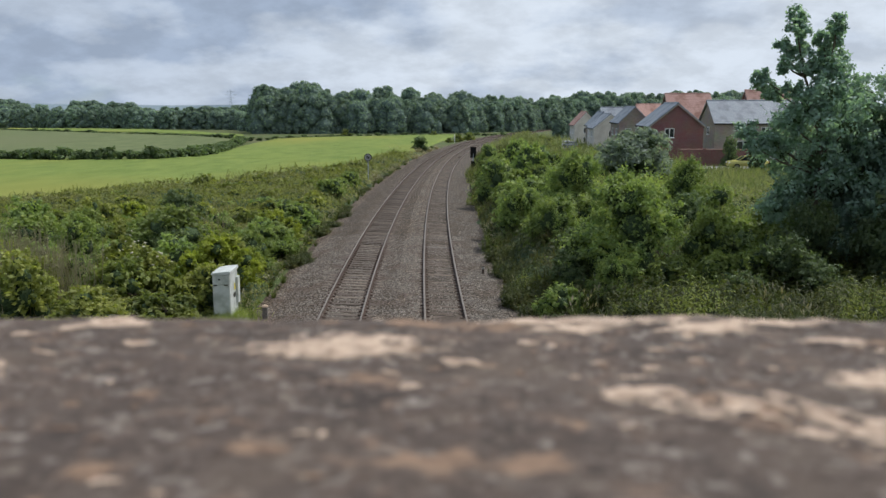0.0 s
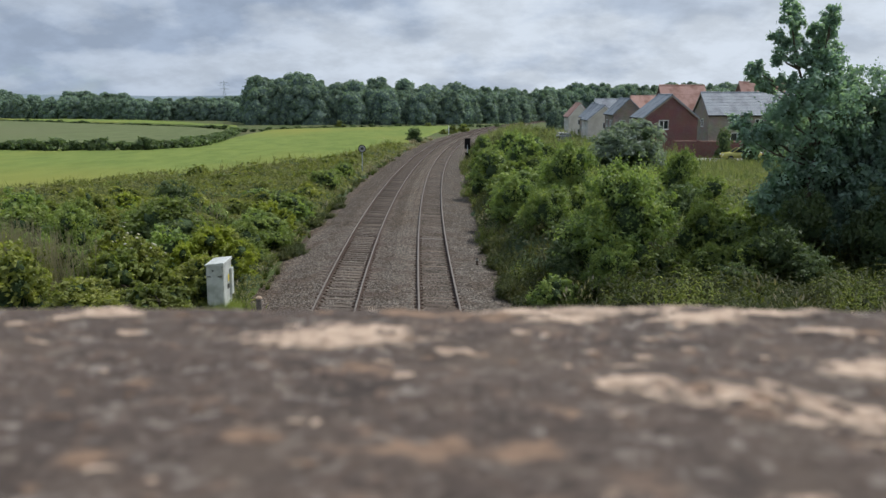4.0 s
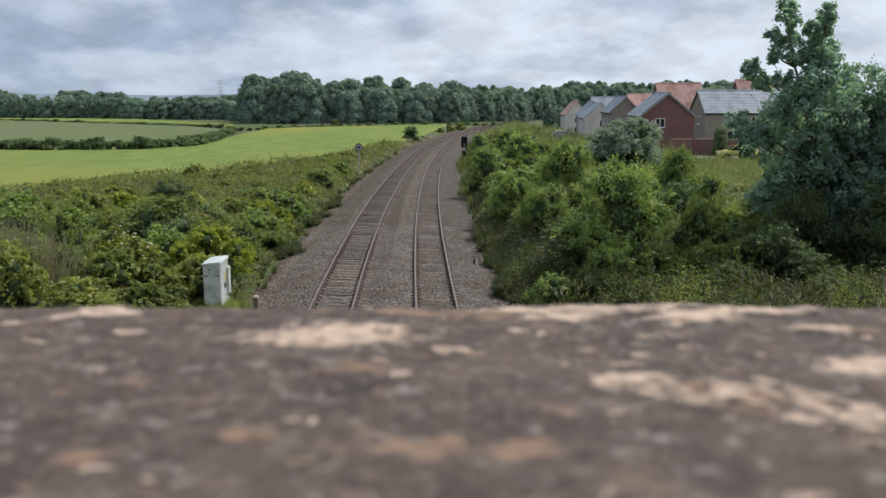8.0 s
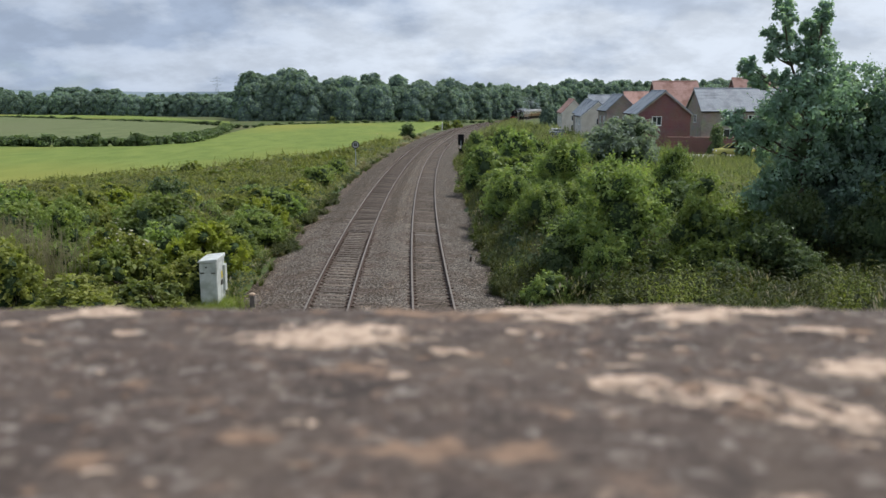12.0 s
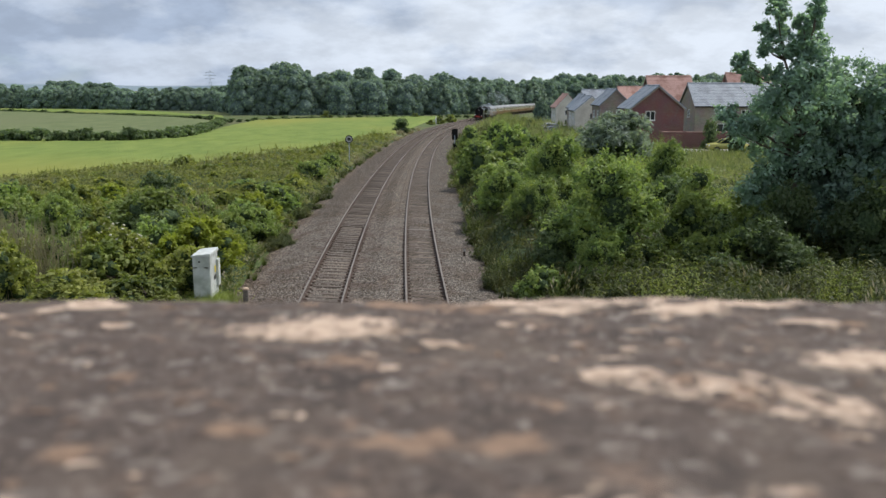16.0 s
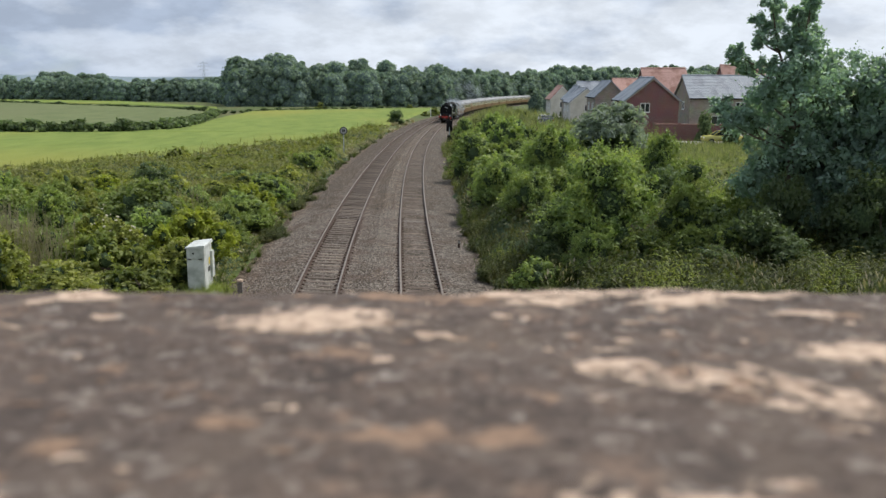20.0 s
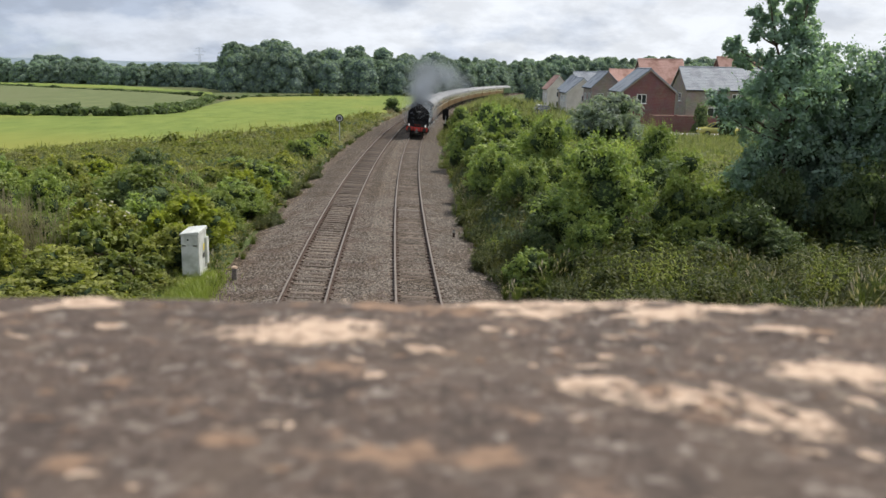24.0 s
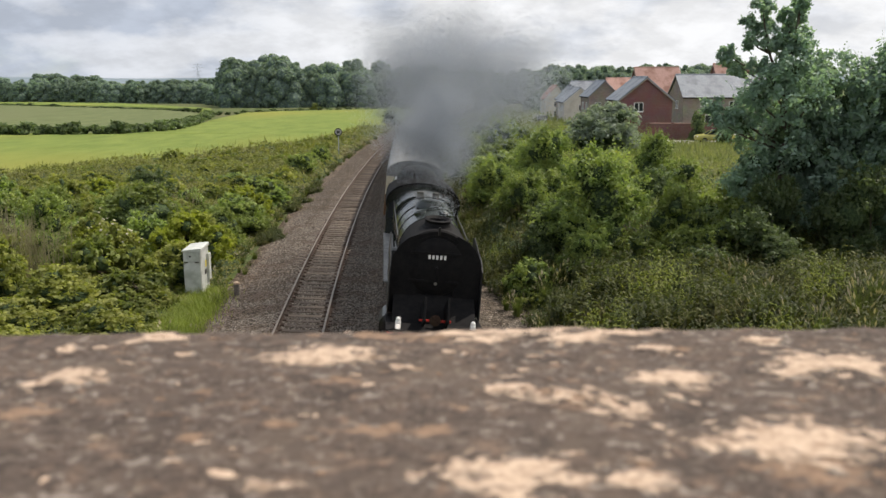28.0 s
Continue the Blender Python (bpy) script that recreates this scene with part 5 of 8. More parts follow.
def build_right_bank():
    for key, x, y, sc, tall, turn in (
        ("bright", 7.3, 33.2, 1.06, 0.98, 20), ("hawthorn_b", 10.6, 33.4, 1.0, 1.15, 70), ("hawthorn_b", 12.6, 36.0, 0.9, 1.0, 130), ("yellow", 4.5, 31.2, 0.75, 0.9, 10), ("bright", 7.7, 48.5, 1.0, 1.02, 140),
        ("bright", 5.6, 41.5, 0.72, 1.0, 250), ("hawthorn_b", 5.3, 60.0, 1.1, 1.15, 200), ("hawthorn", 8.8, 57.0, 1.1, 1.1, 330), ("hawthorn", 5.0, 52.0, 0.7, 0.8, 90),
        ("hawthorn_b", 5.2, 72.0, 1.0, 1.1, 20), ("hawthorn", 5.7, 84.0, 1.0, 1.0, 120), ("hawthorn_b", 6.6, 97.0, 1.0, 1.0, 200), ("hawthorn", 8.2, 110.0, 0.95, 0.9, 310),
        ("hawthorn", 14.4, 50.0, 0.85, 1.25, 40), ("willow", 17.2, 76.0, 1.25, 0.82, 30), ("dark", 12.0, 40.5, 1.0, 1.0, 60), ("hawthorn", 10.6, 44.0, 1.1, 1.0, 160),
        ("leaders", 15.2, 34.5, 1.0, 0.98, 0), ("tall", 17.5, 35.2, 0.9, 1.08, 15), ("tall", 19.5, 34.0, 0.96, 1.06, 77), ("tall", 21.6, 35.5, 1.0, 1.02, 310), ("tall", 16.6, 36.6, 0.72, 1.0, 200), ("dark", 14.4, 33.0, 0.95, 1.25, 200), ("dark", 17.0, 31.2, 1.1, 1.25, 250), ("dark", 20.5, 30.0, 1.2, 1.3, 90), ("tall", 23.6, 35.5, 0.95, 0.95, 140),
        ("dark", 33.0, 98.0, 0.72, 1.65, 0), ("dark", 33.2, 90.0, 0.8, 1.4, 40), ("dark", 35.4, 89.0, 0.9, 1.3, 140), ("hawthorn", 36.8, 87.0, 0.75, 1.2, 240), ("column", 35.0, 80.0, 1.6, 1.15, 120), ("dark", 38.0, 84.0, 1.3, 1.4, 30), ("column", 41.5, 88.0, 1.4, 1.2, 260),
        ("bright", 13.9, 48.0, 0.72, 1.28, 200), ("bramble", 4.6, 34.5, 0.9, 1.0, 0), ("bramble", 4.2, 29.0, 0.6, 0.9, 60), ("bright", 12.5, 60.0, 0.7, 0.75, 60), ("hawthorn_b", 19.0, 52.0, 0.9, 0.8, 90)):
        plant(key, x, y, sc, turn, tall)
    # the thick growth at the foot of the trees
    # dark bushes near x 11.5, y 30 are added to stand for shade
    for key, x, y, sc, tall, turn in (
        ("bright", 6.4, 30.8, 0.5, 0.95, 80), ("hawthorn", 8.4, 30.6, 0.75, 0.85, 10), ("hawthorn_b", 10.2, 31.0, 0.8, 0.9, 190), ("sallow", 4.3, 30.2, 0.95, 0.95, 33), ("hawthorn", 7.2, 28.8, 0.55, 0.7, 140), ("hawthorn", 11.6, 31.0, 0.8, 0.9, 25), ("dark", 10.6, 29.4, 0.7, 0.75, 300), ("dark", 12.7, 30.6, 0.9, 1.0, 120), ("dark", 13.4, 29.6, 0.8, 0.8, 40), 
        ("bramble", 10.4, 27.6, 0.8, 1.1, 10), ("bramble", 12.6, 27.0, 0.85, 1.1, 90), ("bramble", 16.2, 25.8, 0.8, 1.1, 250),
        ("hawthorn", 13.6, 33.6, 0.9, 1.0, 15), ("dark", 11.8, 33.4, 0.8, 0.95, 99), ("hawthorn_b", 15.2, 38.5, 1.0, 1.1, 215), ("hawthorn", 14.2, 44.0, 1.0, 1.05, 275), ("bright", 15.8, 47.5, 0.55, 0.6, 275), ("bramble", 7.4, 29.6, 0.7, 1.0, 10), ("yellow", 5.0, 26.0, 0.45, 0.8, 70), ("dark", 5.0, 32.6, 0.7, 1.1, 15), ("dark", 5.7, 34.6, 0.85, 1.1, 95)):
        plant(key, x, y, sc, turn, tall)
    rnd = random.Random(17)
    for off, y0, y1, gap, sc in ((5.3, 43, 120, 4.2, 1.0), (8.3, 41, 112, 5.0, 1.15), (12.0, 47, 100, 6.0, 1.05), (16.5, 52, 84, 7.0, 0.85)):
        y = y0
        while y < y1:
            near = 1.0 - 0.3 * smoothstep(70, 115, y)
            low = 0.7 if off > 16 else 1.0
            plant(rnd.choice(("hawthorn", "hawthorn_b", "bright", "hawthorn_b") if off < 10 else ("hawthorn", "hawthorn_b", "bramble", "dark")), line_at(y)[0] + off + rnd.uniform(-0.6, 0.6), y, sc * near * rnd.uniform(0.78, 1.1), rnd.uniform(0, 360), rnd.uniform(0.75, 1.05) * low)
            y += gap * rnd.uniform(0.75, 1.25)
    for _ in range(56):
        y = random.uniform(46, 82)
        x = line_at(y)[0] + random.uniform(13, 27 - 0.3 * max(0.0, y - 60))
        open_view = 0.4 if y > 58 and x > 0.24 * y else 1.0
        plant(random.choice(("sallow", "thorn", "sallow", "bramble")), x, y, random.uniform(1.0, 1.5) * (0.5 + 0.5 * open_view), None, random.uniform(0.6, 1.0) * open_view)
    for _ in range(22):
        y = random.uniform(70, 90)
        plant(random.choice(("sallow", "thorn", "hawthorn_b", "scrub")), line_at(y)[0] + random.uniform(14, 27), y, random.uniform(0.6, 0.9), None, random.uniform(0.2, 0.35))
    for _ in range(12):
        y = random.uniform(56, 82)
        x = line_at(y)[0] + random.uniform(14, 26)
        plant(random.choice(("bramble", "scrub", "bramble")), x, y, random.uniform(0.6, 0.9), None, random.uniform(0.6, 0.95))
    for _ in range(20):
        y = random.uniform(112, 230)
        x = line_at(y)[0] + random.uniform(5, 12)
        plant(random.choice(("far_bush", "scrub", "far_bush")), x, y, random.uniform(0.45, 0.9), None, random.uniform(0.5, 0.9))
    for key, x, y, sc in (("wood_b", 31.0, 228.0, 0.42), ("wood_c", 33.8, 236.0, 0.42), ("wood_a", 36.5, 244.0, 0.36)):
        plant(key, x, y, sc, x * 40.0, 0.95, sink=0.6, label="small leafy tree in the meadow beyond the houses")
    rnd = random.Random(71)
    for _ in range(70):
        y = rnd.uniform(104, 215)
        x = line_at(y)[0] + rnd.uniform(9, 14 + 0.035 * (y - 100))
        plant(rnd.choice(("far_bush", "scrub", "bramble", "far_bush", "thorn")), x, y, rnd.uniform(0.5, 1.0), rnd.uniform(0, 360), rnd.uniform(0.4, 0.8))


def field_edge(y):
    pts = ((0, -20), (40, -27.5), (66, -35.0), (78, -28.2), (84.5, -24.0), (93, -19.0), (107, -15.2), (122, -11.2), (148, -8.2), (300, 0))
    for (a, b), (c, d) in zip(pts, pts[1:]):
        if y <= c:
            return b + (d - b) * (y - a) / (c - a)
    return 0


def build_left_bank():
    for key, x, y, sc, tall, turn in (
        ("dark", -14.3, 46.0, 1.05, 1.0, 30), ("hawthorn", -17.0, 39.0, 0.95, 0.95, 100), ("hawthorn_b", -19.5, 41.0, 0.9, 1.0, 10), ("yellow", -10.2, 34.0, 0.95, 1.1, 60), ("yellow", -10.9, 30.6, 0.6, 0.7, 200),
        ("hawthorn_b", -9.3, 40.5, 0.85, 0.85, 300), ("hawthorn", -9.6, 46.0, 0.8, 0.75, 210), ("bright", -10.3, 50.5, 0.5, 0.55, 170), ("hawthorn_b", -9.4, 57.0, 0.75, 0.75, 20), ("hawthorn", -10.0, 64.0, 0.7, 0.6, 70),
        ("hawthorn_b", -13.2, 33.5, 0.75, 0.7, 80), ("hawthorn", -15.2, 34.0, 0.75, 0.75, 10), ("dark", -12.8, 39.5, 0.8, 0.8, 140), ("hawthorn", -14.8, 41.5, 0.85, 0.85, 190), ("hawthorn_b", -20.8, 36.0, 0.8, 0.8, 230),
        ("bright", -16.2, 36.8, 0.45, 0.5, 90), ("dark", -10.4, 53.5, 0.55, 0.6, 10), ("hawthorn_b", -12.4, 47.8, 0.7, 0.7, 10), ("hawthorn", -23.5, 43.0, 0.9, 0.85, 300)):
        plant(key, x, y, sc, turn, tall)
    plant("elder", -12.0, 33.6, 0.95, 40, 1.0)
    plant("elder", -13.6, 35.4, 0.85, 150, 1.15)
    rnd = random.Random(29)
    y = 44.0
    while y < 100:
        plant(rnd.choice(("hawthorn_b", "thorn", "thorn", "sallow", "hawthorn")), line_at(y)[0] - rnd.uniform(8.7, 10.0), y, rnd.uniform(0.8, 1.15) * (1 - 0.25 * smoothstep(70, 95, y)), rnd.uniform(0, 360), rnd.uniform(0.6, 0.85))
        y += rnd.uniform(1.7, 2.8)
    for _ in range(125):
        y = rnd.uniform(52, 112)
        x = rnd.uniform(max(field_edge(y) + 1.5, -14 - y * 0.4), line_at(y)[0] - 9.5)
        plant(rnd.choice(("scrub", "scrub", "bramble", "thorn", "far_bush")), x, y, rnd.uniform(0.6, 1.05), rnd.uniform(0, 360), rnd.uniform(0.5, 0.85))
    y = 21.5
    while y < 72:
        e = 8.9 + rnd.uniform(0, 0.8)
        while True:
            x = line_at(y)[0] - e
            if x < max(field_edge(y) + 1.0, -11.5 - y * 0.43):
                break
            low = 0.62 if y < 27 else 0.95 - 0.42 * smoothstep(46, 70, y)
            plant(rnd.choice(("thorn", "thorn", "sallow", "bramble", "thorn", "sallow", "yellow", "scrub" if y > 40 else "thorn", "hawthorn_b" if 33 < y < 50 else "thorn", "thorn" if y > 34 else "bramble")), x + rnd.uniform(-0.5, 0.5), y + rnd.uniform(-0.7, 0.7), rnd.uniform(0.9, 1.6) * (1 if y < 50 else 0.75), rnd.uniform(0, 360), rnd.uniform(0.75, 1.1) * low)
            e += rnd.uniform(2.2, 3.6) * (1.0 if y < 45 else 1.25)
        y += 2.6 if y < 45 else 3.4
    # bushes beside the line further on
    for key, x, y, sc, tall in (("dark", -4.6, 172.0, 1.25, 0.8), ("hawthorn", -7.9, 141.0, 0.55, 0.7), ("far_bush", 4.2, 232.0, 1.0, 1.0), ("far_bush", 7.5, 242.0, 1.1, 1.1), ("far_bush", 1.6, 224.0, 0.8, 0.8),
                                ("far_bush", -3.0, 282.0, 0.9, 0.9), ("far_bush", -31.0, 272.0, 1.2, 1.0)):
        plant(key, x, y, sc, None, tall)


def build_hedges():
    line = [(-68, 131), (-56, 128.5), (-45, 131), (-41, 138), (-40.5, 146), (-42, 165), (-47, 192), (-53, 226)]
    for (ax, ay), (bx, by) in zip([(-150, 133)] + line, line):
        n = max(1, int(math.hypot(bx - ax, by - ay) / 1.6))
        for i in range(n):
            f = i / n
            big = 1.0 if ay < 150 else 0.8
            plant("hedge", ax + (bx - ax) * f + random.uniform(-0.4, 0.4), ay + (by - ay) * f, random.uniform(0.8, 1.1) * big, None, random.uniform(0.7, 1.0), group="field hedge")
    for (ax, ay), (bx, by) in (((-52, 232), (-30, 273)), ((-30, 273), (2, 290)), ((2, 290), (24, 300)), ((-215, 398), (-62, 258))):
        n = int(math.hypot(bx - ax, by - ay) / 3.2)
        for i in range(n):
            f = i / n
            plant("hedge", ax + (bx - ax) * f, ay + (by - ay) * f + random.uniform(-0.6, 0.6), random.uniform(0.6, 1.0), None, random.uniform(0.4, 0.7), group="field hedge")


def build_woods():
    rnd = random.Random(8)

    def row(x0, y0, x1, y1, gap, h0, h1, wide=1.0):
        n = int(math.hypot(x1 - x0, y1 - y0) / gap)
        for i in range(n + 1):
            f = i / max(1, n)
            x, y = x0 + (x1 - x0) * f + rnd.uniform(-1.5, 1.5), y0 + (y1 - y0) * f + rnd.uniform(-3, 3)
            h = (h0 + (h1 - h0) * f) * rnd.uniform(0.92, 1.06)
            key = rnd.choice(("wood_a", "wood_b", "wood_c"))
            base = {"wood_a": 17.5, "wood_b": 16.0, "wood_c": 15.0}[key]
            sc = h / base
            plant(key, x, y, sc * wide, rnd.uniform(0, 360), 1.0 / wide, sink=2.0, group="edge of the wood")

    row(-65, 318, 4, 332, 5.5, 17.5, 14.0)
    row(6, 333, 34, 372, 6.0, 14.0, 15.5)
    row(-68, 334, 10, 350, 7.0, 21.5, 16.5)
    row(12, 354, 60, 424, 7.5, 16.0, 17.0)
    row(-72, 352, 20, 366, 11.0, 23.0, 18.0)
    row(70, 436, 190, 470, 8.0, 17.0, 18.0)
    row(30, 420, 120, 475, 7.5, 17.5, 19.0)
    row(60, 462, 230, 520, 8.5, 21.0, 22.0)
    row(75, 458, 210, 492, 13.0, 20.0, 21.0)
    row(-250, 456, -95, 400, 6.0, 13.0, 11.5, 1.15)
    row(-92, 398, -72, 345, 5.0, 10.0, 10.0, 1.2)
    row(-270, 486, -110, 452, 8.0, 15.0, 13.0, 1.15)
    # the wood on the rise behind, a clump at its end and the trees below the pylon
    row(-398, 930, -338, 930, 9.0, 21.0, 20.0, 1.3)
    row(-412, 800, -388, 800, 7.0, 23.0, 19.0, 1.2)
    row(-328, 700, -327, 700, 5.0, 17.0, 17.0, 0.8)
    row(-270, 960, -222, 960, 9.0, 14.5, 16.0, 1.5)
    row(-330, 900, -275, 950, 14.0, 9.0, 10.0, 1.8)


def thicket(name, label, bounds, inside, height, patches, material, seed, grid=0.7, upright=0.0):
    """Unbroken low growth: a dark mass, coloured as shade, under a skin of loose leaves. patches: rows of y from, y to,
    leaves a square metre, leaf size, length.
    """
    rng = np.random.default_rng(seed)
    x0, x1, y0, y1 = bounds
    nx, ny = int((x1 - x0) / grid), int((y1 - y0) / grid)
    verts, faces = [], []
    ok = np.zeros((ny + 1, nx + 1), bool)
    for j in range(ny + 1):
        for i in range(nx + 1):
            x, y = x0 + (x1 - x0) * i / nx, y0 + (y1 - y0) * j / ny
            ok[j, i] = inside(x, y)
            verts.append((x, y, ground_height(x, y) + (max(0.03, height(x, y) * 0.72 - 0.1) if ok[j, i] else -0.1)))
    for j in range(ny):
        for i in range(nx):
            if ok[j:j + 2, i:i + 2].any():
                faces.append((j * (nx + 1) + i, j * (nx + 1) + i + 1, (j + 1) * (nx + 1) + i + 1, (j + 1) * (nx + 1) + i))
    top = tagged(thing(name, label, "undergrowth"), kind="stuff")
    # sheet below the leaves, coloured dark so that gaps show as shade
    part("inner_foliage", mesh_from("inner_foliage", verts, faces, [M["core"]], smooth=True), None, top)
    out = []
    for ya, yb, density, size, long in patches:
        n = int((x1 - x0) * (yb - ya) * density)
        xs, ys = rng.uniform(x0, x1, n), rng.uniform(ya, yb, n)
        keep = [k for k in range(n) if inside(xs[k], ys[k])]
        n = len(keep)
        p, nr = np.zeros((n, 3)), np.zeros((n, 3))
        for q, k in enumerate(keep):
            x, y = xs[k], ys[k]
            h = height(x, y)
            gx, gy = (height(x + 0.15, y) - h) / 0.15, (height(x, y + 0.15) - h) / 0.15
            p[q] = (x, y, ground_height(x, y) + h * (1 - 0.42 * rng.random() ** 2) + 0.02)
            nr[q] = (-gx, -gy, 1.0)
        nr /= np.linalg.norm(nr, axis=1)[:, None]
        nr = nr + rng.normal(scale=0.45, size=(n, 3)) + np.array([0, -0.2, 0.1])
        nr /= np.linalg.norm(nr, axis=1)[:, None]
        t = np.cross(nr, rng.normal(size=(n, 3)))
        t /= np.linalg.norm(t, axis=1)[:, None]
        blade = rng.random(n) < upright
        lean = np.stack([rng.normal(scale=0.35, size=n), rng.normal(scale=0.35, size=n), np.ones(n)], 1)
        t[blade] = lean[blade] / np.linalg.norm(lean[blade], axis=1)[:, None]
        b = np.cross(nr, t)
        s = size * rng.uniform(0.6, 1.4, n)
        a = t * (s * long * np.where(blade, 2.2, 1.0) / 2)[:, None]
        c = b * (s * np.where(blade, 0.35, 1.0) / 2)[:, None]
        p[blade] += a[blade] * 0.6
        mid = nr * (s * 0.12)[:, None]
        out.append(np.stack([p - a, p + c + mid, p + a, p - c + mid], 1).reshape(-1, 3))
    v = np.concatenate(out)
    part("leaves", quads_mesh("leaves", v, len(v) // 4, [M[material]]), None, top)
    return top


def domes(x, y, cell, seed):
    """Rounded humps of mixed size, packed like clumps of growth: 0 between them, up to 1 on top."""
    h = 0.0
    ix, iy = math.floor(x / cell), math.floor(y / cell)
    for a in (-1, 0, 1):
        for b in (-1, 0, 1):
            q = math.sin((ix + a) * 127.1 + (iy + b) * 311.7 + seed * 74.7) * 43758.5453
            f1 = q - math.floor(q)
            q = math.sin((ix + a) * 269.5 + (iy + b) * 183.3 + seed * 31.1) * 43758.5453
            f2 = q - math.floor(q)
            f3 = (f1 * 7.31 + f2 * 3.17) % 1.0
            cx, cy, r = (ix + a + f1) * cell, (iy + b + f2) * cell, cell * (0.5 + 0.45 * f3)
            d = ((x - cx) ** 2 + (y - cy) ** 2) / (r * r)
            if d < 1:
                h = max(h, (0.5 + 0.5 * f3) * math.sqrt(1 - d))
    return h


def build_undergrowth():
    def left_in(x, y):
        e = x - line_at(y)[0]
        return e < -7.6 + 0.7 * noise.noise((y * 0.35, 0, 1)) + 0.5 * noise.noise((y * 1.3, 0, 4)) and x > max(field_edge(y) + 0.6 * noise.noise((y * 0.5, 2, 2)), -14 - y * 0.47)

    def left_h(x, y):
        e = -7.15 - (x - line_at(y)[0])
        near = 1 - smoothstep(46, 74, y)
        h = 0.15 + (0.85 - 0.45 * near) * domes(x, y, 2.7, 1) + 0.35 * domes(x, y, 1.15, 2)
        h *= 1 - 0.4 * near
        h += 0.25 * smoothstep(3, 9, e) * near * smoothstep(24, 36, y)
        return max(0.12, h * (0.3 + 0.7 * smoothstep(0.0, 1.6, e)))

    thicket("left_bank_undergrowth", "tangled brambles, nettles and weeds on the railway bank", (-56, 0, 15, 150), left_in, left_h,
            ((15, 34, 95, 0.085, 1.7), (34, 52, 55, 0.11, 1.7), (52, 80, 34, 0.15, 1.9), (80, 150, 14, 0.21, 2.2)), "thicket", 21, grid=0.5, upright=0.12)

    def right_in(x, y):
        e = x - line_at(y)[0]
        return e > 2.95 + 0.75 * smoothstep(31, 23, y) + 0.5 * noise.noise((y * 0.35, 5, 1)) and x < 13 + (y - 19) * 0.55 and not (y > 91 and x > 21)

    def right_h(x, y):
        e = x - line_at(y)[0] - 2.85 - 0.75 * smoothstep(31, 23, y)
        h = 0.2 + 1.05 * domes(x, y, 2.6, 5) + 0.5 * domes(x, y, 1.05, 6) + 0.5 * smoothstep(30, 50, y) * domes(x, y, 4.0, 7)
        h *= 1 - 0.62 * smoothstep(56, 84, y)
        h *= 0.5 + 0.5 * smoothstep(29, 34, y)
        h *= 1 - 0.7 * smoothstep(12, 18, x) * smoothstep(54, 70, y)
        return max(0.1, h * (0.3 + 0.7 * smoothstep(0.0, 1.6, e)))

    def open_slope(x, y):
        return y > 37 + noise.noise((x * 0.4, y * 0.4, 6)) and x - line_at(y)[0] > 8.6 + noise.noise((x * 0.5, y * 0.3, 2))

    thicket("open_slope_herbs", "pale green willowherb and tall herbs on the open slope", (8, 44, 36, 92), lambda x, y: right_in(x, y) and open_slope(x, y), lambda x, y: right_h(x, y) + 0.15,
            ((36, 56, 62, 0.11, 2.0), (56, 92, 30, 0.19, 1.8)), "herbs", 27, grid=0.6, upright=0.5)
    def meadow_in(x, y):
        e = x - line_at(y)[0]
        return 4.0 + noise.noise((y * 0.2, 3, 1)) < e < 27 - 0.05 * (y - 95) and x < 27.5

    def meadow_h(x, y):
        return (0.2 + 0.35 * domes(x, y, 3.2, 9) + 0.2 * domes(x, y, 1.4, 4)) * (1 - 0.5 * smoothstep(130, 200, y))

    thicket("meadow_growth", "pale green meadow grass and flowering herbs beside the curve", (4, 44, 92, 300), meadow_in, meadow_h,
            ((92, 150, 6.0, 0.34, 1.7), (150, 300, 2.6, 0.5, 1.7)), "herbs", 31, grid=1.6, upright=0.35)
    thicket("right_bank_undergrowth", "dark green nettles, long grass and brambles on the bank", (2, 44, 15, 160), lambda x, y: right_in(x, y) and not (open_slope(x, y) and y < 92), right_h,
            ((15, 32, 75, 0.085, 2.0), (32, 50, 60, 0.115, 2.0), (50, 92, 26, 0.16, 2.0), (92, 160, 12, 0.23, 2.2)), "weeds", 22, grid=0.5, upright=0.45)


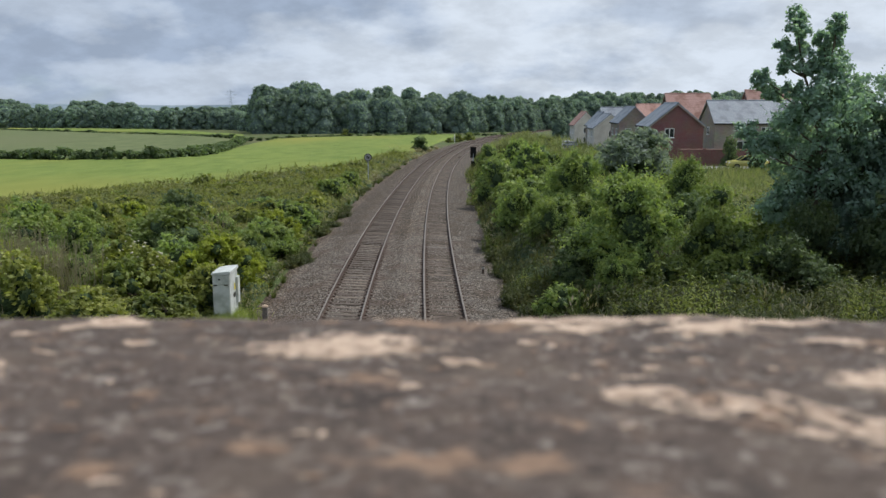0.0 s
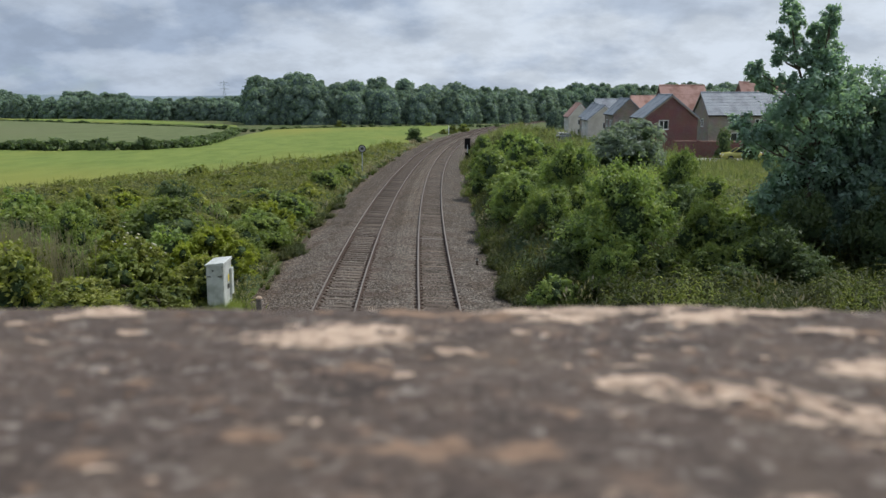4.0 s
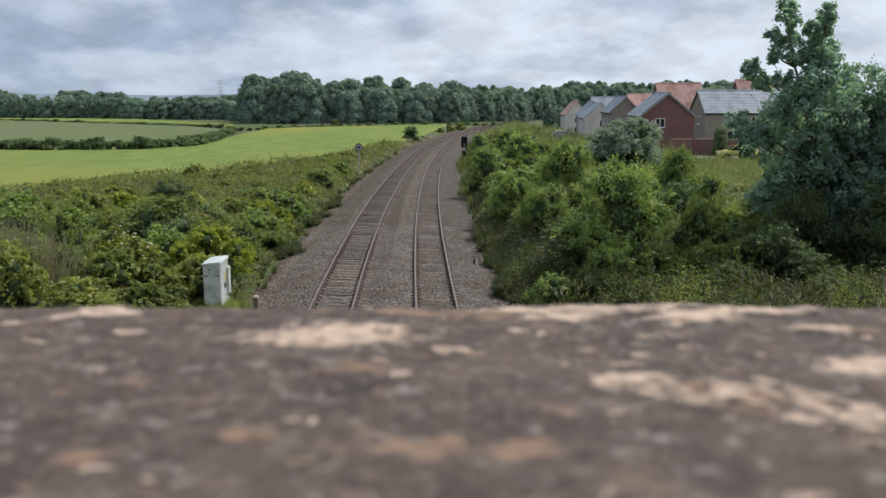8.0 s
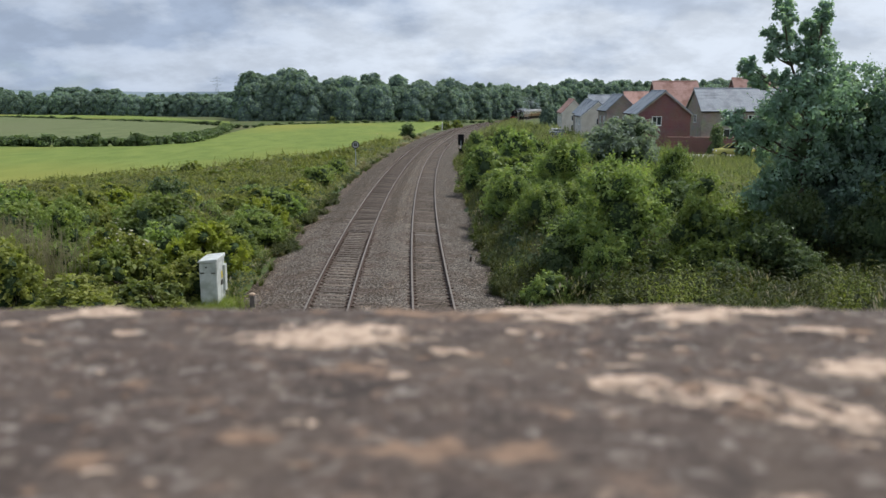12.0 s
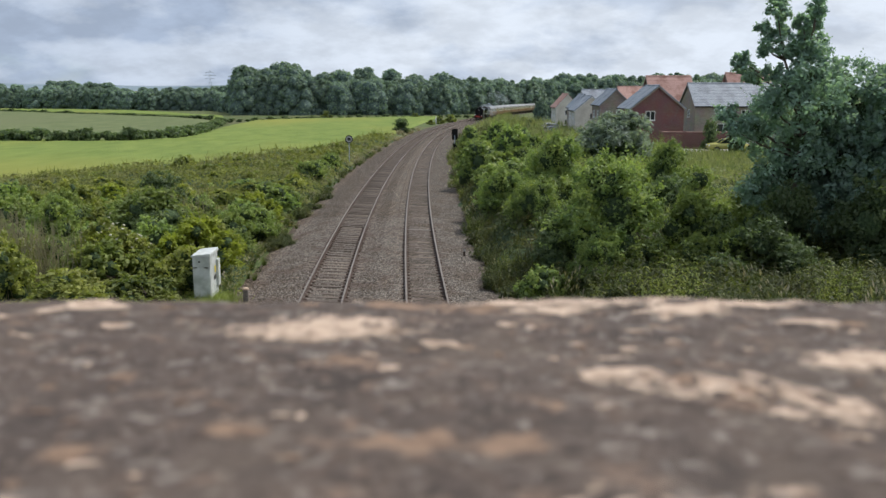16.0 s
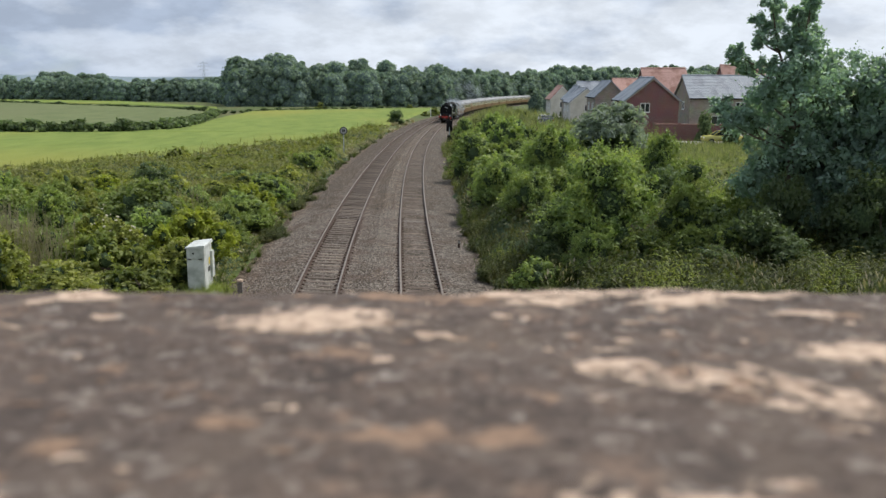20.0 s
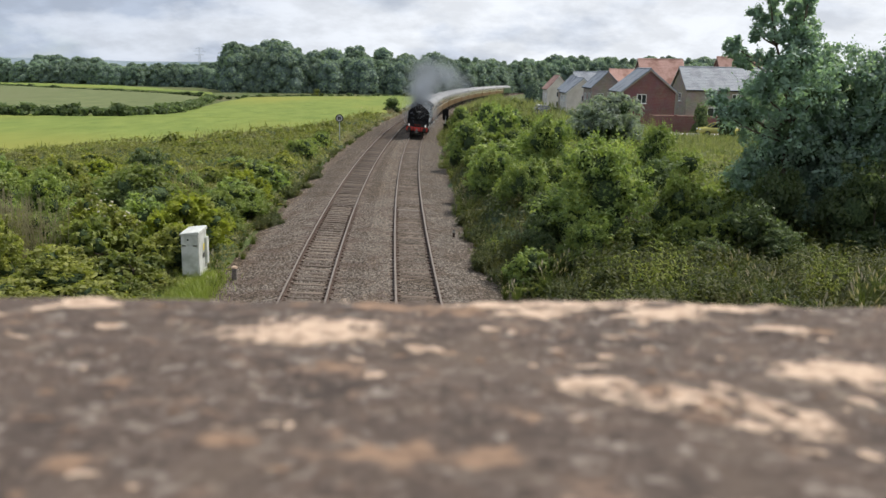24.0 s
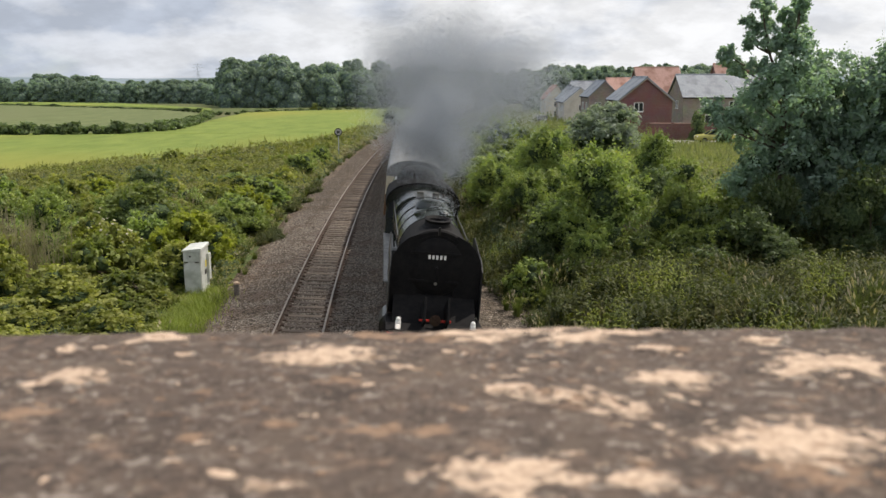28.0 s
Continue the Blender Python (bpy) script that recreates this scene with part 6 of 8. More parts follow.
def build_bank_weeds():
    """Nettles, willowherb and long grass along both edges of the ballast and over the near slopes."""
    rnd = random.Random(53)
    y = 14.5
    while y < 34:
        e = 3.15 + 0.75 * smoothstep(31, 23, y) + rnd.uniform(0, 0.3)
        foot = e + 1.0
        while e < 9.0 + max(0.0, y - 16) * 0.62:
            edge = e < foot
            key = rnd.choice(("tuft", "nettle_b", "tuft_b", "nettle")) if edge else rnd.choice(("tuft", "nettle_b", "willowherb", "tuft", "nettle_b", "tuft", "tuft_b") if y < 22.5 else ("nettle", "nettle", "nettle_b", "willowherb", "tuft", "nettle", "bramble", "nettle"))
            grow = rnd.uniform(0.8, 1.45) * (0.65 if edge else 1.0)
            plant(key, line_at(y)[0] + e + rnd.uniform(-0.3, 0.3), y + rnd.uniform(-0.4, 0.4), grow * (0.5 if key in ("bramble", "sallow") else 1.0), rnd.uniform(0, 360), rnd.uniform(0.85, 1.15), sink=-0.1 if key not in ("bramble", "sallow") else 0.0)
            e += rnd.uniform(1.0, 1.7) * (0.62 if y < 22.5 else 0.8)
        y += rnd.uniform(0.9, 1.2)
    y = 34.0
    while y < 110:
        plant(rnd.choice(("tuft", "nettle_b", "tuft", "tuft_b", "willowherb")), line_at(y)[0] + rnd.uniform(3.1, 3.9), y, rnd.uniform(0.7, 1.2), rnd.uniform(0, 360), rnd.uniform(0.7, 1.1), sink=0.0)
        y += rnd.uniform(0.9, 1.7)
    y = 20.0
    while y < 120:
        plant(rnd.choice(("tuft", "tuft_b", "nettle_b", "tuft")), line_at(y)[0] - rnd.uniform(6.9, 8.1), y, rnd.uniform(0.45, 1.0), rnd.uniform(0, 360), rnd.uniform(0.6, 1.0), sink=-0.05)
        y += rnd.uniform(0.5, 1.1)
    for _ in range(12):
        y = rnd.uniform(46, 57)
        plant("dry_tuft", line_at(y)[0] + rnd.uniform(3.2, 4.2), y, rnd.uniform(0.9, 1.5), rnd.uniform(0, 360), rnd.uniform(0.7, 1.0), sink=0.0)
    for _ in range(70):
        y = rnd.uniform(92, 190)
        plant(rnd.choice(("dry_tuft", "dry_tuft", "tuft")), line_at(y)[0] - rnd.uniform(6.8, 9.6), y, rnd.uniform(1.2, 2.0), rnd.uniform(0, 360), rnd.uniform(0.4, 0.7), sink=0.0)
    for _ in range(60):
        y = rnd.uniform(50, 76)
        plant(rnd.choice(("willowherb", "willowherb", "nettle_b", "tuft")), line_at(y)[0] + rnd.uniform(11, 23), y, rnd.uniform(1.1, 1.7), rnd.uniform(0, 360), rnd.uniform(0.7, 1.0) * (1 - 0.55 * smoothstep(55, 66, y)), sink=-0.1)
    for _ in range(110):
        y = rnd.uniform(44, 86)
        x = line_at(y)[0] + rnd.uniform(10, 14 + 0.2 * (y - 40))
        plant(rnd.choice(("willowherb", "nettle_b", "nettle_b", "willowherb")), x, y, rnd.uniform(1.0, 1.6), rnd.uniform(0, 360), rnd.uniform(0.5, 0.9) * (1 - 0.5 * smoothstep(60, 76, y)), sink=-0.05)
    # a bent, half-dead shrub with drooping sprays, far along the left edge
    plant("tuft", -8.2, 139.0, 2.6, 0, 0.9, label="dark spiky shrub beside the line")


def build_dry_stalks():
    """Last year's bleached stems standing among the bushes."""
    rng = np.random.default_rng(6)
    v = []
    for cx, cy, r, n in ((-14.8, 31.5, 1.4, 150), (-16.5, 33.0, 1.5, 200), (-15.6, 29.6, 1.2, 90), (-18.6, 36.0, 1.6, 180), (-12.6, 44.0, 1.6, 60)):
        for _ in range(n):
            x, y = cx + rng.normal(scale=r * 0.6), cy + rng.normal(scale=r * 0.6)
            h = rng.uniform(1.2, 2.3)
            z = ground_height(x, y)
            b = np.array((x, y, z + 0.4))
            t = b + np.array((rng.normal(scale=0.22), rng.normal(scale=0.22), h))
            w = np.array((rng.uniform(0.006, 0.013), 0.004, 0))
            v += [b - w, b + w, t + w * 0.5, t - w * 0.5]
            for _ in range(2):
                f = rng.uniform(0.5, 0.95)
                m = b + (t - b) * f
                e = m + np.array((rng.normal(scale=0.15), rng.normal(scale=0.1), rng.uniform(0.1, 0.3)))
                v += [m - w * 0.6, m + w * 0.6, e + w * 0.4, e - w * 0.4]
    tagged(new("dry_stalks", quads_mesh("dry_stalks", np.array(v), len(v) // 4, [M["straw"]])), "bleached dry stalks standing among the bushes", "dead stalks", kind="stuff")


def build_edge_grass():
    """Fresh short grass along the left edge of the ballast, near the cabinet."""
    rng = np.random.default_rng(19)
    v = []
    for _ in range(15000):
        y = rng.uniform(18, 31.5)
        x = line_at(y)[0] - 7.9 + rng.normal(scale=0.45)
        p = np.array((x, y, ground_height(x, y) + 0.02))
        a = rng.uniform(0, 6.28)
        out = np.array((math.cos(a), math.sin(a), 0.0))
        side = np.array((-out[1], out[0], 0.0)) * rng.uniform(0.006, 0.012)
        tall, bow = rng.uniform(0.2, 0.5), rng.uniform(0.05, 0.3)
        mid = p + out * bow * 0.35 + np.array((0, 0, tall * 0.65))
        tip = p + out * bow + np.array((0, 0, tall))
        v += [p - side, p + side, mid + side * 0.7, mid - side * 0.7, mid - side * 0.7, mid + side * 0.7, tip + side * 0.2, tip - side * 0.2]
    tagged(new("edge_grass", quads_mesh("edge_grass", np.array(v), len(v) // 4, [M["lush"]])), "fresh yellow-green grass along the ballast edge", "grass", kind="stuff")


build_right_bank()
build_left_bank()
build_undergrowth()
build_bank_weeds()
build_dry_stalks()
build_edge_grass()
build_hedges()
build_woods()


# ---- far hills and pylon ----
def build_distance():
    for name, y, x0, x1, z, seed in (("far_hill", 3000, -2300, 1800, 27, 1), ("far_hill", 2300, -1500, -300, 14, 5)):
        verts, faces = [], []
        n = 70
        for i in range(n + 1):
            x = x0 + (x1 - x0) * i / n
            h = z * (0.62 + 0.5 * noise.noise((x * 0.0016, seed, 0)) + 0.12 * noise.noise((x * 0.01, seed, 2))) * smoothstep(0, 6, i) * smoothstep(n, n - 6, i)
            verts += [(x, y - 300, -14), (x, y - 120, -8 + h * 0.5), (x, y, -8 + h), (x, y + 400, -14)]
        for i in range(n):
            for k in range(3):
                faces.append((i * 4 + k, i * 4 + 4 + k, i * 4 + 5 + k, i * 4 + 1 + k))
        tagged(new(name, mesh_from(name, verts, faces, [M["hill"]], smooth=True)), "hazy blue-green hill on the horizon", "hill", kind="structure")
    p = thing("electricity_pylon", "grey lattice steel electricity pylon far across the fields", "pylon", at=pose(-296, 1200, -9, 0, 0, 15))
    H = 37.0
    bm = bmesh.new()
    for sx in (-1, 1):
        for sy in (-1, 1):
            tube(bm, (sx * 3.4, sy * 3.4, 0), (sx * 0.9, sy * 0.9, H * 0.68), 0.22, 0.16, 5)
            tube(bm, (sx * 0.9, sy * 0.9, H * 0.68), (0, 0, H), 0.16, 0.1, 5)
    for k in range(7):
        z0, z1 = H * 0.68 * k / 7, H * 0.68 * (k + 1) / 7
        w0, w1 = 3.4 - 2.5 * k / 7, 3.4 - 2.5 * (k + 1) / 7
        for sy in (-1, 1):
            tube(bm, (-w0, sy * w0, z0), (w1, sy * w1, z1), 0.1, seg=4)
            tube(bm, (w0, sy * w0, z0), (-w1, sy * w1, z1), 0.1, seg=4)
    part("tower", bm, M["pylon"], p)
    for z, w in ((H * 0.68, 6.5), (H * 0.8, 8.5), (H * 0.91, 5.5)):
        bm = bmesh.new()
        tube(bm, (-w, 0, z), (w, 0, z), 0.16, seg=5)
        tube(bm, (-w, 0, z), (0, 0, z + 1.8), 0.12, seg=5)
        tube(bm, (w, 0, z), (0, 0, z + 1.8), 0.12, seg=5)
        part("cross_arm", bm, M["pylon"], p)


build_distance()


# ---- houses ----
def window(parent, x, z, w, h, y=0.0, lights=2, at=None):
    """A casement in a wall that faces -y of its parent."""
    fr = bmesh.new()
    for a, b, c, d in ((-w / 2, w / 2, 0, 0.07), (-w / 2, w / 2, h - 0.07, h), (-w / 2, -w / 2 + 0.07, 0.07, h - 0.07), (w / 2 - 0.07, w / 2, 0.07, h - 0.07)):
        box(fr, a, b, -0.05, 0.06, c, d)
    for k in range(1, lights):
        q = -w / 2 + w * k / lights
        box(fr, q - 0.045, q + 0.045, -0.05, 0.05, 0.07, h - 0.07)
    wd = part("window", fr, M["white"], parent, "white casement window", at=(at or Matrix()) @ pose(x, y, z))
    part("pane", a_box(-w / 2 + 0.06, w / 2 - 0.06, -0.012, 0.0, 0.06, h - 0.06), M["glass"], wd)
    part("sill", a_box(-w / 2 - 0.06, w / 2 + 0.06, -0.12, 0.02, -0.07, -0.004), M["white"], wd)
    return wd


def house(x, y, turn, w, d, eave, ridge, wall, roof, label, windows=(), side_windows=(), door=None, chimney=None, z=None, group="houses of the estate"):
    """A gabled house; its gable end faces -y before the turn. Origin at the middle of that end."""
    z = ground_height(x, y) - 0.2 if z is None else z
    hs = thing("house", label, "house", group, at=pose(x, y, z, 0, 0, turn))
    t = 0.28
    outer = [(-w / 2, -0.9), (w / 2, -0.9), (w / 2, eave), (0, ridge - 0.12), (-w / 2, eave)]
    part("wall", extrude_profile(outer, 0.0, d), M[wall], hs)
    sl = math.atan2(ridge - eave, w / 2)
    for sgn in (-1, 1):
        ov = 0.32
        bm = bmesh.new()
        ex, ez = sgn * (w / 2 + ov * math.cos(sl)), eave - ov * math.sin(sl)
        pts = [(0, ridge), (ex, ez), (ex, ez + 0.16), (0, ridge + 0.17)]
        part("roof", extrude_profile(pts, -0.22, d + 0.22), M[roof], hs)
        part("bargeboard", extrude_profile([(0, ridge - 0.16), (ex, ez - 0.16), (ex, ez - 0.004), (0, ridge - 0.004)], -0.24, -0.18), M["white" if wall == "cream" else "brown_brick"], hs)
        part("gutter", a_tube((ex + sgn * 0.05, -0.2, ez + 0.02), (ex + sgn * 0.05, d + 0.2, ez + 0.02), 0.06, seg=6), M["soot"], hs)
        n = int((w / 2 / math.cos(sl)) / 0.3)
        rows = bmesh.new()
        for k in range(1, n):
            f = k / n
            cx, cz = ex * f, ridge + 0.165 + (ez - ridge - 0.005) * f
            box(rows, cx - 0.03, cx + 0.03, -0.2, d + 0.2, cz - 0.006, cz + 0.022)
        tagged(part("tiling", rows, M[roof], hs), kind="stuff")
    part("ridge_tiles", a_tube((0, -0.22, ridge + 0.14), (0, d + 0.22, ridge + 0.14), 0.11, seg=8), M[roof], hs)
    for wx, wz, ww, wh in windows:
        window(hs, wx, wz, ww, wh, y=-0.02)
    for sgn, wy, wz, ww, wh in side_windows:
        window(hs, 0, 0, ww, wh, at=pose(sgn * (w / 2 + 0.02), wy, wz, 0, 0, 90 * sgn))
    if door:
        part("door", a_box(door - 0.45, door + 0.45, -0.06, 0.02, 0.05, 2.1, 0.01), M["white"], hs)
    if chimney:
        part("chimney", a_box(-0.35, 0.35, chimney, chimney + 0.6, ridge - 0.6, ridge + 1.0, 0.02), M[wall], hs)
    return hs


def build_estate():
    house(29.5, 108.0, 0, 6.8, 6.6, 4.5, 7.2, "red_brick", "slate", "red brick house with a grey slate roof", ((-0.9, 3.0, 1.2, 1.15),), ((-1, 2.0, 3.0, 1.2, 1.1), (-1, 4.6, 3.0, 1.2, 1.1), (-1, 3.0, 0.9, 1.4, 1.2)), z=0.45)
    house(37.6, 122.0, -90, 7.4, 13.0, 4.7, 7.6, "brown_brick", "slate", "long buff stone house with a pale slate roof", ((0.8, 3.0, 1.0, 1.1),), ((1, 7.0, 3.0, 1.2, 1.1), (1, 10.5, 3.0, 1.2, 1.1), (1, 4.0, 0.9, 1.8, 1.3), (1, 8.6, 0.9, 1.8, 1.3)), z=0.4)
    house(34.3, 132.5, -90, 7.6, 6.6, 5.0, 8.8, "red_brick", "terracotta", "brick house with a terracotta tiled roof", (), ((1, 2.0, 3.0, 1.2, 1.1),), z=0.3)
    house(56.2, 160.0, -90, 8.0, 8.0, 5.2, 9.8, "red_brick", "terracotta", "far brick house with a terracotta roof", (), (), z=0.3)
    house(30.2, 135.0, 0, 4.8, 7.0, 4.7, 7.0, "brown_brick", "slate", "buff stone gabled house with white windows", ((-1.0, 2.6, 0.95, 1.15), (0.7, 2.6, 0.8, 1.15)), ((-1, 2.0, 2.6, 1.0, 1.1), (-1, 5.0, 2.6, 1.0, 1.1)), z=0.1)
    house(35.0, 155.0, -90, 7.0, 5.0, 4.8, 7.4, "brown_brick", "terracotta", "house with a small terracotta roof", (), (), z=0.1)
    house(28.9, 148.0, 0, 5.6, 6.5, 4.2, 6.5, "cream", "slate", "cream rendered terraced house with a grey roof", ((0.2, 2.6, 0.9, 1.1), (0.2, 0.8, 1.0, 1.1)), ((-1, 2.0, 2.6, 0.9, 1.0), (-1, 4.8, 2.6, 0.9, 1.0)), z=-0.6)
    house(30.2, 164.0, -90, 7.0, 8.0, 4.6, 7.3, "cream", "slate", "wide cream house with a grey slate roof", (), ((1, 3.0, 2.6, 1.0, 1.0),), z=-0.4)
    house(29.6, 158.5, 0, 4.4, 6.0, 4.4, 6.7, "brown_brick", "slate", "stone terraced house with a slate roof", ((0.0, 2.7, 0.9, 1.1),), ((-1, 2.0, 2.6, 0.9, 1.0),), z=-0.6)
    house(29.2, 175.0, 0, 4.6, 6.5, 4.5, 7.0, "cream", "terracotta", "cream gabled house with red verge tiles", ((0.0, 2.8, 0.9, 1.1), (0.0, 0.9, 1.0, 1.1)), ((-1, 2.0, 2.6, 0.9, 1.0), (-1, 4.8, 2.6, 0.9, 1.0)), z=-1.0)
    # garden wall with a stone cap
    gw = thing("garden_wall", "red brick garden wall beside the parking bays", "wall", at=pose(32.6, 101.0, 0.55, 0, 0, -4))
    part("wall_face", a_box(-4.6, 4.0, -0.11, 0.11, -0.7, 1.75), M["red_brick"], gw)
    part("wall_cap", a_box(-4.65, 4.05, -0.15, 0.15, 1.754, 1.83, 0.015), M["terracotta"], gw)
    for k in range(4):
        part("pier", a_box(-4.7 + 2.9 * k, -4.36 + 2.9 * k, -0.17, 0.17, -0.7, 1.9, 0.015), M["red_brick"], gw)
    for k, x in enumerate((36.9, 39.2)):
        bm = bmesh.new()
        box(bm, -0.85, -0.75, -0.05, 0.05, -0.6, 1.9)
        box(bm, 0.75, 0.85, -0.05, 0.05, -0.6, 1.9)
        for a in range(9):
            q = -0.7 + 1.4 * a / 8
            box(bm, q - 0.06, q + 0.06, -0.02, 0.02, 0.1, 1.5 + 0.25 * math.cos(q * 2))
        g = thing("garden_gate", "white wooden garden gate", "gate", at=pose(x, 101.5, 0.55, 0, 0, -4))
        part("gate_leaf", bm, M["white"], g)
    tagged(new("estate_road", mesh_from("estate_road", *_slab(-7.5, 16, -3.4, 2.6, -0.5, 0.0), [M["concrete"]])), "pale concrete parking strip of the estate", "road", kind="structure").matrix_basis = pose(30.5, 95.5, 0.56, 0, 0, -4)


def car(x, y, turn, paint, label, z):
    c = thing("car", label, "car", "parked cars", at=pose(x, y, z, 0, 0, turn))
    low = [(-2.1, 0.32), (2.1, 0.32), (2.12, 0.62), (2.02, 0.86), (1.1, 0.96), (-1.6, 0.98), (-2.08, 0.9), (-2.14, 0.6)]
    bm = extrude_profile(low, -0.86, 0.86)
    bmesh.ops.bevel(bm, geom=list(bm.edges), offset=0.06, segments=2, affect="EDGES")
    part("body", bm, M[paint], c, smooth=True)
    cab = [(1.15, 0.93), (0.42, 1.38), (0.1, 1.44), (-1.2, 1.43), (-1.75, 0.95)]
    bm = extrude_profile(cab, -0.72, 0.72)
    bmesh.ops.bevel(bm, geom=list(bm.edges), offset=0.05, segments=2, affect="EDGES")
    part("cabin_glass", bm, M["glass"], c)
    part("roof", a_box(-1.25, 0.3, -0.68, 0.68, 1.405, 1.465, 0.02), M[paint], c)
    for sy in (-1, 1):
        for a, b in (((1.12, 0.95), (0.4, 1.41)), ((-0.45, 0.97), (-0.5, 1.42)), ((-1.72, 0.97), (-1.2, 1.42))):
            part("pillar", a_tube((a[0], sy * 0.725, a[1]), (b[0], sy * 0.70, b[1]), 0.045, seg=6), M[paint], c)
        for wx in (-1.3, 1.3):
            wh = part("wheel", a_lathe([(-0.1, 0.28), (-0.08, 0.32), (0.08, 0.32), (0.1, 0.28)], (wx, sy * 0.78, 0.32), (0, 1, 0), 20), M["rubber"], c)
            part("rim", a_lathe([(0, 0.2), (0.02, 0.2), (0.03, 0.05)], (wx, sy * 0.875, 0.32), (0, sy, 0), 16), M["steel"], wh)
        part("headlight", a_box(2.02, 2.11, sy * 0.62 - 0.16, sy * 0.62 + 0.16, 0.66, 0.8, 0.02), M["white"], c)
        part("tail_light", a_box(-2.15, -2.07, sy * 0.66 - 0.12, sy * 0.66 + 0.12, 0.7, 0.86, 0.02), M["red"], c)
    return c


def build_cars():
    car(33.5, 93.6, 176, "car_yellow", "dull yellow hatchback parked by the brick wall", 0.57)
    car(38.6, 95.0, 178, "car_dark", "dark saloon car parked on the estate", 0.57)
    car(43.0, 95.2, 176, "car_white", "white car parked under the trees", 0.57)
    for k, (x, y, p) in enumerate(((22.5, 150.0, "car_dark"), (23.0, 158.0, "car_white"), (21.0, 143.0, "car_dark"))):
        car(x, y, 95, p, "car parked beside the terrace" if p == "car_dark" else "pale car parked beside the terrace", ground_height(x, y) + 0.02)


build_estate()
build_cars()


# ---- lineside things ----
def build_lineside():
    cb = thing("equipment_cabinet", "pale grey steel trackside equipment cabinet", "cabinet", at=pose(-8.2, 31.2, -0.45, 0, 0, 1))
    part("body", a_box(-0.30, 0.30, -0.65, 0.65, 0.12, 1.88, 0.012), M["cabinet"], cb)
    part("plinth", a_box(-0.37, 0.37, -0.72, 0.72, -0.2, 0.118, 0.01), M["concrete"], cb)
    lid = extrude_profile([(-0.34, 1.884), (0.36, 1.884), (0.36, 1.985), (0.33, 2.0), (-0.31, 1.935), (-0.34, 1.92)], -0.70, 0.70)
    part("lid", lid, M["cabinet"], cb, "sloping weathered lid")
    for k in range(2):
        d = part("door", a_box(0.304, 0.326, -0.62 + 0.63 * k, -0.005 + 0.63 * k, 0.2, 1.85, 0.006), M["cabinet"], cb)
        part("handle", a_box(0.33, 0.362, -0.09 + 0.16 * k, -0.05 + 0.16 * k, 0.9, 1.08, 0.008), M["steel"], d)
    for x in (-0.2, 0.2):
        part("hinge_bracket", a_box(x - 0.07, x + 0.07, -0.675, -0.652, 1.46, 1.50), M["steel"], cb)
    part("front_plate", a_box(-0.27, 0.27, -0.664, -0.652, 1.52, 1.85, 0.004), M["cabinet"], cb)
    part("vent", a_tube((-0.05, -0.666, 1.7), (-0.05, -0.678, 1.7), 0.035, seg=8), M["soot"], cb)
    part("side_box", a_box(0.328, 0.42, 0.30, 0.62, 0.6, 1.6, 0.01), M["cabinet"], cb)
    part("warning_label", a_box(0.328, 0.333, 0.06, 0.24, 1.15, 1.4), M["yellow"], cb, "yellow warning label")
    mk = thing("marker_post", "short cream concrete marker post on the cess", "post", at=pose(-6.62, 30.7, -0.45))
    part("post", a_box(-0.09, 0.09, -0.09, 0.09, 0, 0.62, 0.02), M["cess"], mk, "brown weathered post")
    part("cap", a_lathe([(0, 0.12), (0.06, 0.11), (0.1, 0.02)], (0, 0, 0.62), (0, 0, 1), 10), M["lichen"], mk)
    # round board on a post
    x, y, z, a = line_at(91.5, -8.0)
    sg = thing("lineside_sign", "round grey board with a dark ring on a thin post", "sign", at=pose(x, y, z - 0.4, 0, 0, 4))
    part("post", a_tube((0, 0, 0), (0, 0, 3.2), 0.045, seg=8), M["pylon"], sg)
    part("board", a_tube((0, -0.06, 2.95), (0, -0.03, 2.95), 0.42, seg=28), M["sign_grey"], sg)
    ring = bmesh.new()
    for k in range(28):
        p, q = 2 * math.pi * k / 28, 2 * math.pi * (k + 1) / 28
        tube(ring, (0.37 * math.cos(p), -0.066, 2.95 + 0.37 * math.sin(p)), (0.37 * math.cos(q), -0.066, 2.95 + 0.37 * math.sin(q)), 0.05, seg=5)
    part("ring", ring, M["soot"], sg)
    for k in range(2):
        part("figure_bar", a_box(-0.16 + 0.18 * k, -0.02 + 0.18 * k, -0.075, -0.064, 2.8, 3.1), M["soot"], sg)
    # signal behind the hedge: grey head seen from its back on a post
    x, y, z, a = line_at(120.0, 3.3)
    sn = thing("railway_signal", "dark grey signal head on a short post at the ballast edge", "signal", at=pose(x, y, z - 0.6, 0, 0, 0))
    part("post", a_tube((0, 0, 0), (0, 0, 2.4), 0.07, seg=10), M["pylon"], sn)
    part("backplate", a_box(-0.42, 0.42, -0.04, 0.04, 1.7, 3.2, 0.03), M["soot"], sn)
    for k in range(3):
        part("lens_hood", a_tube((0, 0.04, 1.95 + 0.42 * k), (0, 0.3, 1.95 + 0.42 * k), 0.15, seg=14), M["soot"], sn)
    part("equipment_box", a_box(-0.3, 0.3, -0.3, 0.05, 0.3, 1.2, 0.02), M["soot"], sn)
    part("bracket", a_box(-0.34, 0.34, -0.14, -0.045, 2.3, 2.42, 0.01), M["soot"], sn)
    x, y, z, a = line_at(39.5, 2.05)
    ps = thing("trackside_post", "short dark steel post at the ballast shoulder", "post", at=pose(x, y, z - 0.35))
    part("post", a_box(-0.05, 0.05, -0.05, 0.05, 0, 0.45, 0.01), M["rail_side"], ps)
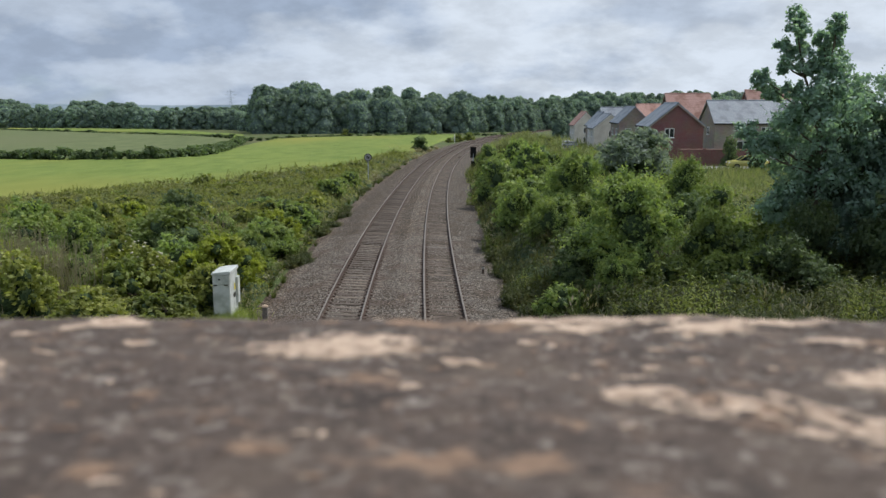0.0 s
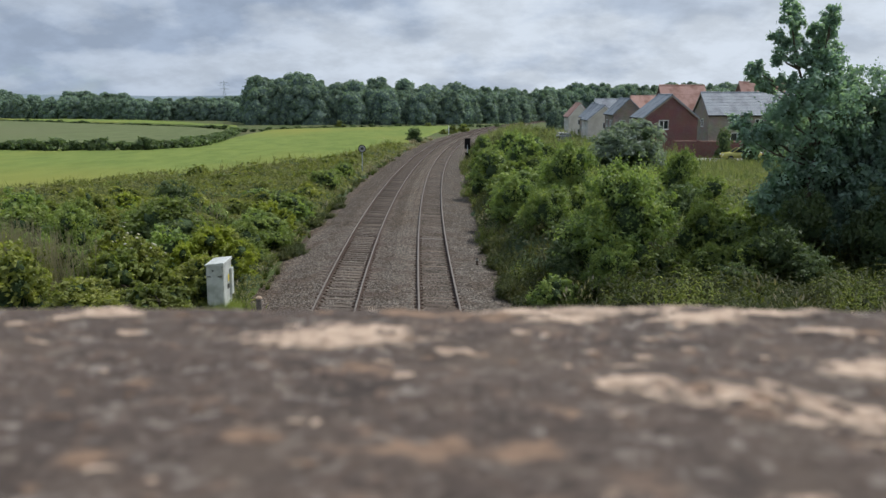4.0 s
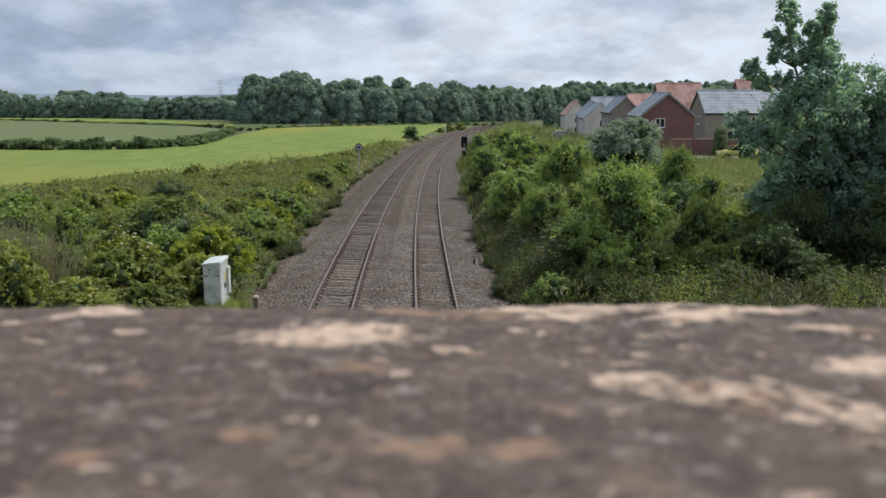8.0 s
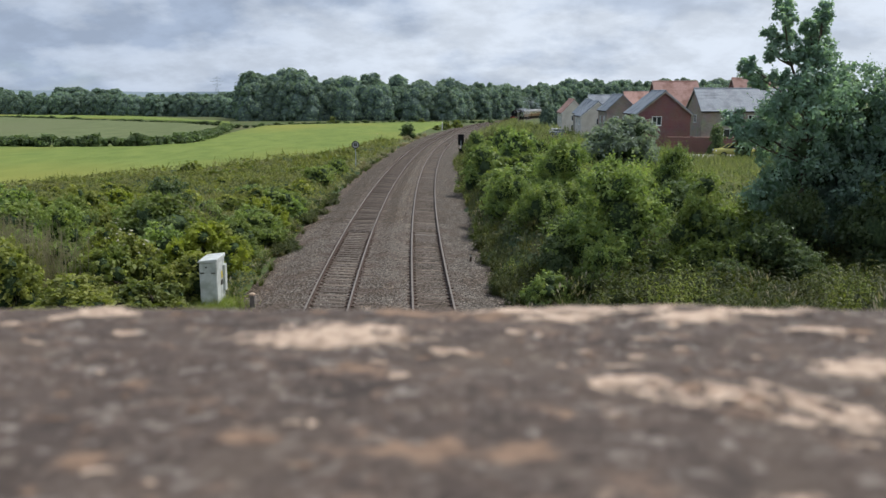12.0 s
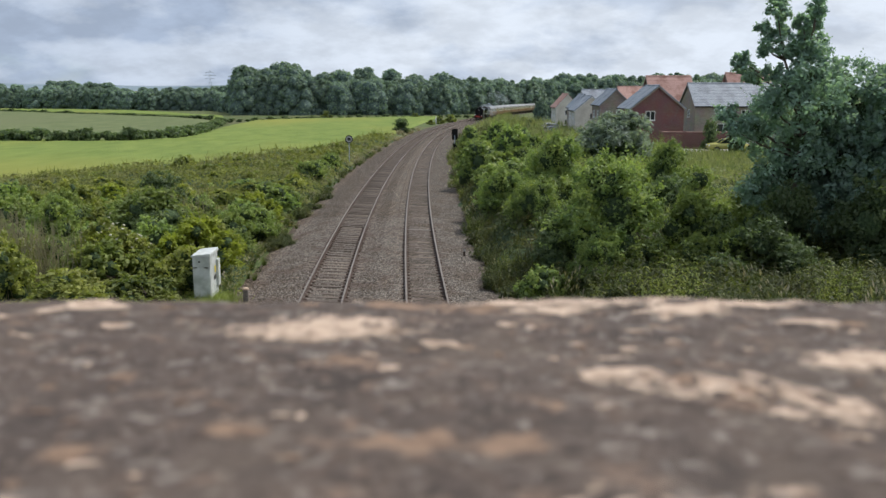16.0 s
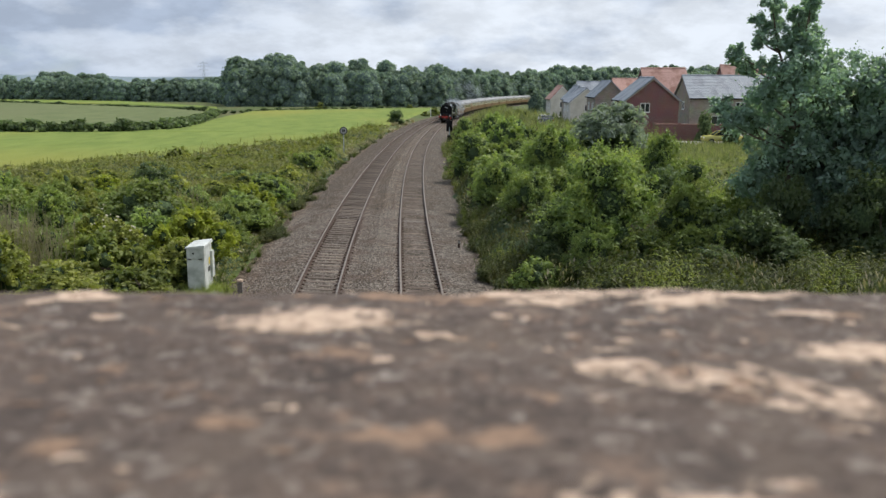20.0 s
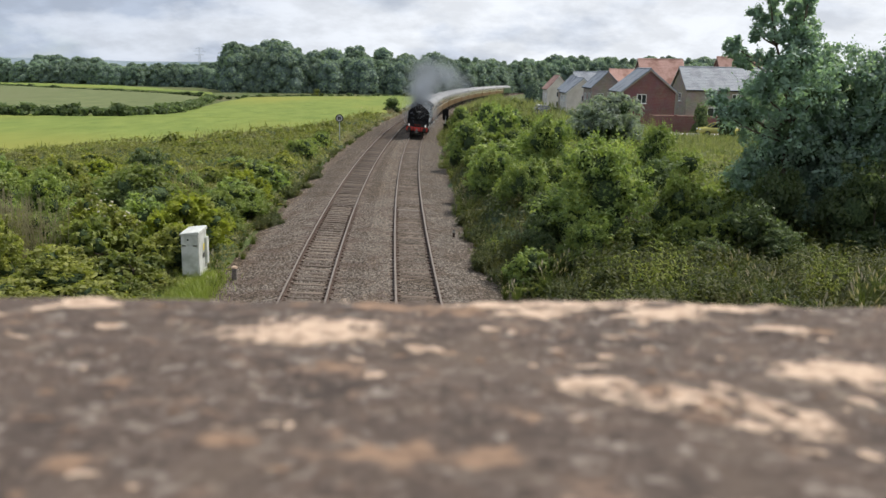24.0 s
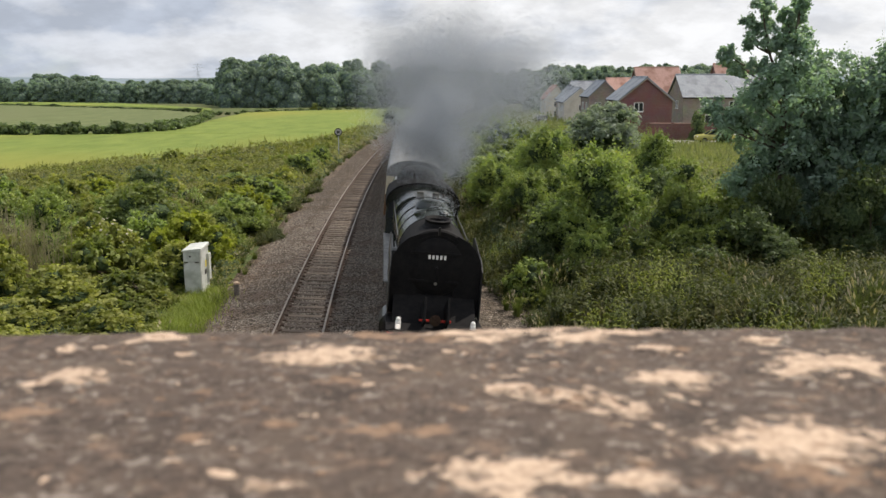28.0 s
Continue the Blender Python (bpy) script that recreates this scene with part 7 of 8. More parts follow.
    part("plate", a_box(-0.06, 0.06, -0.065, -0.053, 0.30, 0.42, 0.005), M["concrete"], ps)
    # small white post beside the far curve
    x, y, z, a = line_at(226.0, -8.2)
    wp = thing("white_post", "small white post beside the far curve", "post", at=pose(x, y, z - 0.4))
    part("post", a_box(-0.12, 0.12, -0.1, 0.1, 0, 2.2, 0.02), M["white"], wp)
    # insulated joints and crossings of cable across the near line
    for s in (46.8, 82.5):
        x, y, z, a = line_at(s, 0.0)
        jt = thing("cable_crossing", "weathered cable duct laid across the track between sleepers", "duct", at=pose(x, y, z - 0.19, 0, math.degrees(math.atan(CANT)), -math.degrees(a)))
        part("duct", a_box(-0.70, 0.70, -0.16, 0.16, -0.05, 0.03, 0.015), M["cess"], jt)


build_lineside()


# ---- the train: y runs back from the front buffers, z up from the rails ----
def wheelset(parent, y, r, half=0.72, spokes=0, name="wheelset", axle=True):
    """One axle with two wheels, turning about its own middle."""
    ob = part(name, a_tube((-half, 0, 0), (half, 0, 0), 0.08, seg=10), M["steel"], parent, at=pose(0, y, r))
    for sx in (-1, 1):
        x = sx * half
        if spokes:
            bm = lathe(bmesh.new(), [(-0.065, r - 0.1), (-0.065, r), (0.04, r), (0.065, r + 0.03), (0.065, r - 0.1)], (x, 0, 0), (-sx, 0, 0), 36)
            wh = part("wheel", bm, M["steel"], ob, "steel tyred spoked wheel")
            sp = bmesh.new()
            for k in range(spokes):
                a = 2 * math.pi * k / spokes
                tube(sp, (x, 0.12 * math.cos(a), 0.12 * math.sin(a)), (x, (r - 0.09) * math.cos(a), (r - 0.09) * math.sin(a)), 0.05, 0.035, 6)
            tube(sp, (x - 0.08, 0, 0), (x + 0.08, 0, 0), 0.17, seg=14)
            box(sp, x - 0.05, x + 0.05, -0.35, 0.35, -r * 0.82, -r * 0.45)
            part("spokes", sp, M["soot"], ob)
        else:
            part("wheel", a_lathe([(-0.065, r * 0.4), (-0.06, r), (0.04, r), (0.065, r + 0.03), (0.065, r * 0.4)], (x, 0, 0), (-sx, 0, 0), 26), M["underframe"], ob)
    return ob


def arch(w, z0, z1, n=12, flat=0.55):
    """Half of a rounded roof outline from -w to w, springing at z0 and rising to z1."""
    return [(w * math.sin(math.pi * (k / n - 0.5)) * (1 if abs(k / n - 0.5) < 0.5 else 1), z0 + (z1 - z0) * math.cos(math.pi * (k / n - 0.5)) ** flat) for k in range(n + 1)]


WHEELS = []


def build_locomotive():
    lo = thing("steam_locomotive", "large black steam locomotive with a red buffer beam and white lamps", "locomotive")
    # frames, front platform, buffers
    part("frame", a_box(-0.5, 0.5, 0.6, 13.2, 0.75, 1.28, 0.02), M["soot"], lo)
    part("buffer_beam", a_box(-1.24, 1.24, 0.52, 0.575, 0.86, 1.30, 0.012), M["red"], lo, "bright red buffer beam")
    part("front_platform", a_box(-1.27, 1.27, 0.58, 2.1, 1.304, 1.35, 0.01), M["soot"], lo)
    for sx in (-1, 1):
        bf = part("buffer", a_lathe([(0.0, 0.10), (0.0, 0.225), (0.03, 0.23), (0.05, 0.08), (0.22, 0.08), (0.22, 0.13), (0.50, 0.17)], (sx * 0.865, 0.02, 1.06), (0, 1, 0), 24), M["underframe"], lo, "round dark steel buffer", smooth=False)
        lp = part("headlamp", a_box(sx * 0.96 - 0.07, sx * 0.96 + 0.07, 0.62, 0.80, 1.35, 1.55, 0.02), M["white"], lo, "white oil headlamp")
        part("lamp_lens", a_tube((sx * 0.96, 0.585, 1.44), (sx * 0.96, 0.615, 1.44), 0.055, seg=16), M["lamp"], lp)
        part("lamp_chimney", a_lathe([(0, 0.07), (0.08, 0.06), (0.12, 0.02)], (sx * 0.96, 0.71, 1.55), (0, 0, 1), 12), M["white"], lp)
        part("lamp_handle", a_tube((sx * 0.96 - 0.05, 0.71, 1.64), (sx * 0.96 + 0.05, 0.71, 1.68), 0.012, seg=6), M["steel"], lp)
        part("brake_hose", a_tube((sx * 0.42, 0.45, 0.55), (sx * 0.42, 0.5, 1.25), 0.04, seg=8), M["rubber"], lo)
        part("guard_iron", a_box(sx * 0.76 - 0.04, sx * 0.76 + 0.04, 0.9, 0.95, 0.12, 0.9, 0.008), M["soot"], lo)
        part("step", a_box(sx * 1.05 - 0.16, sx * 1.05 + 0.16, 0.62, 0.86, 0.5, 0.54), M["soot"], lo)
        part("step_hanger", a_box(sx * 1.16 - 0.02, sx * 1.16 + 0.02, 0.64, 0.84, 0.5, 0.9), M["soot"], lo)
        # cylinder and its slide bars
        part("cylinder", a_lathe([(0, 0.30), (0.04, 0.40), (1.05, 0.40), (1.09, 0.30)], (sx * 1.02, 2.35, 0.92), (0, 1, 0), 26), M["black"], lo)
        part("valve_chest", a_lathe([(0, 0.16), (0.04, 0.24), (1.25, 0.24), (1.29, 0.16)], (sx * 0.99, 2.25, 1.42), (0, 1, 0), 20), M["black"], lo)
        part("steam_pipe", a_tube((sx * 0.98, 2.9, 1.6), (sx * 0.72, 2.95, 2.3), 0.17, 0.15, 14), M["black"], lo)
        part("slide_bar", a_box(sx * 1.02 - 0.06, sx * 1.02 + 0.06, 3.5, 5.0, 1.12, 1.22, 0.01), M["steel"], lo)
        part("connecting_rod", a_box(sx * 0.98 - 0.03, sx * 0.98 + 0.03, 4.6, 7.35, 0.82, 0.94, 0.01), M["steel"], lo)
        part("coupling_rod", a_box(sx * 0.92 - 0.025, sx * 0.92 + 0.025, 5.2, 9.6, 0.60, 0.70, 0.01), M["steel"], lo)
        # raised running plate, front slope and edging
        part("running_plate", a_box(sx * 1.12 - 0.23, sx * 1.12 + 0.23, 3.3, 11.1, 1.90, 1.94, 0.006), M["plate"], lo)
        part("plate_edging", a_box(sx * 1.365 - 0.012, sx * 1.365 + 0.012, 3.3, 11.1, 1.80, 1.95, 0.004), M["black"], lo)
        part("smoke_deflector", extrude_profile([(1.75, 1.4), (2.4, 1.4), (4.55, 1.95), (4.55, 3.15), (4.35, 3.2), (2.3, 2.9), (1.9, 2.7)], sx * 1.235 - 0.015, sx * 1.235 + 0.015, "x"), M["black"], lo, "black sheet smoke deflector")
        # added plate: its black stands for shade between smokebox and deflector
        part("fairing", extrude_profile([(sx * 0.5, 1.4), (sx * 1.25, 1.4), (sx * 1.25, 2.7), (sx * 1.18, 2.98), (sx * 1.03, 3.24), (sx * 0.82, 3.46), (sx * 0.5, 3.60)], 2.09, 2.13), M["soot"], lo, "black plate added as shade in the gap beside the smokebox")
        part("hand_rail", a_tube((sx * 1.28, 2.75, 2.55), (sx * 1.28, 4.15, 2.55), 0.018, seg=6), M["black"], lo)
        part("boiler_rail", a_tube((sx * 1.03, 4.3, 3.1), (sx * 1.08, 10.9, 3.18), 0.02, seg=6), M["black"], lo)
        part("feed_pipe", a_tube((sx * 0.9, 4.3, 2.15), (sx * 1.0, 10.6, 2.1), 0.045, seg=8), M["steel"], lo)
        part("injector", a_lathe([(0, 0.12), (0.3, 0.12), (0.34, 0.05)], (sx * 1.1, 10.8, 1.35), (0, 1, 0), 10), M["steel"], lo)
        part("sand_box", a_box(sx * 1.0 - 0.16, sx * 1.0 + 0.16, 6.3, 6.7, 1.945, 2.25, 0.03), M["black"], lo)
        part("side_link", a_box(sx * 0.30 - 0.03, sx * 0.30 + 0.03, 0.585, 1.7, 1.352, 2.0, 0.01, Euler((radians(-28), 0, 0)).to_matrix()), M["soot"], lo)
    part("drawhook", a_box(-0.06, 0.06, 0.25, 0.55, 0.98, 1.14, 0.02), M["steel"], lo)
    part("coupling_link", a_box(-0.13, 0.13, 0.34, 0.42, 0.62, 1.0, 0.03), M["steel"], lo)
    # the front between frames and smokebox
    part("front_apron", extrude_profile([(1.3, 1.352), (2.3, 1.352), (2.3, 2.05)], -1.1, 1.1, "x"), M["soot"], lo)
    part("badge_rail", a_box(-0.42, 0.42, 0.98, 1.02, 1.50, 1.56, 0.01), M["red"], lo)
    part("badge", a_lathe([(0, 0.13), (0.03, 0.15), (0.04, 0.05)], (0, 0.99, 1.55), (0, -1, 0), 18), M["rail_side"], lo, "round bronze badge")
    # smokebox, boiler, firebox
    CZ = 2.72
    sb = part("smokebox", a_lathe([(0, 0.96), (0.04, 1.0), (2.05, 1.0), (2.07, 0.96)], (0, 2.15, CZ), (0, 1, 0), 48), M["soot"], lo, smooth=False)
    part("smokebox_door", a_lathe([(0, 0.80), (-0.05, 0.78), (-0.11, 0.62), (-0.16, 0.35), (-0.18, 0.02)], (0, 2.146, CZ), (0, 1, 0), 40), M["soot"], sb)
    part("door_rim", a_lathe([(0, 0.86), (-0.02, 0.86), (-0.02, 0.81), (0, 0.81)], (0, 2.148, CZ), (0, 1, 0), 40), M["soot"], sb)
    part("door_handle", a_tube((0, 1.88, CZ), (0.05, 1.88, CZ - 0.32), 0.022, seg=6), M["soot"], sb)
    part("door_dart", a_lathe([(0, 0.05), (0.08, 0.04)], (0, 1.96, CZ), (0, -1, 0), 10), M["soot"], sb)
    for z in (-0.38, 0.38):
        part("hinge_strap", a_box(-0.72, 0.62, 1.99, 2.02, CZ + z - 0.035, CZ + z + 0.035, 0.006), M["soot"], sb)
    pl = part("number_plate", a_box(-0.34, 0.34, 1.975, 2.0, CZ + 0.21, CZ + 0.37, 0.005), M["soot"], sb, "plate with pale figures as bars")
    for k in range(5):
        part("figure_bar", a_box(-0.245 + 0.105 * k, -0.185 + 0.105 * k, 1.966, 1.976, CZ + 0.235, CZ + 0.345), M["white"], pl)
    part("shed_plate", a_lathe([(0, 0.045), (0.015, 0.045)], (0.0, 1.93, CZ - 0.42), (0, -1, 0), 14), M["steel"], sb)
    part("top_lamp_iron", a_box(-0.03, 0.03, 2.0, 2.06, CZ + 0.88, CZ + 1.1), M["black"], sb)
    part("boiler", a_lathe([(0, 0.96), (0.02, 0.985), (2.6, 1.02), (4.25, 1.07)], (0, 4.23, CZ + 0.0), (0, 1, 0), 48), M["loco_green"], lo, "dark green lagged boiler")
    for y in (4.35, 5.6, 6.9, 8.2):
        part("boiler_band", a_lathe([(0, 1.0 + 0.018 * (y - 4.3)), (0.05, 1.0 + 0.018 * (y - 4.3))], (0, y, CZ), (0, 1, 0), 40), M["black"], lo)
    fb = [(-1.0, 1.5)] + [(x, z) for x, z in arch(1.10, 2.75, CZ + 1.06, 14, 0.62)] + [(1.0, 1.5)]
    bm = extrude_profile(fb, 8.5, 11.0)
    part("firebox", bm, M["loco_green"], lo)
    ch = part("chimney", a_lathe([(0, 0.42), (0.06, 0.36), (0.16, 0.33), (0.21, 0.35), (0.24, 0.37), (0.26, 0.31), (0.2, 0.24), (0.05, 0.22)], (0, 0, 0), (0, 0, 1), 28), M["soot"], lo, "low oval double chimney", at=pose(0, 3.0, CZ + 0.93) @ Matrix.Diagonal((1.05, 1.6, 1.0, 1.0)))
    part("dome", a_lathe([(0, 0.50), (0.10, 0.46), (0.19, 0.40), (0.245, 0.28), (0.26, 0.05)], (0, 6.6, CZ + 0.95), (0, 0, 1), 28), M["loco_green"], lo)
    for sx in (-1, 1):
        part("safety_valve", a_lathe([(0, 0.13), (0.12, 0.11), (0.2, 0.12), (0.22, 0.05)], (sx * 0.26, 8.35, CZ + 1.0), (0, 0, 1), 14), M["steel"], lo)
        part("top_feed", a_lathe([(0, 0.2), (0.12, 0.18), (0.16, 0.1)], (sx * 0.36, 5.3, CZ + 0.88), (sx * 0.35, 0, 1), 14), M["loco_green"], lo)
    part("whistle", a_tube((0.62, 9.6, CZ + 0.72), (0.62, 9.6, CZ + 1.02), 0.05, seg=8), M["rail_side"], lo)
    # cab
    cab = part("cab", extrude_profile([(-1.33, 1.25), (-1.33, 2.95)] + arch(1.33, 3.05, 3.9, 14, 0.7)[1:-1] + [(1.33, 2.95), (1.33, 1.25)], 11.0, 13.0), M["loco_green"], lo, "dark green cab with front windows")
    part("cab_roof", extrude_profile(arch(1.38, 3.02, 3.93, 16, 0.7) + arch(1.34, 2.98, 3.88, 16, 0.7)[::-1], 10.85, 13.3), M["soot"], cab, "black cab roof")
    for sx in (-1, 1):
        part("cab_window", a_box(sx * 1.09 - 0.17, sx * 1.09 + 0.17, 10.985, 10.998, 2.55, 3.12), M["glass"], cab)
        part("side_window", a_box(sx * 1.336 - 0.006, sx * 1.336 + 0.006, 11.4, 12.3, 2.4, 3.0), M["glass"], cab)
    for y, r in ((1.75, 0.46), (3.62, 0.46)):
        WHEELS.append((wheelset(lo, y, r), y, r))
    for y in (5.30, 7.43, 9.56):
        WHEELS.append((wheelset(lo, y, 0.94, 0.72, 16, "driving_axle"), y, 0.94))
    WHEELS.append((wheelset(lo, 12.25, 0.5), 12.25, 0.5))
    # tender
    te = thing("tender", "dark green coal tender heaped with black coal", "tender")
    part("underframe", a_box(-1.15, 1.15, 0.1, 6.5, 0.75, 1.2, 0.02), M["soot"], te)
    part("tank", a_box(-1.27, 1.27, 0.2, 6.6, 1.204, 2.75, 0.05), M["loco_green"], te)
    part("coal_bunker", extrude_profile([(-1.2, 2.754), (1.2, 2.754), (1.02, 3.3), (-1.02, 3.3)], 0.25, 4.6), M["loco_green"], te)
    verts, faces = [], []
    n = 16
    for j in range(n + 1):
        for i in range(n + 1):
            x, y = -1.0 + 2.0 * i / n, 0.35 + 4.1 * j / n
            e = min(i, n - i, j, n - j)
            verts.append((x, y, 3.22 + (0.74 * (1 - (x / 1.05) ** 2) ** 0.5 if abs(x) < 1.05 else 0) * smoothstep(0, 3, e) + 0.1 * noise.noise((x * 3, y * 3, 0))))
    for j in range(n):
        for i in range(n):
            faces.append((j * (n + 1) + i, j * (n + 1) + i + 1, (j + 1) * (n + 1) + i + 1, (j + 1) * (n + 1) + i))
    part("coal", mesh_from("coal", verts, faces, [M["coal"]]), None, te, "heap of black coal")
    part("water_dome", a_lathe([(0, 0.4), (0.2, 0.38), (0.25, 0.2)], (0, 5.6, 2.75), (0, 0, 1), 20), M["soot"], te)
    for y in (1.35, 3.45, 5.55):
        WHEELS.append((wheelset(te, y, 0.48), y, 0.48))
    for sx in (-1, 1):
        part("axle_guard", a_box(sx * 0.95 - 0.03, sx * 0.95 + 0.03, 0.6, 6.3, 0.35, 0.85, 0.01), M["soot"], te)
    return lo, te


def build_coach():
    co = thing("coach", "chocolate and cream railway coach with a grey roof", "coach", "coaches of the train")
    Lc = 19.6
    part("lower_body", a_box(-1.40, 1.40, 0.3, Lc, 1.05, 2.10, 0.03), M["coach_brown"], co, "chocolate brown lower panels")
    part("upper_body", a_box(-1.38, 1.38, 0.3, Lc, 2.104, 3.06, 0.03), M["coach_cream"], co, "cream upper panels")
    part("roof", extrude_profile(arch(1.41, 3.05, 3.83, 14, 0.75) + [(1.38, 3.0), (-1.38, 3.0)], 0.28, Lc + 0.02), M["coach_roof"], co, "weathered grey roof", smooth=False)
    part("underframe", a_box(-1.2, 1.2, 0.35, Lc - 0.05, 0.8, 1.046, 0.02), M["underframe"], co)
    part("battery_box", a_box(-1.25, 1.25, 7.0, 10.0, 0.35, 0.8, 0.03), M["underframe"], co)
    for y in (2.6, Lc - 2.3):
        bg = part("bogie", a_box(-1.05, 1.05, y - 1.7, y + 1.7, 0.4, 0.8, 0.05), M["underframe"], co)
        for dy in (-1.3, 1.3):
            part("wheel", a_lathe([(-0.8, 0.2), (-0.8, 0.45), (-0.68, 0.45), (-0.66, 0.1), (0.66, 0.1), (0.68, 0.45), (0.8, 0.45), (0.8, 0.2)], (0, y + dy, 0.45), (1, 0, 0), 18), M["underframe"], bg)
    for sx in (-1, 1):
        for k in range(8):
            y = 2.2 + 2.15 * k
            w = part("window", a_box(sx * 1.384 - 0.008, sx * 1.384 + 0.008, y - 0.62, y + 0.62, 2.22, 2.95, 0.004), M["glass"], co)
        for y in (0.9, Lc - 0.65):
            part("door", a_box(sx * 1.405 - 0.008, sx * 1.405 + 0.008, y - 0.36, y + 0.36, 1.1, 2.95, 0.004), M["coach_brown"], co)
    for y in (0.12, Lc + 0.14):
        part("gangway", a_box(-0.55, 0.55, y - 0.16, y + 0.16, 1.1, 3.2, 0.03), M["rubber"], co)
    for k in range(7):
        part("roof_vent", a_lathe([(0, 0.16), (0.08, 0.16), (0.12, 0.04)], (0.35 * (-1) ** k, 2.0 + 2.5 * k, 3.76), (0, 0, 1), 10), M["coach_roof"], co)
    return co


def build_diesel():
    di = thing("diesel_locomotive", "dark green diesel locomotive at the rear of the train", "locomotive")
    Lc = 18.6
    part("body", a_box(-1.34, 1.34, 0.5, Lc, 1.1, 3.0, 0.12), M["diesel_green"], di)
    part("roof", extrude_profile(arch(1.34, 2.96, 3.78, 12, 0.75) + [(1.3, 2.9), (-1.3, 2.9)], 0.6, Lc - 0.1), M["coach_roof"], di)
    part("underframe", a_box(-1.15, 1.15, 0.5, Lc, 0.75, 1.096, 0.02), M["underframe"], di)
    for y in (3.2, Lc - 2.8):
        part("bogie", a_box(-1.1, 1.1, y - 2.2, y + 2.2, 0.25, 0.75, 0.05), M["underframe"], di)
    for y in (0.49, Lc + 0.01):
        for sx in (-1, 1):
            part("cab_window", a_box(sx * 0.6 - 0.42, sx * 0.6 + 0.42, y - 0.01, y + 0.01, 2.2, 2.85), M["glass"], di)
    part("fuel_tank", a_box(-1.1, 1.1, 7.6, 11.0, 0.3, 0.75, 0.05), M["underframe"], di)
    return di


def build_smoke():
    """A plume of hair-thin wisps in soft puffs that leave the chimney and trail behind it."""
    pl = thing("smoke_plume", "grey coal smoke streaming back from the chimney", "smoke")
    rng = np.random.default_rng(77)
    puffs = []
    for x, y, z, r, n, late in (
            (-0.30, 3.3, 4.4, 0.40, 120, 1), (-0.4, 5.0, 5.1, 0.6, 350, 1), (-0.4, 7.0, 5.9, 0.9, 2200, 1), (-0.4, 8.4, 6.5, 1.35, 11000, 1), (0.0, 10.8, 7.3, 2.0, 22000, 1),
            (0.4, 13.5, 8.0, 2.4, 32000, 1), (0.9, 17.0, 8.2, 2.6, 32000, 1), (1.6, 21.5, 8.2, 2.7, 26000, 1), (-0.4, 10.5, 5.9, 1.0, 4000, 1), (0.0, 14.0, 6.5, 1.4, 6000, 1), (0.7, 19.0, 6.8, 1.6, 5000, 0), (1.2, 27.0, 7.0, 1.9, 5000, 0)):
        for _ in range(4 if r > 0.7 else 1):
            small = r * (0.78 if r > 0.7 else 1.0)
            off = np.clip(rng.normal(scale=0.5, size=3), -0.8, 0.8) * r if r > 0.7 else np.zeros(3)
            m = n * 7 // 2 // (4 if r > 0.7 else 1)
            p = rng.normal(size=(m, 3)) * small * 0.52
            far = np.linalg.norm(p, axis=1)
            stray = far > 1.25 * small
            p[stray] *= (1.25 * small * rng.random(stray.sum()) ** 0.6 / far[stray])[:, None]
            p += 0.08 * small * np.sin(p[:, [1, 2, 0]] * 4.0 / small + len(puffs))
            t = rng.normal(size=(m, 3))
            t /= np.linalg.norm(t, axis=1)[:, None]
            b = np.cross(t, rng.normal(size=(m, 3)))
            b /= np.linalg.norm(b, axis=1)[:, None] + 1e-9
            s = rng.uniform(0.6, 1.4, m)
            a, c = t * (0.105 * s)[:, None], b * (0.0014 / s)[:, None]
            v = np.stack([p + a, p - a + c, p - a - c], 1).reshape(-1, 3)
            me = bpy.data.meshes.new("puff")
            me.vertices.add(3 * m)
            me.vertices.foreach_set("co", v.astype(np.float32).ravel())
            me.loops.add(3 * m)
            me.loops.foreach_set("vertex_index", np.arange(3 * m, dtype=np.int32))
            me.polygons.add(m)
            me.polygons.foreach_set("loop_start", np.arange(0, 3 * m, 3, dtype=np.int32))
            me.polygons.foreach_set("loop_total", np.full(m, 3, dtype=np.int32))
            me.materials.append(M["smoke"])
            me.update(calc_edges=True)
            place = (x + 0.55 + 1.25 * off[0], y + 1.2 * off[1], z - 0.3 + 0.8 * off[2])
            ob = tagged(part("puff", me, None, pl, at=pose(*place)), kind="stuff")
            puffs.append((ob, place, late, len(puffs)))
    return pl, puffs


locomotive, tender = build_locomotive()
first_coach = build_coach()
coaches = [first_coach] + [copy_thing(first_coach, Matrix()) for _ in range(10)]
diesel = build_diesel()
plume, puffs = build_smoke()

SPEED, S_END, LEAN = 19.67, 19.85, 5.0


def on_line(s_front, b1, b2):
    """The pose of a vehicle whose front stands s_front along the line and whose bogies lie b1 and b2 behind it."""
    p, q = line_at(s_front + b1), line_at(s_front + b2)
    P, Q = Vector(p[:3]), Vector(q[:3])
    d = (Q - P).normalized()
    o = P - d * b1
    return pose(o.x, o.y, o.z, math.degrees(math.asin(d.z)), LEAN, -math.degrees(math.atan2(d.x, d.y)))


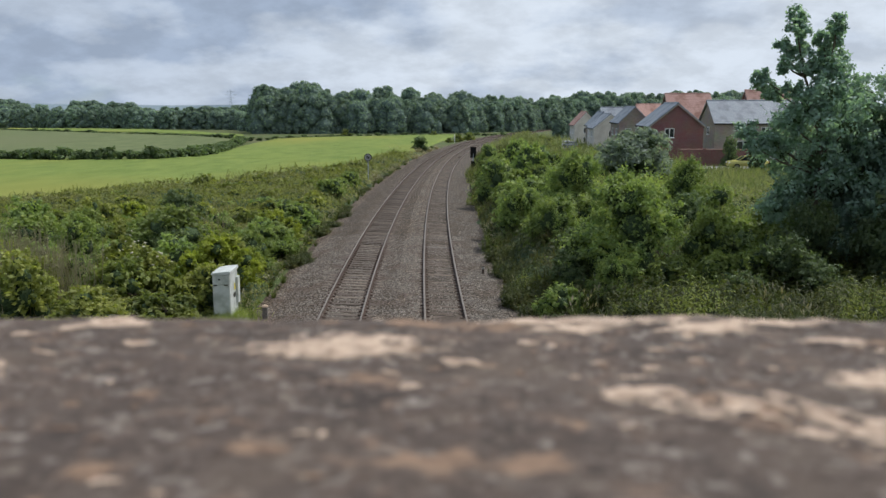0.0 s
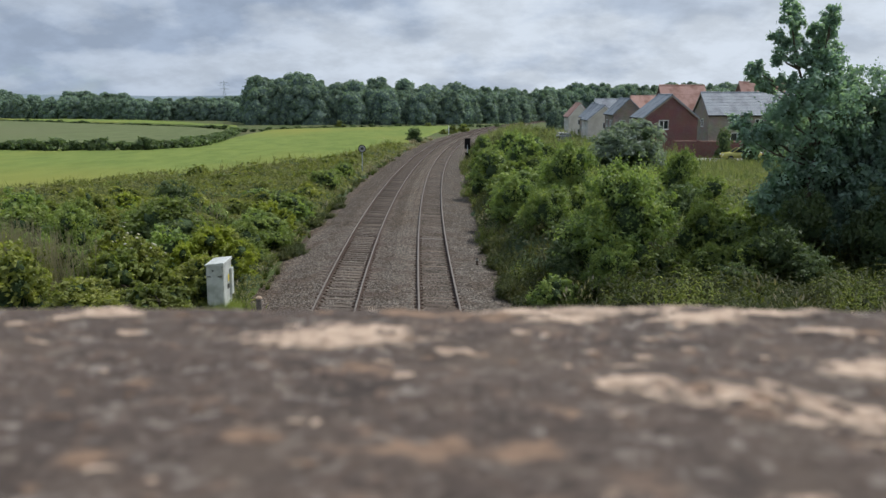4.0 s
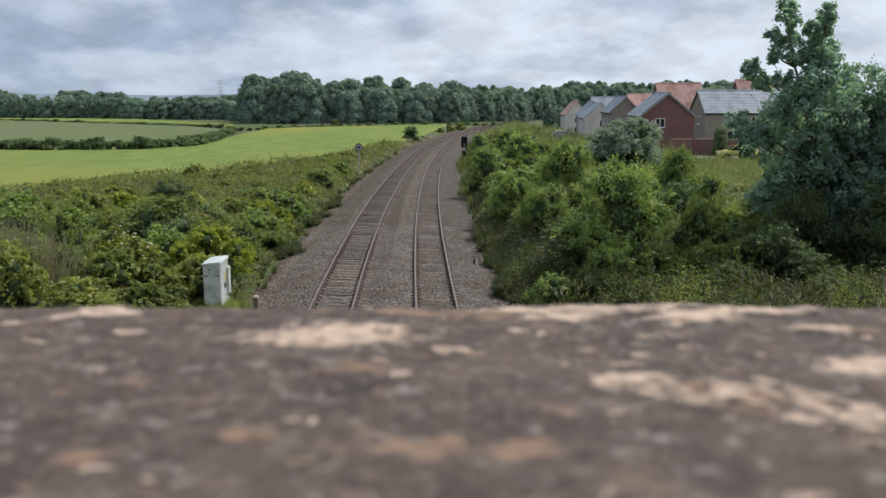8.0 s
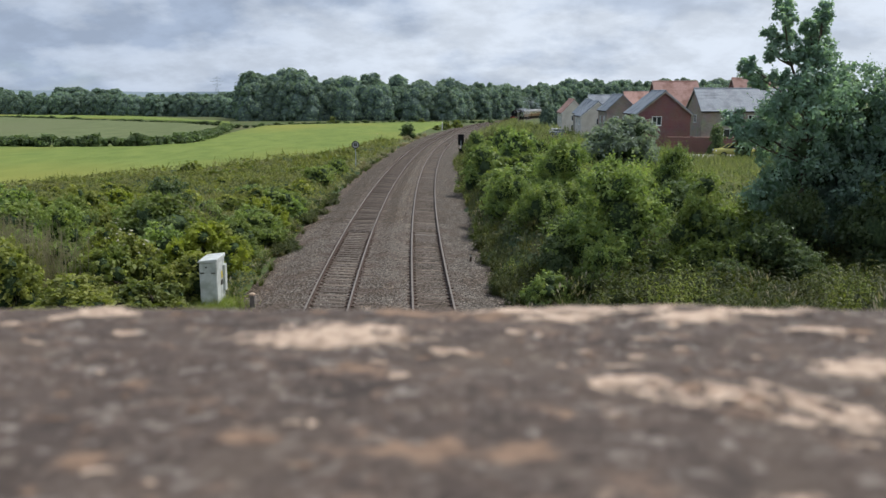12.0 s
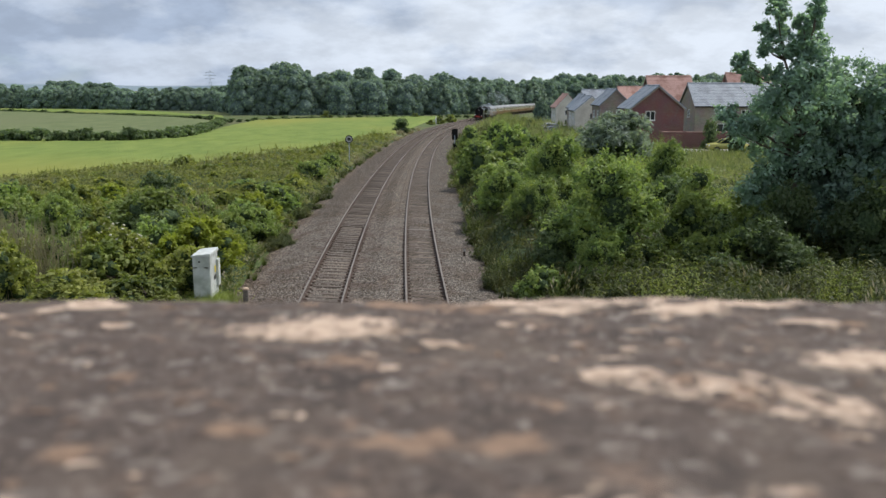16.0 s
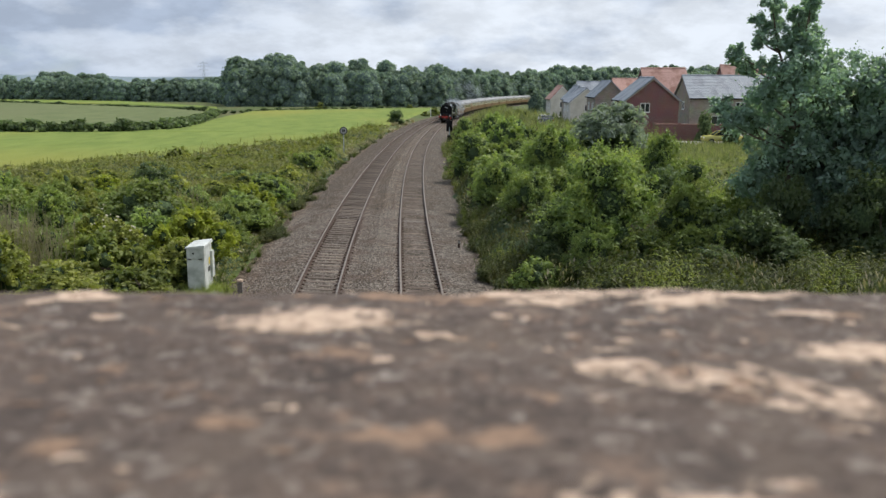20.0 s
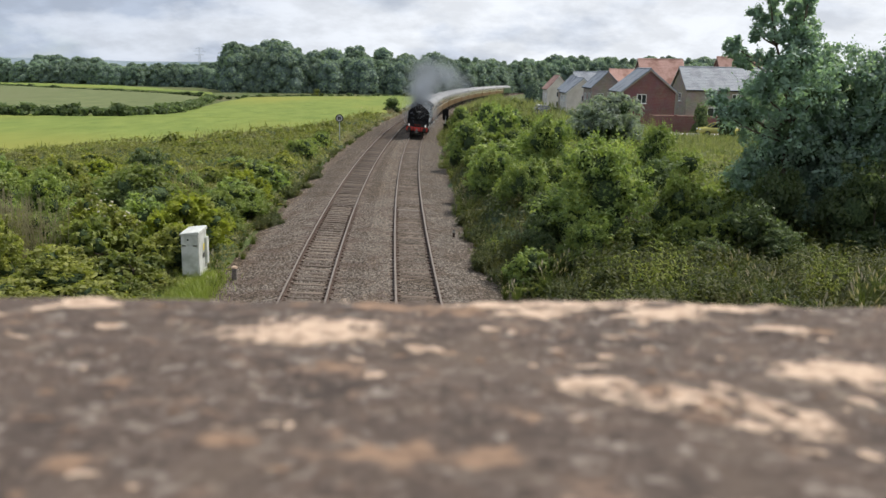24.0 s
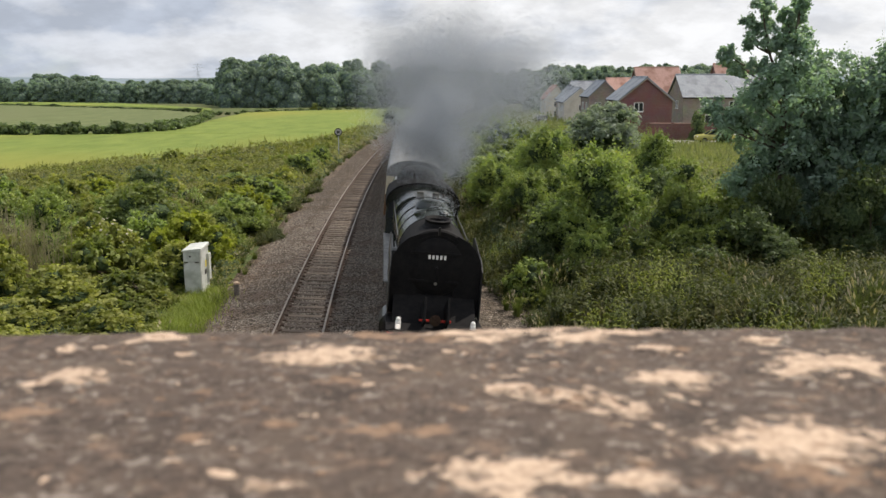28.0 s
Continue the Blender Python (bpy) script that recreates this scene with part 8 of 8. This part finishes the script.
def motions():
    steps = [k * 0.5 for k in range(57)]
    front = lambda t: S_END + SPEED * (28.0 - t)
    walk(locomotive, [(t, on_line(front(t), 2.7, 11.0)) for t in steps])
    walk(tender, [(t, on_line(front(t) + 13.75, 1.35, 5.55)) for t in steps])
    walk(plume, [(t, on_line(front(t), 2.7, 11.0)) for t in steps])
    for k, c in enumerate(coaches):
        walk(c, [(t, on_line(front(t) + 20.75 + 20.0 * k, 2.6, 17.3)) for t in steps])
    walk(diesel, [(t, on_line(front(t) + 20.75 + 20.0 * len(coaches), 3.2, 15.8)) for t in steps])
    every = [k / 30.0 for k in range(841)]
    for ob, y, r in WHEELS:
        walk(ob, [(t, pose(0, y, r, math.degrees(SPEED * t / r), 0, 0)) for t in every])
    # each puff waits in the train, leaves the chimney at its own moment and rises to its place in the plume
    for ob, (x, y, z), late, k in puffs:
        turn = lambda t: (8 * math.sin(t * 1.3 + k * 1.9), 6 * math.cos(t + k), 7.0 * t + 40 * k)
        drift = lambda t: (x + 0.1 + 0.075 * y * (1 - smoothstep(26.8, 28.0, t)) * smoothstep(8.0, 15.0, y) + 0.16 * math.sin(t * 1.3 + k * 1.9), y + 0.3 * math.sin(t * 0.9 + k), z + 0.14 * math.cos(t * 1.1 + k))
        if not late:
            walk(ob, [(float(t), pose(*drift(t), *turn(t))) for t in range(0, 29)])
            continue
        out = 22.4 + 2.6 * ((k * 0.618) % 1.0) * min(1.0, y / 12.0)
        wait = (0.0, 17.0 + (k * 2.3) % 20, 2.35)
        rows = [(0.0, pose(*wait, *turn(0.0)))]
        rows += [(float(t), pose(*wait, *turn(t))) for t in range(4, int(out - 1.5), 4)]
        rows += [(out - 0.7, pose(*wait, *turn(out - 0.7))), (out - 0.1, pose(0.0, 4.5, 2.4, *turn(out - 0.1))), (out + 0.1, pose(0.05, 3.2, 4.2, *turn(out + 0.1)))]
        rows += [(out + 0.5, pose(x * 0.4, 3.2 + (y - 3.2) * 0.45, 4.2 + (z - 4.2) * 0.5, *turn(out + 0.5)))]
        t = out + 1.2
        while t < 27.9:
            rows.append((t, pose(*drift(t), *turn(t))))
            t += 0.7
        rows.append((28.0, pose(*drift(28.0), *turn(28.0))))
        walk(ob, rows)


motions()
